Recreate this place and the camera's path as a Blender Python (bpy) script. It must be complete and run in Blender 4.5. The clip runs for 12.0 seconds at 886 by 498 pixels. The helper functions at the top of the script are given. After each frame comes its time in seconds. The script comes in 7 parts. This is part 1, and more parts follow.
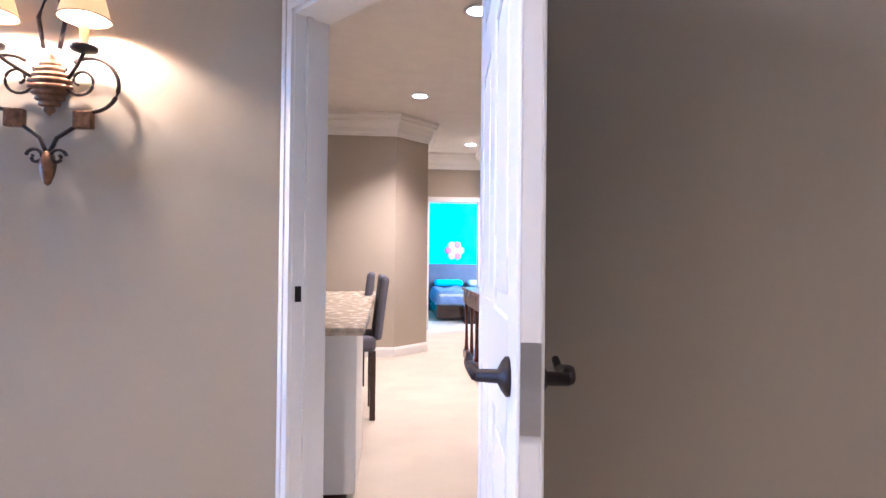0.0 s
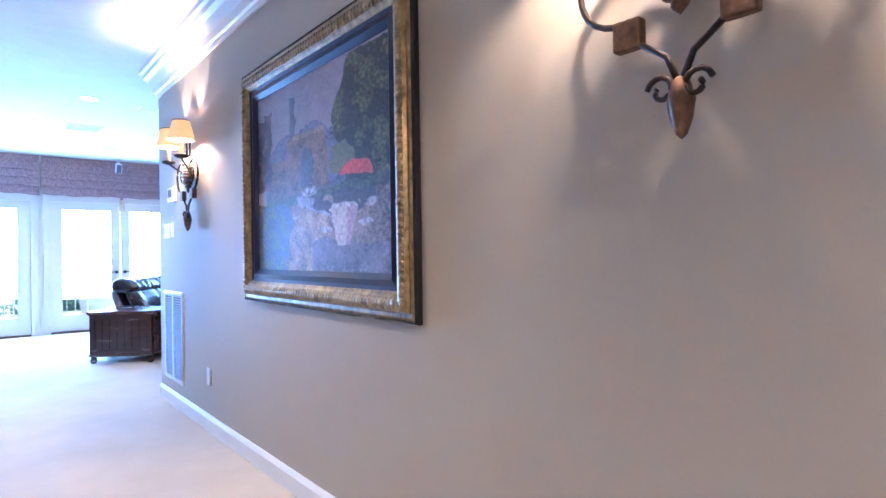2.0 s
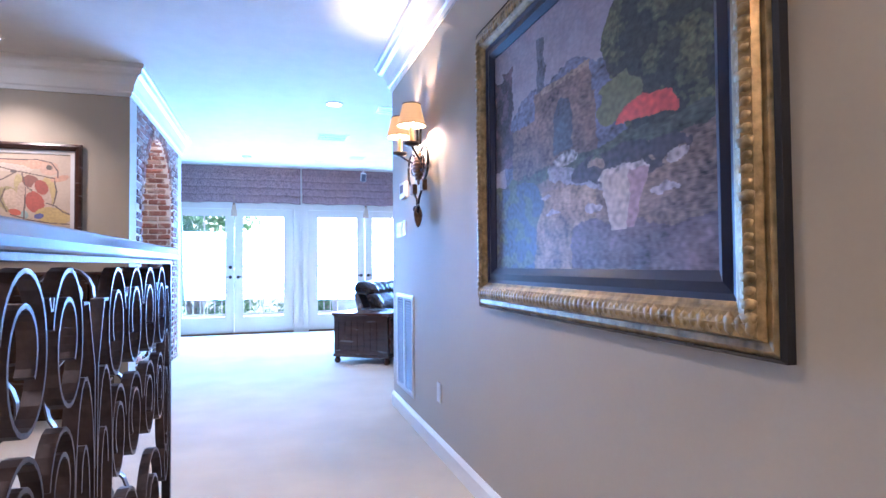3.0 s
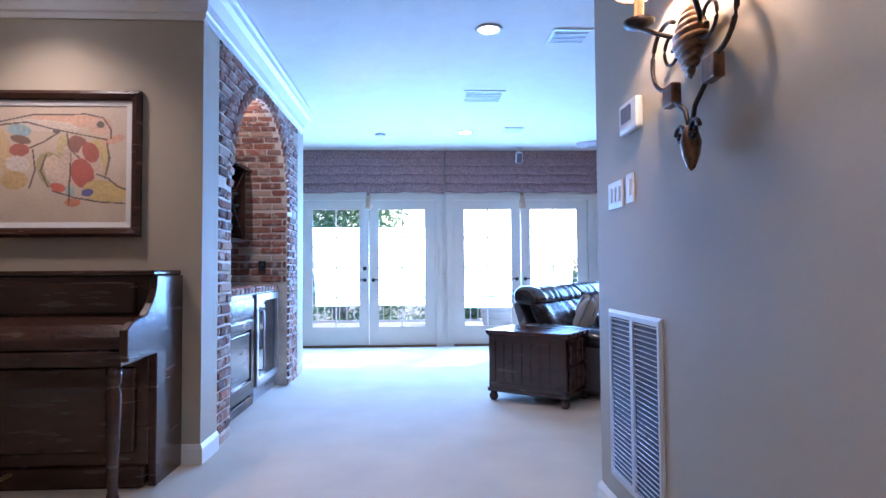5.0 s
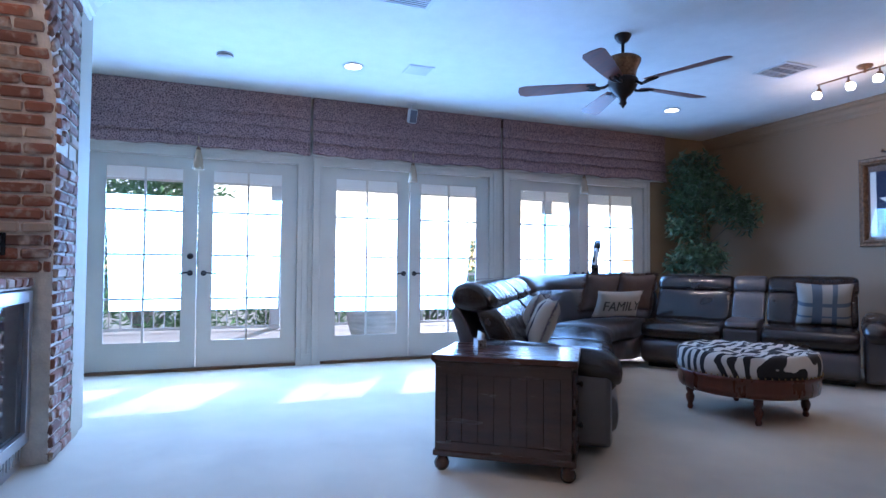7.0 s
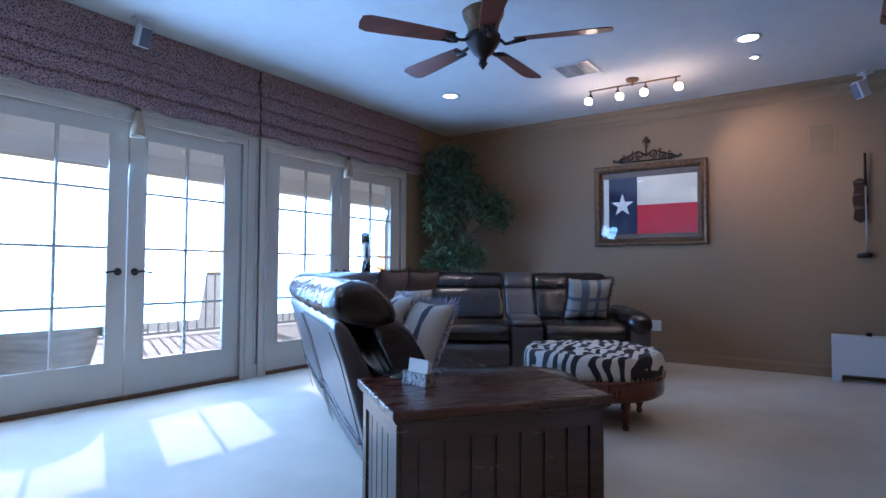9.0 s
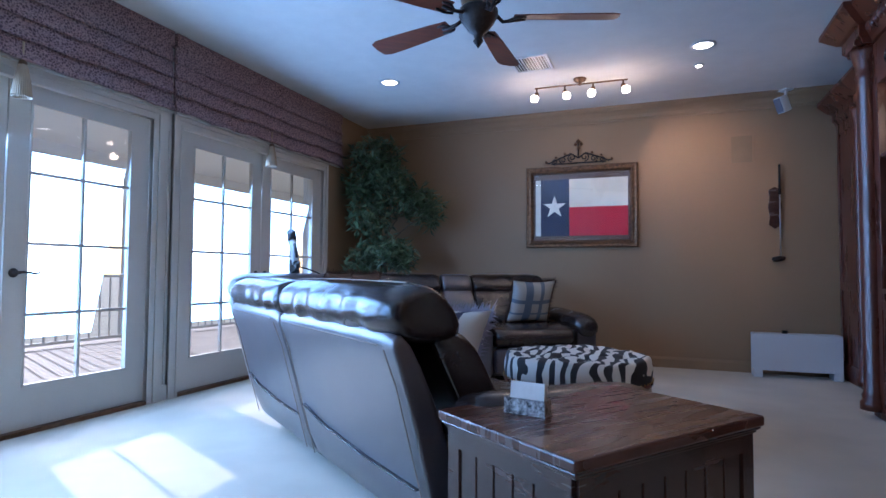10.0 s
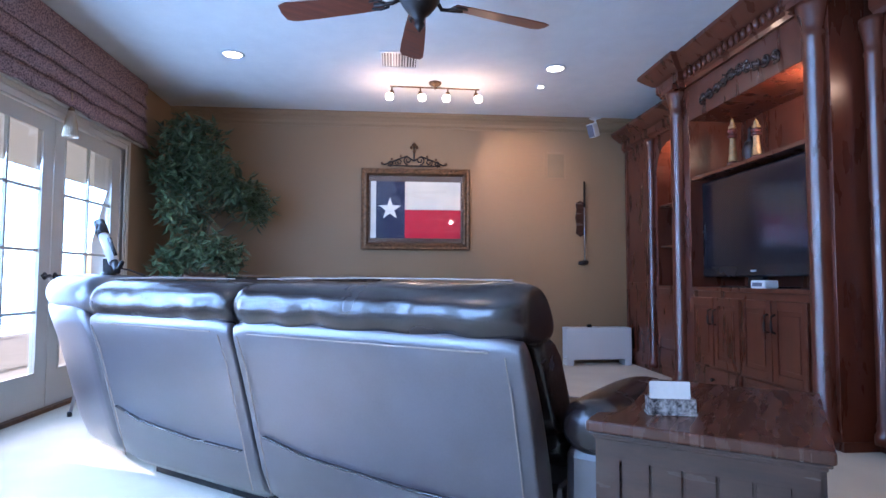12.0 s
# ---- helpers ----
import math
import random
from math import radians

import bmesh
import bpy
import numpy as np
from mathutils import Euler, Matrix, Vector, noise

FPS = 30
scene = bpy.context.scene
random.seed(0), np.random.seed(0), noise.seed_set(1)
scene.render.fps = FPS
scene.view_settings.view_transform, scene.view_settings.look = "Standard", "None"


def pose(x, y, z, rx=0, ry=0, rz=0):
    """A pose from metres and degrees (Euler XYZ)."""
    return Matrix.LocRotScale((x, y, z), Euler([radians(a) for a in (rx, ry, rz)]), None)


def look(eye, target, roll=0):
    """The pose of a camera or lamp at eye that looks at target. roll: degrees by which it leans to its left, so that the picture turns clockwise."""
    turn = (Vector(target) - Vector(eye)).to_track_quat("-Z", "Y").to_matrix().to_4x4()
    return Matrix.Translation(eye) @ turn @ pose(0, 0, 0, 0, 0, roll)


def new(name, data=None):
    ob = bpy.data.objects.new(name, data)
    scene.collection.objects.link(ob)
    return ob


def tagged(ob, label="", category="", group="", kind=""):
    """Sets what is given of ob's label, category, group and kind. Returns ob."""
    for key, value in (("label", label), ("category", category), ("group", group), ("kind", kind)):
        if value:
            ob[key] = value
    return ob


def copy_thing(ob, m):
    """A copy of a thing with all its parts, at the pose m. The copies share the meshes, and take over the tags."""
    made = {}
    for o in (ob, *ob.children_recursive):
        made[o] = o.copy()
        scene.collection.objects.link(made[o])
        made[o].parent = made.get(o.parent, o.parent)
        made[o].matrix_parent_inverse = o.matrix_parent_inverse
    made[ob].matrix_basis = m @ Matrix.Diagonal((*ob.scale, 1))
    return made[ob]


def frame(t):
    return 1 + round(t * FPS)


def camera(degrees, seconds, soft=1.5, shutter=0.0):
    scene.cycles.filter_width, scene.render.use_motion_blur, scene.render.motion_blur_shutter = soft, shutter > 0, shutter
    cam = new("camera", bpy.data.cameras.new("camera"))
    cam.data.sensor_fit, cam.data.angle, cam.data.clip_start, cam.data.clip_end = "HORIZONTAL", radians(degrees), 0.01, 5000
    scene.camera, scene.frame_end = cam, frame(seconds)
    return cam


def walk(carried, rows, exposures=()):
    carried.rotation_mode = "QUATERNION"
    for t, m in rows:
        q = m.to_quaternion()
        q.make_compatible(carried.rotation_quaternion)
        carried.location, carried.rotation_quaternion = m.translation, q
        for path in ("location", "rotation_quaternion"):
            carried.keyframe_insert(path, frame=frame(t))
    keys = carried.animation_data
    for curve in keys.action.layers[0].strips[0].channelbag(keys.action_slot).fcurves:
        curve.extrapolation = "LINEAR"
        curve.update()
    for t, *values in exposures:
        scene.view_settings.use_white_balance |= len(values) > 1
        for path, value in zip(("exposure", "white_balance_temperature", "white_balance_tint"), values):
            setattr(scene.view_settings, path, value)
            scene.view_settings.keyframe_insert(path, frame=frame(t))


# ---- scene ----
cam = camera(75.9, 12.0)
PATH = [
    (0, (0.129, -0.122, 1.171), (0.318, 1.869, 1.197), 0.6),
    (0.5, (0.037, 0.167, 1.153), (-0.25, 2.146, 1.183), 0.1),
    (1, (-0.096, 0.441, 1.151), (-0.904, 2.27, 1.188), -0.2),
    (1.5, (-0.339, 0.744, 1.176), (-1.531, 2.349, 1.209), 0.2),
    (2, (-0.566, 1.019, 1.189), (-2.112, 2.287, 1.203), -0.9),
    (2.5, (-0.92, 1.169, 1.143), (-2.725, 2.029, 1.188), -0.7),
    (3, (-1.32, 1.272, 1.133), (-3.233, 1.855, 1.188), -0.5),
    (3.5, (-1.703, 1.345, 1.144), (-3.674, 1.678, 1.2), -0.5),
    (5.3, (-3.621, 1.389, 1.061), (-5.618, 1.479, 1.135), -0.4),
    (5.5, (-3.856, 1.365, 1.038), (-5.853, 1.461, 1.112), -0.3),
    (6, (-4.414, 1.261, 1.015), (-6.407, 1.407, 1.092), -0.2),
    (6.5, (-4.895, 1.134, 1.038), (-6.842, 1.585, 1.109), 0.1),
    (7, (-5.323, 0.99, 1.027), (-7.193, 1.697, 1.092), 0.4),
    (7.5, (-5.738, 0.765, 1.008), (-7.422, 1.841, 1.076), 0.6),
    (7.7, (-5.889, 0.731, 1.008), (-7.514, 1.895, 1.07), 0.6),
    (9.3, (-7.304, 0.722, 0.978), (-8.336, 2.433, 1.058), 0.4),
    (9.5, (-7.474, 0.714, 0.985), (-8.442, 2.462, 1.067), 0.5),
    (10, (-7.884, 0.757, 0.969), (-8.606, 2.62, 1.055), 0.4),
    (10.5, (-8.25, 0.81, 0.961), (-8.771, 2.738, 1.054), 0.5),
    (11, (-8.596, 0.822, 0.98), (-8.799, 2.81, 1.068), 0.3),
    (11.5, (-8.837, 0.876, 0.953), (-8.808, 2.873, 1.05), 0.3),
    (12, (-8.97, 0.838, 0.941), (-8.801, 2.828, 1.048), 0.2),
]
# seconds, stops, kelvin, tint: the clip's camera opens up in the dim hall
EXPOSURES = [(0.0, 2.2, 4900, 26), (1.5, 2.1, 4900, 26), (2.5, 2.0, 4950, 26), (3.5, 1.55, 5050, 26), (5.5, 0.9, 5300, 28), (6.5, 0.6, 5400, 26), (7.5, 0.3, 5500, 25), (9.5, 0.08, 5700, 25), (10.5, 0.27, 5900, 28), (12.0, 0.8, 6250, 31)]
walk(cam, [(t, look(eye, target, roll)) for t, eye, target, roll in PATH], EXPOSURES)

# ---- light ----
scene.view_settings.exposure = 0.0
SUN_AZ, SUN_EL = 294.0, 20.5   # compass-like: degrees from +y, clockwise, and height
world = bpy.data.worlds.new("sky")
scene.world = world
world.use_nodes = True
wn = world.node_tree
sky = wn.nodes.new("ShaderNodeTexSky")
sky.sky_type, sky.sun_disc = "NISHITA", False
sky.sun_elevation, sky.sun_rotation = radians(SUN_EL), radians(SUN_AZ)
wn.links.new(sky.outputs[0], wn.nodes["Background"].inputs[0])
wn.nodes["Background"].inputs[1].default_value = 0.15


def lamp(kind, name, place, power, color, size=0.1, target=None, spot=100, blend=0.6):
    data = bpy.data.lights.new(name, kind)
    data.energy, data.color = power, color
    if kind == "AREA":
        data.shape, data.size = "DISK", size
    if kind == "SPOT":
        data.spot_size, data.spot_blend, data.shadow_soft_size = radians(spot), blend, size
    if kind == "POINT":
        data.shadow_soft_size = size
    ob = new(name, data)
    ob.matrix_world = look(place, target or (place[0], place[1], place[2] - 1))
    return ob


a, e = radians(SUN_AZ), radians(SUN_EL)
sun_way = Vector((math.sin(a) * math.cos(e), math.cos(a) * math.cos(e), math.sin(e)))
sun = new("sun", bpy.data.lights.new("sun", "SUN"))
sun.data.energy, sun.data.angle, sun.data.color = 5.0, radians(0.6), (1, 0.96, 0.92)
sun.matrix_world = look(sun_way * 30, (0, 0, 0))
WARM = (1.0, 0.76, 0.52)
SKYBLUE = (0.27, 0.58, 1.0)
for y, power, z, tall in ((0.70, 125, 1.30, 1.50), (2.89, 112, 1.28, 1.55), (5.14, 66, 1.28, 1.55)):
    w = lamp("AREA", "daylight", (-11.56, y, z), power, SKYBLUE, target=(-6.5, y, 0.0))
    w.data.shape, w.data.size, w.data.size_y = "RECTANGLE", 1.6, tall

# ---- helpers for shapes ----
RND = random.Random(7)


def bm_new():
    return bmesh.new()


def box(bm, x0, x1, y0, y1, z0, z1, m=None):
    v = [bm.verts.new(c) for c in ((x0, y0, z0), (x1, y0, z0), (x1, y1, z0), (x0, y1, z0), (x0, y0, z1), (x1, y0, z1), (x1, y1, z1), (x0, y1, z1))]
    if m is not None:
        for q in v:
            q.co = m @ q.co
    for f in ((3, 2, 1, 0), (4, 5, 6, 7), (0, 1, 5, 4), (1, 2, 6, 5), (2, 3, 7, 6), (3, 0, 4, 7)):
        bm.faces.new([v[i] for i in f])
    return v


def prism(bm, pts, z0, z1):
    """Upright prism over a plan outline."""
    lo = [bm.verts.new((p[0], p[1], z0)) for p in pts]
    hi = [bm.verts.new((p[0], p[1], z1)) for p in pts]
    n = len(pts)
    bm.faces.new(lo[::-1])
    bm.faces.new(hi)
    for i in range(n):
        bm.faces.new((lo[i], lo[(i + 1) % n], hi[(i + 1) % n], hi[i]))


def loft(bm, rings, closed=True, caps=True):
    """Skin over rings of points."""
    vs = [[bm.verts.new(p) for p in r] for r in rings]
    n = len(rings[0])
    for a_, b_ in zip(vs, vs[1:]):
        for i in range(n if closed else n - 1):
            j = (i + 1) % n
            bm.faces.new((a_[i], a_[j], b_[j], b_[i]))
    if caps:
        bm.faces.new(vs[0][::-1])
        bm.faces.new(vs[-1])


def lathe(bm, prof, seg=20, m=None):
    """Turned shape: prof is a list of (radius, height)."""
    rings = [[Vector((r * math.cos(2 * math.pi * i / seg), r * math.sin(2 * math.pi * i / seg), z)) for i in range(seg)] for r, z in prof]
    if m is not None:
        rings = [[m @ p for p in r] for r in rings]
    loft(bm, rings)


def tube(bm, pts, r, seg=8, r1=None):
    """Round bar along points."""
    pts = [Vector(p) for p in pts]
    rings = []
    up = Vector((0, 0, 1))
    for i, p in enumerate(pts):
        d = (pts[min(i + 1, len(pts) - 1)] - pts[max(i - 1, 0)]).normalized()
        ref = up if abs(d.z) < 0.95 else Vector((1, 0, 0))
        s = d.cross(ref).normalized()
        t = s.cross(d)
        rr = r if r1 is None else r + (r1 - r) * i / (len(pts) - 1)
        rings.append([p + (s * math.cos(2 * math.pi * k / seg) + t * math.sin(2 * math.pi * k / seg)) * rr for k in range(seg)])
    loft(bm, rings)


def ribbon(bm, pts, side, wide, thick):
    """Flat bar bent along points that lie in a plane with normal side."""
    pts, side = [Vector(p) for p in pts], Vector(side).normalized()
    rings = []
    for i, p in enumerate(pts):
        d = (pts[min(i + 1, len(pts) - 1)] - pts[max(i - 1, 0)]).normalized()
        n = d.cross(side).normalized()
        rings.append([p + side * (a_ * wide / 2) + n * (b_ * thick / 2) for a_, b_ in ((-1, -1), (1, -1), (1, 1), (-1, 1))])
    loft(bm, rings)


def sweep(bm, prof, path, z, inward):
    """Moulding: prof of (out, up) carried along a plan path; inward gives the side (+1 left of travel)."""
    rings = []
    path = [Vector(p) for p in path]
    for i, p in enumerate(path):
        d0 = (p - path[i - 1]).normalized() if i else (path[1] - p).normalized()
        d1 = (path[i + 1] - p).normalized() if i < len(path) - 1 else d0
        n0, n1 = Vector((-d0.y, d0.x)) * inward, Vector((-d1.y, d1.x)) * inward
        n = (n0 + n1)
        n = n / n.length_squared * 2
        rings.append([(p.x + n.x * o, p.y + n.y * o, z + u) for o, u in prof])
    loft(bm, rings)


def part(name, bm, material, parent=None, label="", smooth=False, bevel=0.0, subsurf=0, loc=None):
    bmesh.ops.recalc_face_normals(bm, faces=bm.faces[:])
    me = bpy.data.meshes.new(name)
    bm.to_mesh(me)
    bm.free()
    if smooth:
        for p in me.polygons:
            p.use_smooth = True
    if material:
        me.materials.append(material)
    ob = new(name, me)
    if loc is not None:
        ob.matrix_basis = loc
    if parent:
        ob.parent = parent
    if label:
        ob["label"] = label
    if bevel:
        m = ob.modifiers.new("edge", "BEVEL")
        m.width, m.segments, m.limit_method, m.angle_limit = bevel, 2, "ANGLE", radians(40)
    if subsurf:
        m = ob.modifiers.new("soft", "SUBSURF")
        m.levels = m.render_levels = subsurf
    return ob


def thing(name, m, label, category, group=""):
    ob = new(name)
    ob.matrix_basis = m
    ob.empty_display_size = 0.1
    return tagged(ob, label, category, group)


def structure(name, bm, material, label, **k):
    return tagged(part(name, bm, material, **k), label, kind="structure")


# ---- materials ----
def material(name, color, rough=0.6, metal=0.0, var=0.12, scale=3.0, grain=60.0, bump=0.15, dist=0.002, color2=None, coat=0.0, spec=0.5, stretch=(1, 1, 1), sheen=0.0):
    """Base colour that wanders at two scales, with fine relief."""
    m = bpy.data.materials.new(name)
    m.use_nodes = True
    nt = m.node_tree
    b = nt.nodes["Principled BSDF"]
    tc = nt.nodes.new("ShaderNodeTexCoord")
    mp = nt.nodes.new("ShaderNodeMapping")
    mp.inputs["Scale"].default_value = stretch
    nt.links.new(tc.outputs["Object"], mp.inputs[0])
    n1, n2 = nt.nodes.new("ShaderNodeTexNoise"), nt.nodes.new("ShaderNodeTexNoise")
    n1.inputs["Scale"].default_value, n2.inputs["Scale"].default_value = scale, grain
    n1.inputs["Detail"].default_value = 5
    for n in (n1, n2):
        nt.links.new(mp.outputs[0], n.inputs["Vector"])
    mix = nt.nodes.new("ShaderNodeMath")
    mix.operation = "MULTIPLY_ADD"
    mix.inputs[1].default_value = 0.35
    nt.links.new(n2.outputs["Fac"], mix.inputs[0])
    nt.links.new(n1.outputs["Fac"], mix.inputs[2])
    ramp = nt.nodes.new("ShaderNodeValToRGB")
    c2 = color2 or tuple(min(1, c * (1 + var)) for c in color)
    c1 = tuple(c * (1 - var) for c in color)
    ramp.color_ramp.elements[0].position, ramp.color_ramp.elements[1].position = 0.45, 0.9
    ramp.color_ramp.elements[0].color, ramp.color_ramp.elements[1].color = (*c1, 1), (*c2, 1)
    nt.links.new(mix.outputs[0], ramp.inputs[0])
    nt.links.new(ramp.outputs[0], b.inputs["Base Color"])
    rr = nt.nodes.new("ShaderNodeMapRange")
    rr.inputs["To Min"].default_value, rr.inputs["To Max"].default_value = max(0.02, rough - 0.08), min(1, rough + 0.1)
    nt.links.new(n1.outputs["Fac"], rr.inputs[0])
    nt.links.new(rr.outputs[0], b.inputs["Roughness"])
    bp = nt.nodes.new("ShaderNodeBump")
    bp.inputs["Strength"].default_value, bp.inputs["Distance"].default_value = bump, dist
    nt.links.new(mix.outputs[0], bp.inputs["Height"])
    nt.links.new(bp.outputs[0], b.inputs["Normal"])
    b.inputs["Metallic"].default_value = metal
    b.inputs["Coat Weight"].default_value = coat
    b.inputs["Specular IOR Level"].default_value = spec
    b.inputs["Sheen Weight"].default_value = sheen
    return m


def glowing(name, color, strength):
    m = bpy.data.materials.new(name)
    m.use_nodes = True
    b = m.node_tree.nodes["Principled BSDF"]
    b.inputs["Base Color"].default_value = (*color, 1)
    b.inputs["Emission Color"].default_value = (*color, 1)
    b.inputs["Emission Strength"].default_value = strength
    return m


MAT = dict(
    wall=material("beige wall paint", (0.40, 0.35, 0.27), 0.7, var=0.03, scale=1.2, grain=90, bump=0.25, dist=0.0015),
    tan=material("tan wall paint", (0.265, 0.165, 0.088), 0.6, var=0.04, scale=1.2, grain=90, bump=0.25, dist=0.0015),
    ceiling=material("ceiling paint", (0.66, 0.64, 0.6), 0.85, var=0.04, scale=6, grain=35, bump=0.5, dist=0.004),
    white=material("white trim paint", (0.72, 0.71, 0.68), 0.4, var=0.03, bump=0.05),
    cream=material("cream door paint", (0.55, 0.51, 0.45), 0.42, var=0.04, bump=0.05),
    carpet=material("cream carpet", (0.50, 0.44, 0.34), 0.97, var=0.1, scale=2.5, grain=260, bump=0.9, dist=0.006, spec=0.1, sheen=0.2),
    brick=material("old red brick", (0.25, 0.11, 0.075), 0.9, var=0.3, scale=9, grain=80, bump=0.9, dist=0.006),
    mortar=material("lime mortar", (0.62, 0.56, 0.49), 0.95, var=0.15, scale=14, grain=90, bump=0.9, dist=0.006),
    # leather: base lifted and blued to hold the windows' sheen; softleather stays dark
    leather=material("dark brown leather", (0.040, 0.035, 0.042), 0.34, var=0.3, scale=5, grain=130, bump=0.25, dist=0.0015, spec=0.95, coat=0.85),
    softleather=material("creased dark leather", (0.016, 0.011, 0.011), 0.24, var=0.3, scale=5, grain=130, bump=0.3, dist=0.002, spec=0.7),
    darkwood=material("dark stained wood", (0.042, 0.019, 0.013), 0.24, var=0.3, scale=3, grain=30, bump=0.15, stretch=(1, 1, 8), coat=0.2),
    tabletop=material("walnut table top", (0.060, 0.019, 0.010), 0.26, var=0.22, scale=4, grain=25, bump=0.1, stretch=(8, 1, 1), coat=0.1),
    cherry=material("cherry cabinet wood", (0.092, 0.020, 0.009), 0.28, var=0.28, scale=2.2, grain=22, bump=0.1, stretch=(5, 5, 1), coat=0.15),
    railiron=material("brown wrought iron", (0.05, 0.034, 0.033), 0.36, 0.3, var=0.3, scale=30, bump=0.3),
    iron=material("dark wrought iron", (0.03, 0.022, 0.02), 0.42, 0.6, var=0.3, scale=30, bump=0.3),
    bronze=material("bronze metal", (0.16, 0.085, 0.045), 0.45, 0.7, var=0.4, scale=30, bump=0.4),
    gold=material("gilt moulding", (0.30, 0.21, 0.09), 0.42, 0.55, var=0.5, scale=25, grain=60, bump=0.6, dist=0.005),
    black=material("black plastic", (0.012, 0.012, 0.014), 0.25, var=0.1),
    plastic=material("white plastic", (0.58, 0.58, 0.58), 0.4, var=0.02, bump=0.03),
    steel=material("brushed steel", (0.5, 0.5, 0.52), 0.3, 0.9, var=0.08, bump=0.05, stretch=(1, 1, 12)),
    ironrail=material("stained wood handrail", (0.05, 0.03, 0.025), 0.3, var=0.2, coat=0.4),
    cyan=material("turquoise wall paint", (0.03, 0.50, 0.62), 0.6, var=0.03),
    grey=material("grey upholstery", (0.13, 0.13, 0.16), 0.9, var=0.15),
    stone=material("beige counter stone", (0.45, 0.38, 0.28), 0.25, var=0.3, scale=18, grain=90, bump=0.05),
)
MAT["leather"].node_tree.nodes["Principled BSDF"].inputs["Coat Roughness"].default_value = 0.4
CEIL = 2.81

# ---- large structure ----
bm = bm_new()
for b_ in ((-11.6, -3.765, -2.7, 12.0, -0.25, 0.0), (-3.765, -1.77, 0.80, 12.0, -0.25, 0.0), (-1.77, 4.0, -2.7, 14.0, -0.25, 0.0)):
    box(bm, *b_)
structure("floor", bm, MAT["carpet"], "cream cut-pile carpet over the whole floor")
bm = bm_new()
box(bm, -11.75, 4.2, -2.9, 14.2, CEIL, CEIL + 0.2)
structure("ceiling", bm, MAT["ceiling"], "lightly textured white painted ceiling")


def wall(name, x0, x1, y0, y1, mat="wall", label="beige painted plaster wall", z0=0.0, z1=CEIL):
    bm = bm_new()
    box(bm, x0, x1, y0, y1, z0, z1)
    return structure(name, bm, MAT[mat], label)


WX = -11.42
DOORS = [(-0.255, 1.66), (1.91, 3.872), (4.15, 6.13)]
bm = bm_new()
edges = [-1.2] + [v for d in DOORS for v in d] + [7.22]
for a_, b_ in zip(edges[::2], edges[1::2]):
    box(bm, WX - 0.24, WX, a_, b_, 0, CEIL)
for a_, b_ in DOORS:
    box(bm, WX - 0.24, WX, a_, b_, 2.16, CEIL)
structure("wall_west", bm, MAT["cream"], "cream painted wall around three pairs of glazed doors")
wall("wall_north", -11.65, -5.6, 7.22, 7.42, "tan", "tan painted plaster wall with crown moulding")
wall("wall_east", -5.86, -5.66, 2.44, 2.95, "tan", "tan painted wall beside the built-in cabinet")
wall("wall_east", -6.045, -5.66, 2.95, 7.22, "tan", "tan painted wall behind the built-in cabinet")
wall("wall_hall", -5.90, -0.27, 2.24, 2.44)
wall("wall_return", -11.41, -9.55, -1.2, -1.0)
wall("wall_south", -6.85, 4.0, -2.7, -2.5)
wall("wall_piano", -6.80, -6.60, -2.5, 0.15)
wall("wall_bar_end", -9.55, -9.05, -1.0, 0.14)
wall("wall_far_east", 1.2, 1.4, -2.5, 0.72)
# slanted wall with the doorway: from the hall wall's end to the east wall
DG0, DG1 = Vector((-0.30, 2.24)), Vector((1.2, 0.47))
dg = (DG1 - DG0).normalized()
dn = Vector((-dg.y, dg.x))  # away from the camera's side


def slant(name, s0, s1, z0, z1, t0, t1, mat, label):
    bm = bm_new()
    prism(bm, [tuple(DG0 + dg * s0 + dn * t0), tuple(DG0 + dg * s1 + dn * t0), tuple(DG0 + dg * s1 + dn * t1), tuple(DG0 + dg * s0 + dn * t1)], z0, z1)
    return structure(name, bm, MAT[mat], label)


slant("wall_slant", -0.02, 0.071, 0, CEIL, 0, 0.15, "wall", "beige painted slanted wall beside the doorway")
slant("wall_slant", 1.086, 2.33, 0, CEIL, 0, 0.15, "wall", "beige painted slanted wall beside the doorway")
slant("wall_slant", 0.071, 1.086, 2.15, CEIL, 0, 0.15, "wall", "beige painted wall above the doorway")
# hall beyond
wall("wall_desk", -2.2, 0.20, 6.5, 6.7)
bm = bm_new()
prism(bm, [(0.20, 6.5), (0.60, 6.9), (0.60, 9.0), (0.40, 9.0), (0.40, 7.0), (0.20, 6.7)], 0, CEIL)
structure("wall_corner", bm, MAT["wall"], "beige painted wall with a slanted corner")
wall("wall_console", 1.60, 1.80, 0.72, 9.0)
bm = bm_new()
box(bm, 0.60, 0.76, 8.9, 9.02, 0, CEIL)
box(bm, 1.55, 1.60, 8.9, 9.02, 0, CEIL)
box(bm, 0.76, 1.55, 8.9, 9.02, 2.04, CEIL)
structure("wall_bedroom_door", bm, MAT["wall"], "beige painted wall around the bedroom doorway")
wall("wall_desk_end", -2.4, -2.2, 2.42, 6.7)
wall("wall_bedroom_far", -1.5, 4.0, 12.2, 12.4, "cyan", "bright turquoise painted bedroom wall")
wall("wall_bedroom_side", -1.7, -1.5, 9.0, 12.4, "cyan", "bright turquoise painted bedroom wall")
wall("wall_bedroom_side", 3.9, 4.1, 9.0, 12.4, "cyan", "bright turquoise painted bedroom wall")
EW = -5.90
bm = bm_new()
box(bm, -6.865, -6.801, -0.62, 0.15, 0, CEIL)
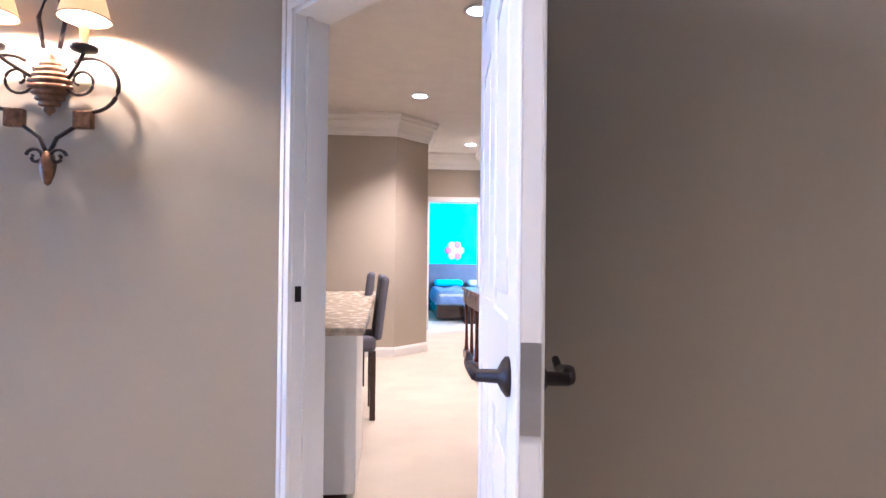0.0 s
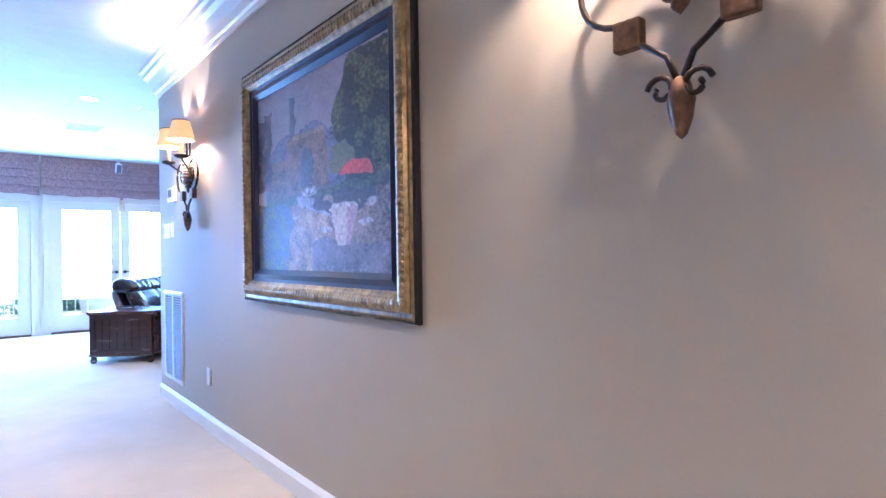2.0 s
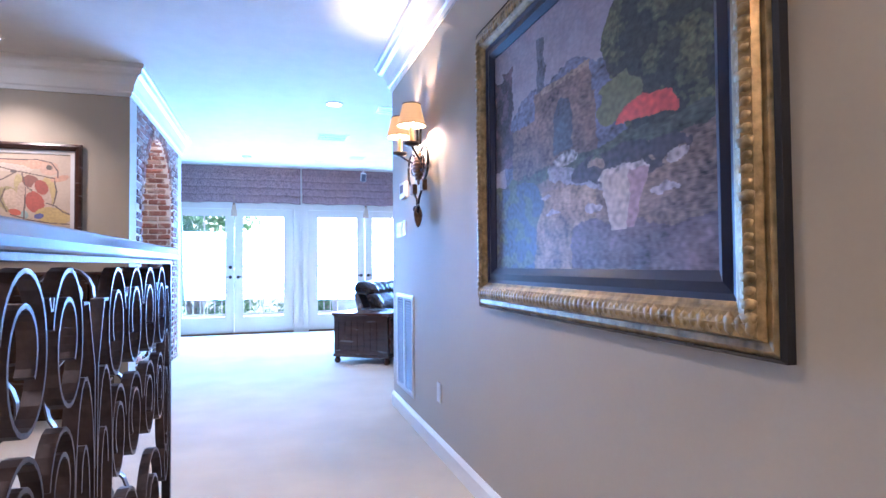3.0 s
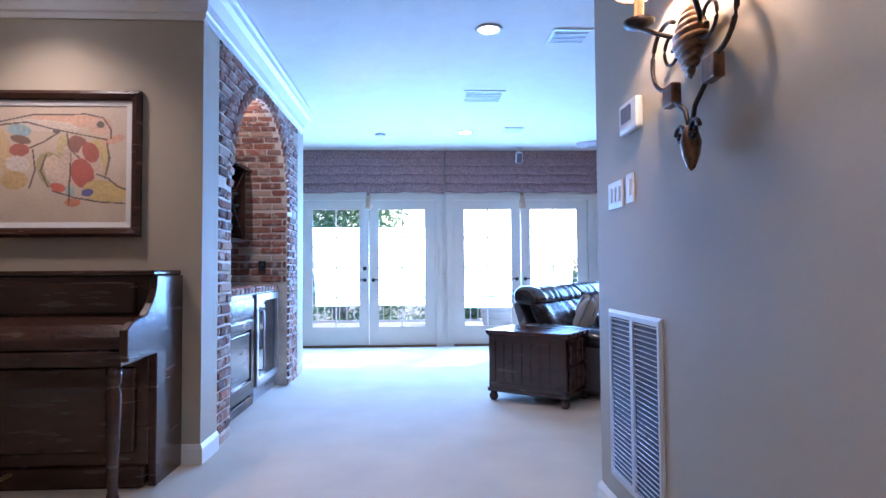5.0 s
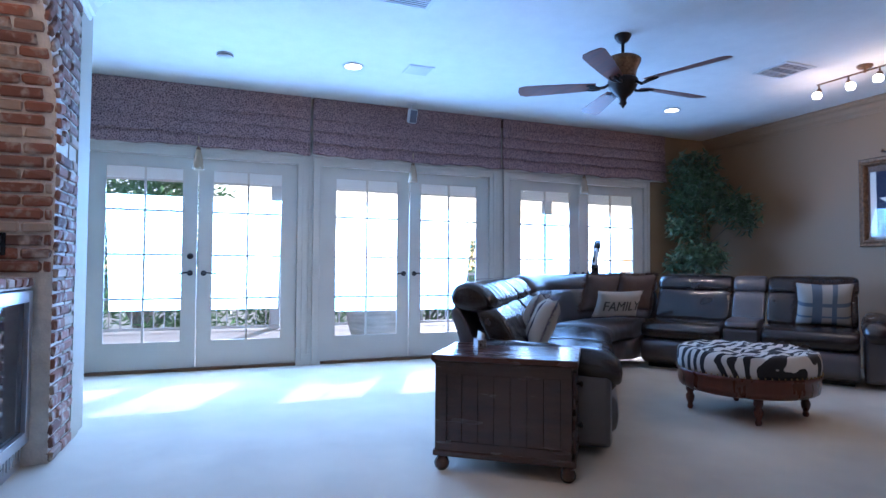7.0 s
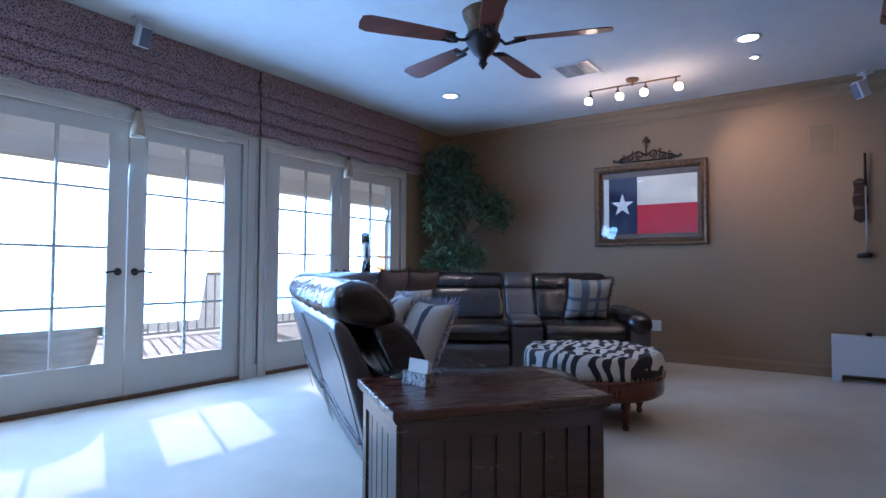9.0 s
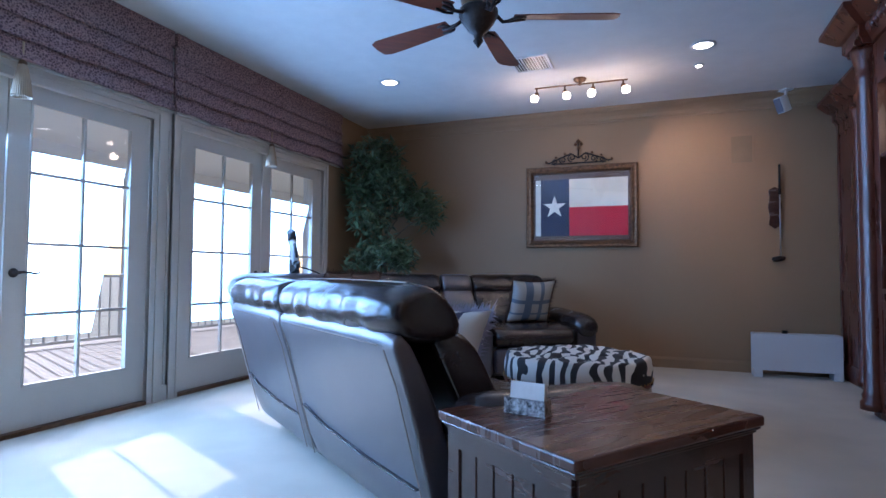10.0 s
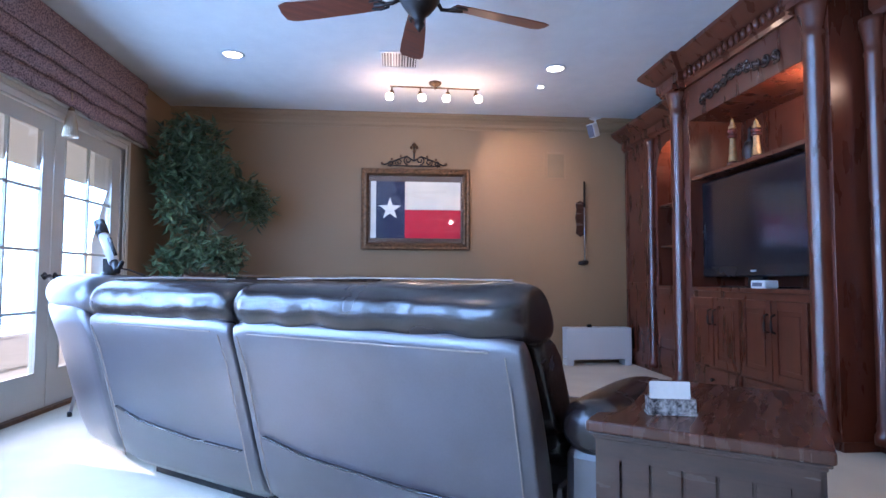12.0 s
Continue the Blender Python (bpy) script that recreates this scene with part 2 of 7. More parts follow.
structure("wall_bar_corner", bm, MAT["wall"], "beige painted corner strip beside the brick niche")
wall("wall_bar_corner", -9.38, -9.21, -1.0, 0.15, label="beige painted wall end beside the brick niche")
wall("wall_bar_back", -9.21, -6.865, -0.80, -0.62)

CROWN = [(0, 0), (0.012, 0), (0.018, 0.03), (0.03, 0.04), (0.038, 0.09), (0.07, 0.15), (0.1, 0.17), (0.11, 0.2), (0.125, 0.215), (0.125, 0.25), (0, 0.25)]
BASE = [(0, 0), (0.016, 0), (0.016, 0.085), (0.010, 0.10), (0.004, 0.112), (0, 0.112)]


def moulding(name, prof, path, z, side, mat, label):
    bm = bm_new()
    sweep(bm, prof, path, z, side)
    return structure(name, bm, MAT[mat], label)


HALL = [(1.2, 0.47), (-0.30, 2.24), (-5.9, 2.24), (-5.9, 2.48)]
moulding("crown_moulding", CROWN, HALL, CEIL - 0.25, 1, "white", "white stepped crown moulding at the ceiling")
moulding("crown_moulding", CROWN, [(-6.6, -2.5), (-6.6, 0.15), (-9.38, 0.15), (-9.38, -0.9)], CEIL - 0.25, -1, "white", "white stepped crown moulding at the ceiling")
moulding("crown_moulding", [(o * 0.75, u * 0.62) for o, u in CROWN], [(-6.1, 7.22), (-11.42, 7.22)], CEIL - 0.155, 1, "tan", "tan painted crown moulding at the ceiling")
moulding("baseboard", BASE, [(-0.34, 2.24), (-5.9, 2.24), (-5.9, 2.48)], 0, 1, "white", "white painted baseboard along the carpet")
moulding("baseboard", BASE, [(-6.6, -2.5), (-6.6, 0.15), (-6.865, 0.15)], 0, -1, "white", "white painted baseboard along the carpet")
moulding("baseboard", BASE, [(-6.1, 7.22), (-11.42, 7.22)], 0, 1, "tan", "tan painted baseboard along the carpet")
moulding("crown_moulding", CROWN, [(1.60, 8.9), (0.60, 8.9), (0.60, 6.9), (0.20, 6.5), (-2.2, 6.5)], CEIL - 0.25, 1, "white", "white crown moulding in the far hall")
moulding("crown_moulding", CROWN, [(1.60, 2.0), (1.60, 8.9)], CEIL - 0.25, 1, "white", "white crown moulding in the far hall")
moulding("baseboard", BASE, [(0.60, 8.9), (0.60, 6.9), (0.20, 6.5), (-2.2, 6.5)], 0, 1, "white", "white painted baseboard in the far hall")

# three pairs of glazed doors
CAS = [(0, 0), (0.0, 0.02), (0.02, 0.03), (0.06, 0.022), (0.08, 0.035), (0.095, 0.035), (0.095, 0)]


def casing(name, y0, y1, z1, x, mat, parent, w=0.09):
    """Flat stepped casing on the face of the west wall, round an opening."""
    bm = bm_new()
    for a_, b_, t in ((0, w, 0.018), (w * 0.55, w, 0.030), (0.0, w * 0.2, 0.026)):
        box(bm, x, x + t, y0 - b_, y0 - a_, 0, z1 + b_)
        box(bm, x, x + t, y1 + a_, y1 + b_, 0, z1 + b_)
        box(bm, x, x + t - 0.001, y0 - a_, y1 + a_, z1 + a_, z1 + b_)
    return part(name, bm, mat, parent)


def lever(parent, at, side, facing, mat):
    """Lever handle on a round rose; facing is a unit vector out of the door, side the way the lever points."""
    f, s = Vector(facing), Vector(side)
    at = Vector(at)
    bm = bm_new()
    q = f.to_track_quat("Z", "Y").to_matrix().to_4x4()
    lathe(bm, [(0.028, 0), (0.028, 0.005), (0.02, 0.011), (0.010, 0.016), (0.009, 0.045)], 16, Matrix.Translation(at) @ q)
    tube(bm, [at + f * 0.045, at + f * 0.052 + s * 0.03 + Vector((0, 0, 0.006)), at + f * 0.05 + s * 0.07, at + f * 0.052 + s * 0.105 - Vector((0, 0, 0.006)), at + f * 0.05 + s * 0.125 + Vector((0, 0, 0.006))], 0.009, 8, 0.006)
    return part("handle", bm, mat, parent, "dark bronze lever handle", smooth=True)


GLASS = bpy.data.materials.new("clear glass")
GLASS.use_nodes = True
gb = GLASS.node_tree.nodes["Principled BSDF"]
gb.inputs["Transmission Weight"].default_value, gb.inputs["Roughness"].default_value, gb.inputs["IOR"].default_value = 1.0, 0.0, 1.45
gb.inputs["Base Color"].default_value = (0.97, 0.99, 1, 1)

for k, (y0, y1) in enumerate(DOORS):
    d = tagged(new("door_%d" % (k + 1)), "pair of closed cream painted glazed doors", kind="structure")
    casing("casing", y0, y1, 2.10, WX, MAT["cream"], d)
    bm = bm_new()
    box(bm, WX - 0.10, WX + 0.025, y0, y1, 0.001, 0.028)
    part("threshold", bm, MAT["bronze"], d, "dark metal threshold")
    mid = (y0 + y1) / 2
    for s, (a_, b_) in enumerate(((y0, mid - 0.002), (mid + 0.002, y1))):
        fx0, fx1 = WX - 0.06, WX - 0.015
        bm = bm_new()
        go, gi = 0.145, 0.125   # outer and inner stile
        ga, gb_ = (a_ + go, b_ - gi) if s == 0 else (a_ + gi, b_ - go)
        box(bm, fx0, fx1, a_ + 0.004, ga, 0.03, 2.095)
        box(bm, fx0, fx1, gb_, b_ - 0.002, 0.03, 2.095)
        box(bm, fx0, fx1, ga, gb_, 0.03, 0.275)
        box(bm, fx0, fx1, ga, gb_, 1.99, 2.095)
        for (p0, p1, q0, q1) in ((ga, ga + 0.014, 0.275, 1.99), (gb_ - 0.014, gb_, 0.275, 1.99), (ga, gb_, 0.275, 0.289), (ga, gb_, 1.976, 1.99)):
            box(bm, fx1 - 0.012, fx1 + 0.006, p0, p1, q0, q1)
        leaf = part("leaf", bm, MAT["cream"], d, "cream painted door leaf")
        for j in range(3):
            z = 0.275 + (j + 1) * (1.99 - 0.275) / 4
            bm = bm_new()
            box(bm, fx1 - 0.030, fx1 - 0.004, ga, gb_, z - 0.010, z + 0.010)
            part("muntin", bm, MAT["cream"], leaf)
        bm = bm_new()
        my = (ga + gb_) / 2
        box(bm, fx1 - 0.029, fx1 - 0.005, my - 0.010, my + 0.010, 0.275, 1.99)
        part("muntin", bm, MAT["cream"], leaf)
        bm = bm_new()
        box(bm, fx0 + 0.02, fx0 + 0.024, ga, gb_, 0.275, 1.99)
        pane = part("pane", bm, GLASS, leaf, "clear glass pane")
        pane.visible_shadow = False
        hy = mid - 0.062 if s == 0 else mid + 0.062
        lever(leaf, (fx1, hy, 0.955), (0, -1, 0) if s == 0 else (0, 1, 0), (1, 0, 0), MAT["iron"])
        if k == 0 and s == 0:
            bm = bm_new()
            lathe(bm, [(0.03, 0), (0.03, 0.008), (0.018, 0.016), (0.016, 0.03)], 16, Matrix.Translation((fx1, hy, 1.12)) @ Vector((1, 0, 0)).to_track_quat("Z", "Y").to_matrix().to_4x4())
            part("deadbolt", bm, MAT["iron"], leaf, "dark round deadbolt", smooth=True)
# raised panels between the pairs
for y in (1.755, 4.005):
    bm = bm_new()
    for a_, b_, t in ((-0.03, -0.022, 0.008), (0.022, 0.03, 0.008)):
        box(bm, WX, WX + t, y + a_, y + b_, 0.12, 2.05)
    structure("trim", bm, MAT["cream"], "cream painted strips between the door casings")
bm = bm_new()
for a_, b_ in ((-1.2, DOORS[0][0] - 0.09), (DOORS[0][1] + 0.09, DOORS[1][0] - 0.09), (DOORS[1][1] + 0.09, DOORS[2][0] - 0.09), (DOORS[2][1] + 0.09, 7.2)):
    box(bm, WX, WX + 0.014, a_, b_, 0, 0.11)
structure("baseboard", bm, MAT["cream"], "cream painted baseboard between the doors")
bm = bm_new()
box(bm, WX, WX + 0.02, 6.24, 7.21, 0.11, CEIL)
structure("wall_panel", bm, MAT["tan"], "tan painted wall beside the last door")

# doorway in the slanted wall
dang = math.degrees(math.atan2(dg.y, dg.x))
DM = Matrix.Translation((DG0.x, DG0.y, 0)) @ pose(0, 0, 0, 0, 0, dang) @ Matrix.Diagonal((1.18, 1, 1.045, 1))   # x along the wall, y away
dw = tagged(new("door_4"), "white panelled door standing open in a slanted wall", kind="structure")
dw.matrix_basis = DM
bm = bm_new()
for s0, s1 in ((0.06 - 0.062, 0.06), (0.92, 1.005)):
    box(bm, s0, s1, -0.018, 0, 0, 2.145)
    box(bm, s0 + 0.02, s1 - 0.03, -0.024, -0.017, 0, 2.11)
box(bm, 0.06, 0.92, -0.018, 0, 2.06, 2.145)
part("casing", bm, MAT["white"], dw, "white painted casing")
bm = bm_new()
box(bm, 0.045, 0.062, -0.002, 0.158, 0, 2.06)
box(bm, 0.918, 0.935, -0.002, 0.158, 0, 2.06)
box(bm, 0.06, 0.92, -0.002, 0.158, 2.045, 2.062)
box(bm, 0.062, 0.075, 0.05, 0.075, 0, 2.045)
part("jamb", bm, MAT["white"], dw)
bm = bm_new()
box(bm, 0.061, 0.0635, 0.012, 0.040, 0.94, 1.0)
strike = part("strike_plate", bm, MAT["iron"], dw, "dark metal strike plate")
HINGE = DM @ Vector((0.905, -0.02, 0))
LEAF_TIP = Vector((0.228, 0.64))
lv = (Vector((HINGE.x, HINGE.y)) - LEAF_TIP)
LM = Matrix.Translation((HINGE.x, HINGE.y, 0)) @ pose(0, 0, 0, 0, 0, math.degrees(math.atan2(-lv.y, -lv.x)))
leaf = part("leaf", (lambda b: (box(b, 0, 0.83, 0.006, 0.029, 0.012, 2.04), b)[1])(bm_new()), MAT["white"], dw, "white painted panelled door leaf")
leaf.matrix_basis = DM.inverted() @ LM
bm = bm_new()
for y0, y1 in ((0, 0.008), (0.027, 0.035)):
    for x0, x1 in ((0, 0.11), (0.36, 0.47), (0.72, 0.83)):
        box(bm, x0, x1, y0, y1, 0.012, 2.04)
    for x0, x1 in ((0.11, 0.36), (0.47, 0.72)):
        for z0, z1 in ((0.012, 0.24), (0.90, 1.08), (1.62, 1.72), (1.93, 2.04)):
            box(bm, x0, x1, y0, y1, z0, z1)
part("rails", bm, MAT["white"], leaf, bevel=0.004)
for y0, y1 in ((0.001, 0.007), (0.028, 0.034)):
    for x0, x1 in ((0.11, 0.36), (0.47, 0.72)):
        for z0, z1 in ((0.24, 0.90), (1.08, 1.62), (1.72, 1.93)):
            bm = bm_new()
            box(bm, x0 + 0.035, x1 - 0.035, y0, y1, z0 + 0.035, z1 - 0.035)
            part("panel", bm, MAT["white"], leaf, bevel=0.004)
lever(leaf, (0.75, 0.0, 1.005), (-1, 0, 0), (0, -1, 0), MAT["iron"])
lever(leaf, (0.75, 0.035, 1.005), (-1, 0, 0), (0, 1, 0), MAT["iron"])
bm = bm_new()
box(bm, 0.829, 0.832, 0.005, 0.030, 0.95, 1.065)
part("latch_plate", bm, MAT["steel"], leaf, "brushed steel latch plate")

# bedroom doorway casing
bm = bm_new()
for a_, b_ in ((0.76 - 0.08, 0.76), (1.55, 1.599)):
    box(bm, a_, b_, 8.88, 8.9, 0, 2.12)
box(bm, 0.76, 1.55, 8.88, 8.9, 2.04, 2.12)
structure("door_5", bm, MAT["white"], "white painted casing of the open bedroom doorway")

# stair well
for x0, x1, y0, y1 in ((-3.785, -3.765, -2.5, 0.80), (-1.77, -1.75, -2.5, 0.80), (-3.765, -1.77, 0.78, 0.80)):
    bm = bm_new()
    box(bm, x0, x1, y0, y1, -2.6, -0.02)
    structure("wall_stairwell", bm, MAT["wall"], "beige plaster wall of the stair opening")
bm = bm_new()
box(bm, -3.765, -1.77, -2.5, 0.80, -2.7, -2.6)
structure("floor_below", bm, MAT["carpet"], "cream carpet at the foot of the stair opening")

# outside: porch, rail, ground, trees
bm = bm_new()
box(bm, -15.6, -11.66, -7, 12, -0.12, -0.03)
structure("porch_floor", bm, material("pale porch concrete", (0.5, 0.48, 0.44), 0.8, var=0.1, scale=3), "pale concrete porch floor outside the doors")
bm = bm_new()
box(bm, -15.6, -11.66, -7, 12, 2.66, 2.9)
box(bm, -15.6, -15.35, -7, 12, 2.40, 2.66)
structure("porch_ceiling", bm, MAT["white"], "white boarded porch ceiling with an edge beam")
bm = bm_new()
bmesh.ops.create_circle(bm, cap_ends=True, segments=48, radius=900)
bmesh.ops.translate(bm, verts=bm.verts[:], vec=(0, 0, -3.2))
structure("ground", bm, material("lawn", (0.34, 0.36, 0.28), 0.95, var=0.15, scale=0.5, grain=8), "pale dry lawn far below the porch")
PMAT = material("white porch post", (0.6, 0.6, 0.58), 0.5)
for y in (-3.6, 1.75, 7.1):
    bm = bm_new()
    box(bm, -15.55, -15.38, y - 0.08, y + 0.08, -0.03, 2.4)
    structure("porch_post", bm, PMAT, "white square porch post", bevel=0.01)
# Dark railing given the posts' pale tone to mimic the outdoor glare.
rail_out = thing("porch_railing", pose(0, 0, 0), "metal railing along the porch edge, paled to mimic glare", "railing")
for z in (0.06, 0.93):
    bm = bm_new()
    box(bm, -15.30, -15.26, -6, 11, z - 0.02 - 0.03, z + 0.02 - 0.03)
    part("rail", bm, PMAT, rail_out)
me = None
for i in range(110):
    y = -5.9 + i * 0.153
    if me is None:
        bm = bm_new()
        box(bm, -0.009, 0.009, -0.009, 0.009, 0.05, 0.90)
        o = part("baluster", bm, PMAT, rail_out)
        me = o.data
    else:
        o = new("baluster", me)
        o.parent = rail_out
    o.location = (-15.28, y, -0.01)


def leafy(bm, centre, spread, count, size, rnd):
    """Loose leaves, each a folded quad, scattered in a lumpy cloud."""
    for _ in range(count):
        v = Vector((rnd.gauss(0, 1), rnd.gauss(0, 1), rnd.gauss(0, 1)))
        v = v.normalized() * (rnd.random() ** 0.45)
        p = Vector(centre) + Vector((v.x * spread[0], v.y * spread[1], v.z * spread[2]))
        a_, t_ = rnd.uniform(0, 6.28), rnd.uniform(-0.6, 1.1)
        d = Vector((math.cos(a_) * math.cos(t_), math.sin(a_) * math.cos(t_), -math.sin(t_)))
        s = d.cross(Vector((0, 0, 1))).normalized()
        n = d.cross(s)
        l, w = size * rnd.uniform(0.7, 1.25), size * rnd.uniform(0.3, 0.42)
        vs = [bm.verts.new(q) for q in (p, p + d * l * 0.5 + s * w * 0.5 + n * 0.06 * l, p + d * l - n * 0.1 * l, p + d * l * 0.5 - s * w * 0.5 + n * 0.06 * l)]
        bm.faces.new((vs[0], vs[1], vs[2]))
        bm.faces.new((vs[0], vs[2], vs[3]))


FOL = material("tree foliage", (0.06, 0.12, 0.05), 0.5, var=0.5, scale=2, grain=6, color2=(0.12, 0.20, 0.07))
fb, fo = FOL.node_tree.nodes["Principled BSDF"], FOL.node_tree.nodes["Material Output"]
tl, ms = FOL.node_tree.nodes.new("ShaderNodeBsdfTranslucent"), FOL.node_tree.nodes.new("ShaderNodeMixShader")
tl.inputs["Color"].default_value, ms.inputs[0].default_value = (0.22, 0.42, 0.18, 1), 0.5
FOL.node_tree.links.new(fb.outputs[0], ms.inputs[1]); FOL.node_tree.links.new(tl.outputs[0], ms.inputs[2]); FOL.node_tree.links.new(ms.outputs[0], fo.inputs["Surface"])
BARK = material("grey brown bark", (0.12, 0.09, 0.06), 0.9, var=0.3, scale=8, bump=0.6, dist=0.02)
# copy of BARK for the garden trees, lightened to mimic outdoor glare
GLAREBARK = material("bark lightened for glare", (0.28, 0.24, 0.19), 0.9, var=0.3, scale=8, bump=0.6, dist=0.02)
for i, (x, y, h, r) in enumerate(((-20.5, -0.9, 6.3, 2.5), (-27, 3.6, 4.2, 2.6), (-30, 9.5, 4.0, 2.8), (-34, -8.5, 5.5, 3.0), (-40, 15, 6.0, 3.2))):
    t = thing("tree", pose(x, y, -3.2), "tall broad-leaved garden tree with an uneven crown", "tree", "garden trees")
    rnd = random.Random(20 + i)
    bm = bm_new()
    tube(bm, [(0, 0, 0), (0.1, 0.05, h * 0.35), (-0.05, 0.1, h * 0.7)], 0.22, 8, 0.09)
    crowns = []
    for k in range(7):
        a_ = k * 0.9 + rnd.random()
        tip = Vector((math.cos(a_) * r * 0.6, math.sin(a_) * r * 0.6, h * (0.42 + 0.55 * ((k * 3) % 7) / 6)))
        tube(bm, [(0, 0, h * 0.4), tip * 0.6 + Vector((0, 0, h * 0.12)), tip], 0.08, 6, 0.03)
        crowns.append(tip)
    part("trunk", bm, GLAREBARK, t)
    bm = bm_new()
    for c_ in crowns + [Vector((0, 0, h))]:
        leafy(bm, c_, (r * 0.45, r * 0.45, r * 0.40), 700, 0.30, rnd)
    part("crown", bm, FOL, t)
# ---- brick niche ----
NX0, NX1, NC, SPR = -8.82, -7.155, -7.9875, 1.65
NR = (NX1 - NX0) / 2
BRICK = bpy.data.materials.new("tumbled red brick")
BRICK.use_nodes = True
nt = BRICK.node_tree
b = nt.nodes["Principled BSDF"]
oi, tc = nt.nodes.new("ShaderNodeObjectInfo"), nt.nodes.new("ShaderNodeTexCoord")
rp = nt.nodes.new("ShaderNodeValToRGB")
cr = rp.color_ramp
cr.elements[0].color, cr.elements[0].position = (0.12, 0.07, 0.06, 1), 0.0
cr.elements[1].color, cr.elements[1].position = (0.44, 0.33, 0.25, 1), 1.0
for p_, c_ in ((0.2, (0.20, 0.085, 0.06, 1)), (0.5, (0.27, 0.11, 0.07, 1)), (0.75, (0.22, 0.12, 0.09, 1))):
    e_ = cr.elements.new(p_)
    e_.color = c_
nt.links.new(oi.outputs["Random"], rp.inputs[0])
ns = nt.nodes.new("ShaderNodeTexNoise")
ns.noise_dimensions = "4D"
ns.inputs["Scale"].default_value, ns.inputs["Detail"].default_value = 16, 6
nt.links.new(tc.outputs["Object"], ns.inputs["Vector"])
mm = nt.nodes.new("ShaderNodeMath")
mm.operation = "MULTIPLY"
mm.inputs[1].default_value = 40
nt.links.new(oi.outputs["Random"], mm.inputs[0])
nt.links.new(mm.outputs[0], ns.inputs["W"])
r2 = nt.nodes.new("ShaderNodeMapRange")
r2.inputs["From Min"].default_value, r2.inputs["From Max"].default_value = 0.50, 0.66
nt.links.new(ns.outputs["Fac"], r2.inputs[0])
mx = nt.nodes.new("ShaderNodeMix")
mx.data_type = "RGBA"
mx.inputs["B"].default_value = (0.42, 0.35, 0.29, 1)
nt.links.new(r2.outputs[0], mx.inputs["Factor"])
nt.links.new(rp.outputs[0], mx.inputs["A"])
nt.links.new(mx.outputs["Result"], b.inputs["Base Color"])
b.inputs["Roughness"].default_value = 0.92
bp = nt.nodes.new("ShaderNodeBump")
bp.inputs["Strength"].default_value, bp.inputs["Distance"].default_value = 0.8, 0.006
nt.links.new(ns.outputs["Fac"], bp.inputs["Height"])
nt.links.new(bp.outputs[0], b.inputs["Normal"])

# mortar bed: piers, arch head, niche sides, back and vault
MY = 0.135
ARC = [(NC + NR * math.cos(math.pi * i / 24), SPR + NR * math.sin(math.pi * i / 24)) for i in range(25)]
bm = bm_new()
box(bm, NX1, -6.865, -0.62, MY, 0, CEIL)
box(bm, -9.21, NX0, -0.62, MY, 0, CEIL)
for (x0, z0), (x1, z1) in zip(ARC, ARC[1:]):
    v = [bm.verts.new(c) for c in ((x0, MY, z0), (x1, MY, z1), (x1, MY, CEIL), (x0, MY, CEIL), (x0, -0.62, z0), (x1, -0.62, z1), (x1, -0.62, CEIL), (x0, -0.62, CEIL))]
    for f in ((0, 1, 2, 3), (0, 4, 5, 1), (4, 7, 6, 5)):
        bm.faces.new([v[i] for i in f])
box(bm, NX0, NX1, -0.62, -0.52, 0, CEIL)
niche = structure("wall_brick_niche", bm, MAT["mortar"], "old red brick wall with an arched niche and pale mortar joints")


# bar under the arch
def framed(bm, x0, x1, y, z0, z1, w, t, out):
    """A frame of four bars on the plane y, standing t proud toward out."""
    ya, yb = sorted((y, y + t * out))
    box(bm, x0, x0 + w, ya, yb, z0, z1)
    box(bm, x1 - w, x1, ya, yb, z0, z1)
    box(bm, x0 + w, x1 - w, ya, yb, z0, z0 + w)
    box(bm, x0 + w, x1 - w, ya, yb, z1 - w, z1)


cab = thing("bar_cabinet", Matrix.Diagonal((1, 1, 1.06, 1)), "dark stained wooden bar cabinet under the brick counter", "cabinet")
bm = bm_new(); box(bm, -8.05, NX1 - 0.01, -0.5, 0.03, 0.09, 0.85); box(bm, -8.03, NX1 - 0.02, -0.45, -0.03, 0.0, 0.09)
part("body", bm, MAT["darkwood"], cab)
bm = bm_new(); framed(bm, -8.00, NX1 - 0.05, 0.03, 0.13, 0.66, 0.07, 0.022, 1)
door = part("door", bm, MAT["darkwood"], cab, bevel=0.004)
bm = bm_new(); box(bm, -7.91, NX1 - 0.14, 0.03, 0.044, 0.22, 0.57)
part("panel", bm, MAT["darkwood"], door, bevel=0.008)
bm = bm_new(); box(bm, -8.00, NX1 - 0.05, 0.03, 0.052, 0.69, 0.82)
part("drawer", bm, MAT["darkwood"], cab, bevel=0.006)
bm = bm_new(); box(bm, -8.05, NX1 - 0.01, -0.02, 0.036, 0.0, 0.075)
part("plinth", bm, MAT["darkwood"], cab, bevel=0.01)
fr = thing("wine_fridge", Matrix.Diagonal((1, 1, 1.06, 1)), "stainless steel wine fridge with a glass door", "fridge")
bm = bm_new(); box(bm, NX0 + 0.01, -8.075, -0.5, 0.02, 0.06, 0.85)
part("body", bm, MAT["black"], fr)
bm = bm_new(); framed(bm, NX0 + 0.015, -8.08, 0.022, 0.12, 0.845, 0.055, 0.035, 1)
part("door_frame", bm, MAT["steel"], fr, "brushed steel door frame", bevel=0.003)
bm = bm_new(); box(bm, NX0 + 0.07, -8.135, 0.03, 0.034, 0.175, 0.79)
part("glass", bm, material("dark fridge glass", (0.01, 0.012, 0.018), 0.05, bump=0), fr, "dark reflecting glass")
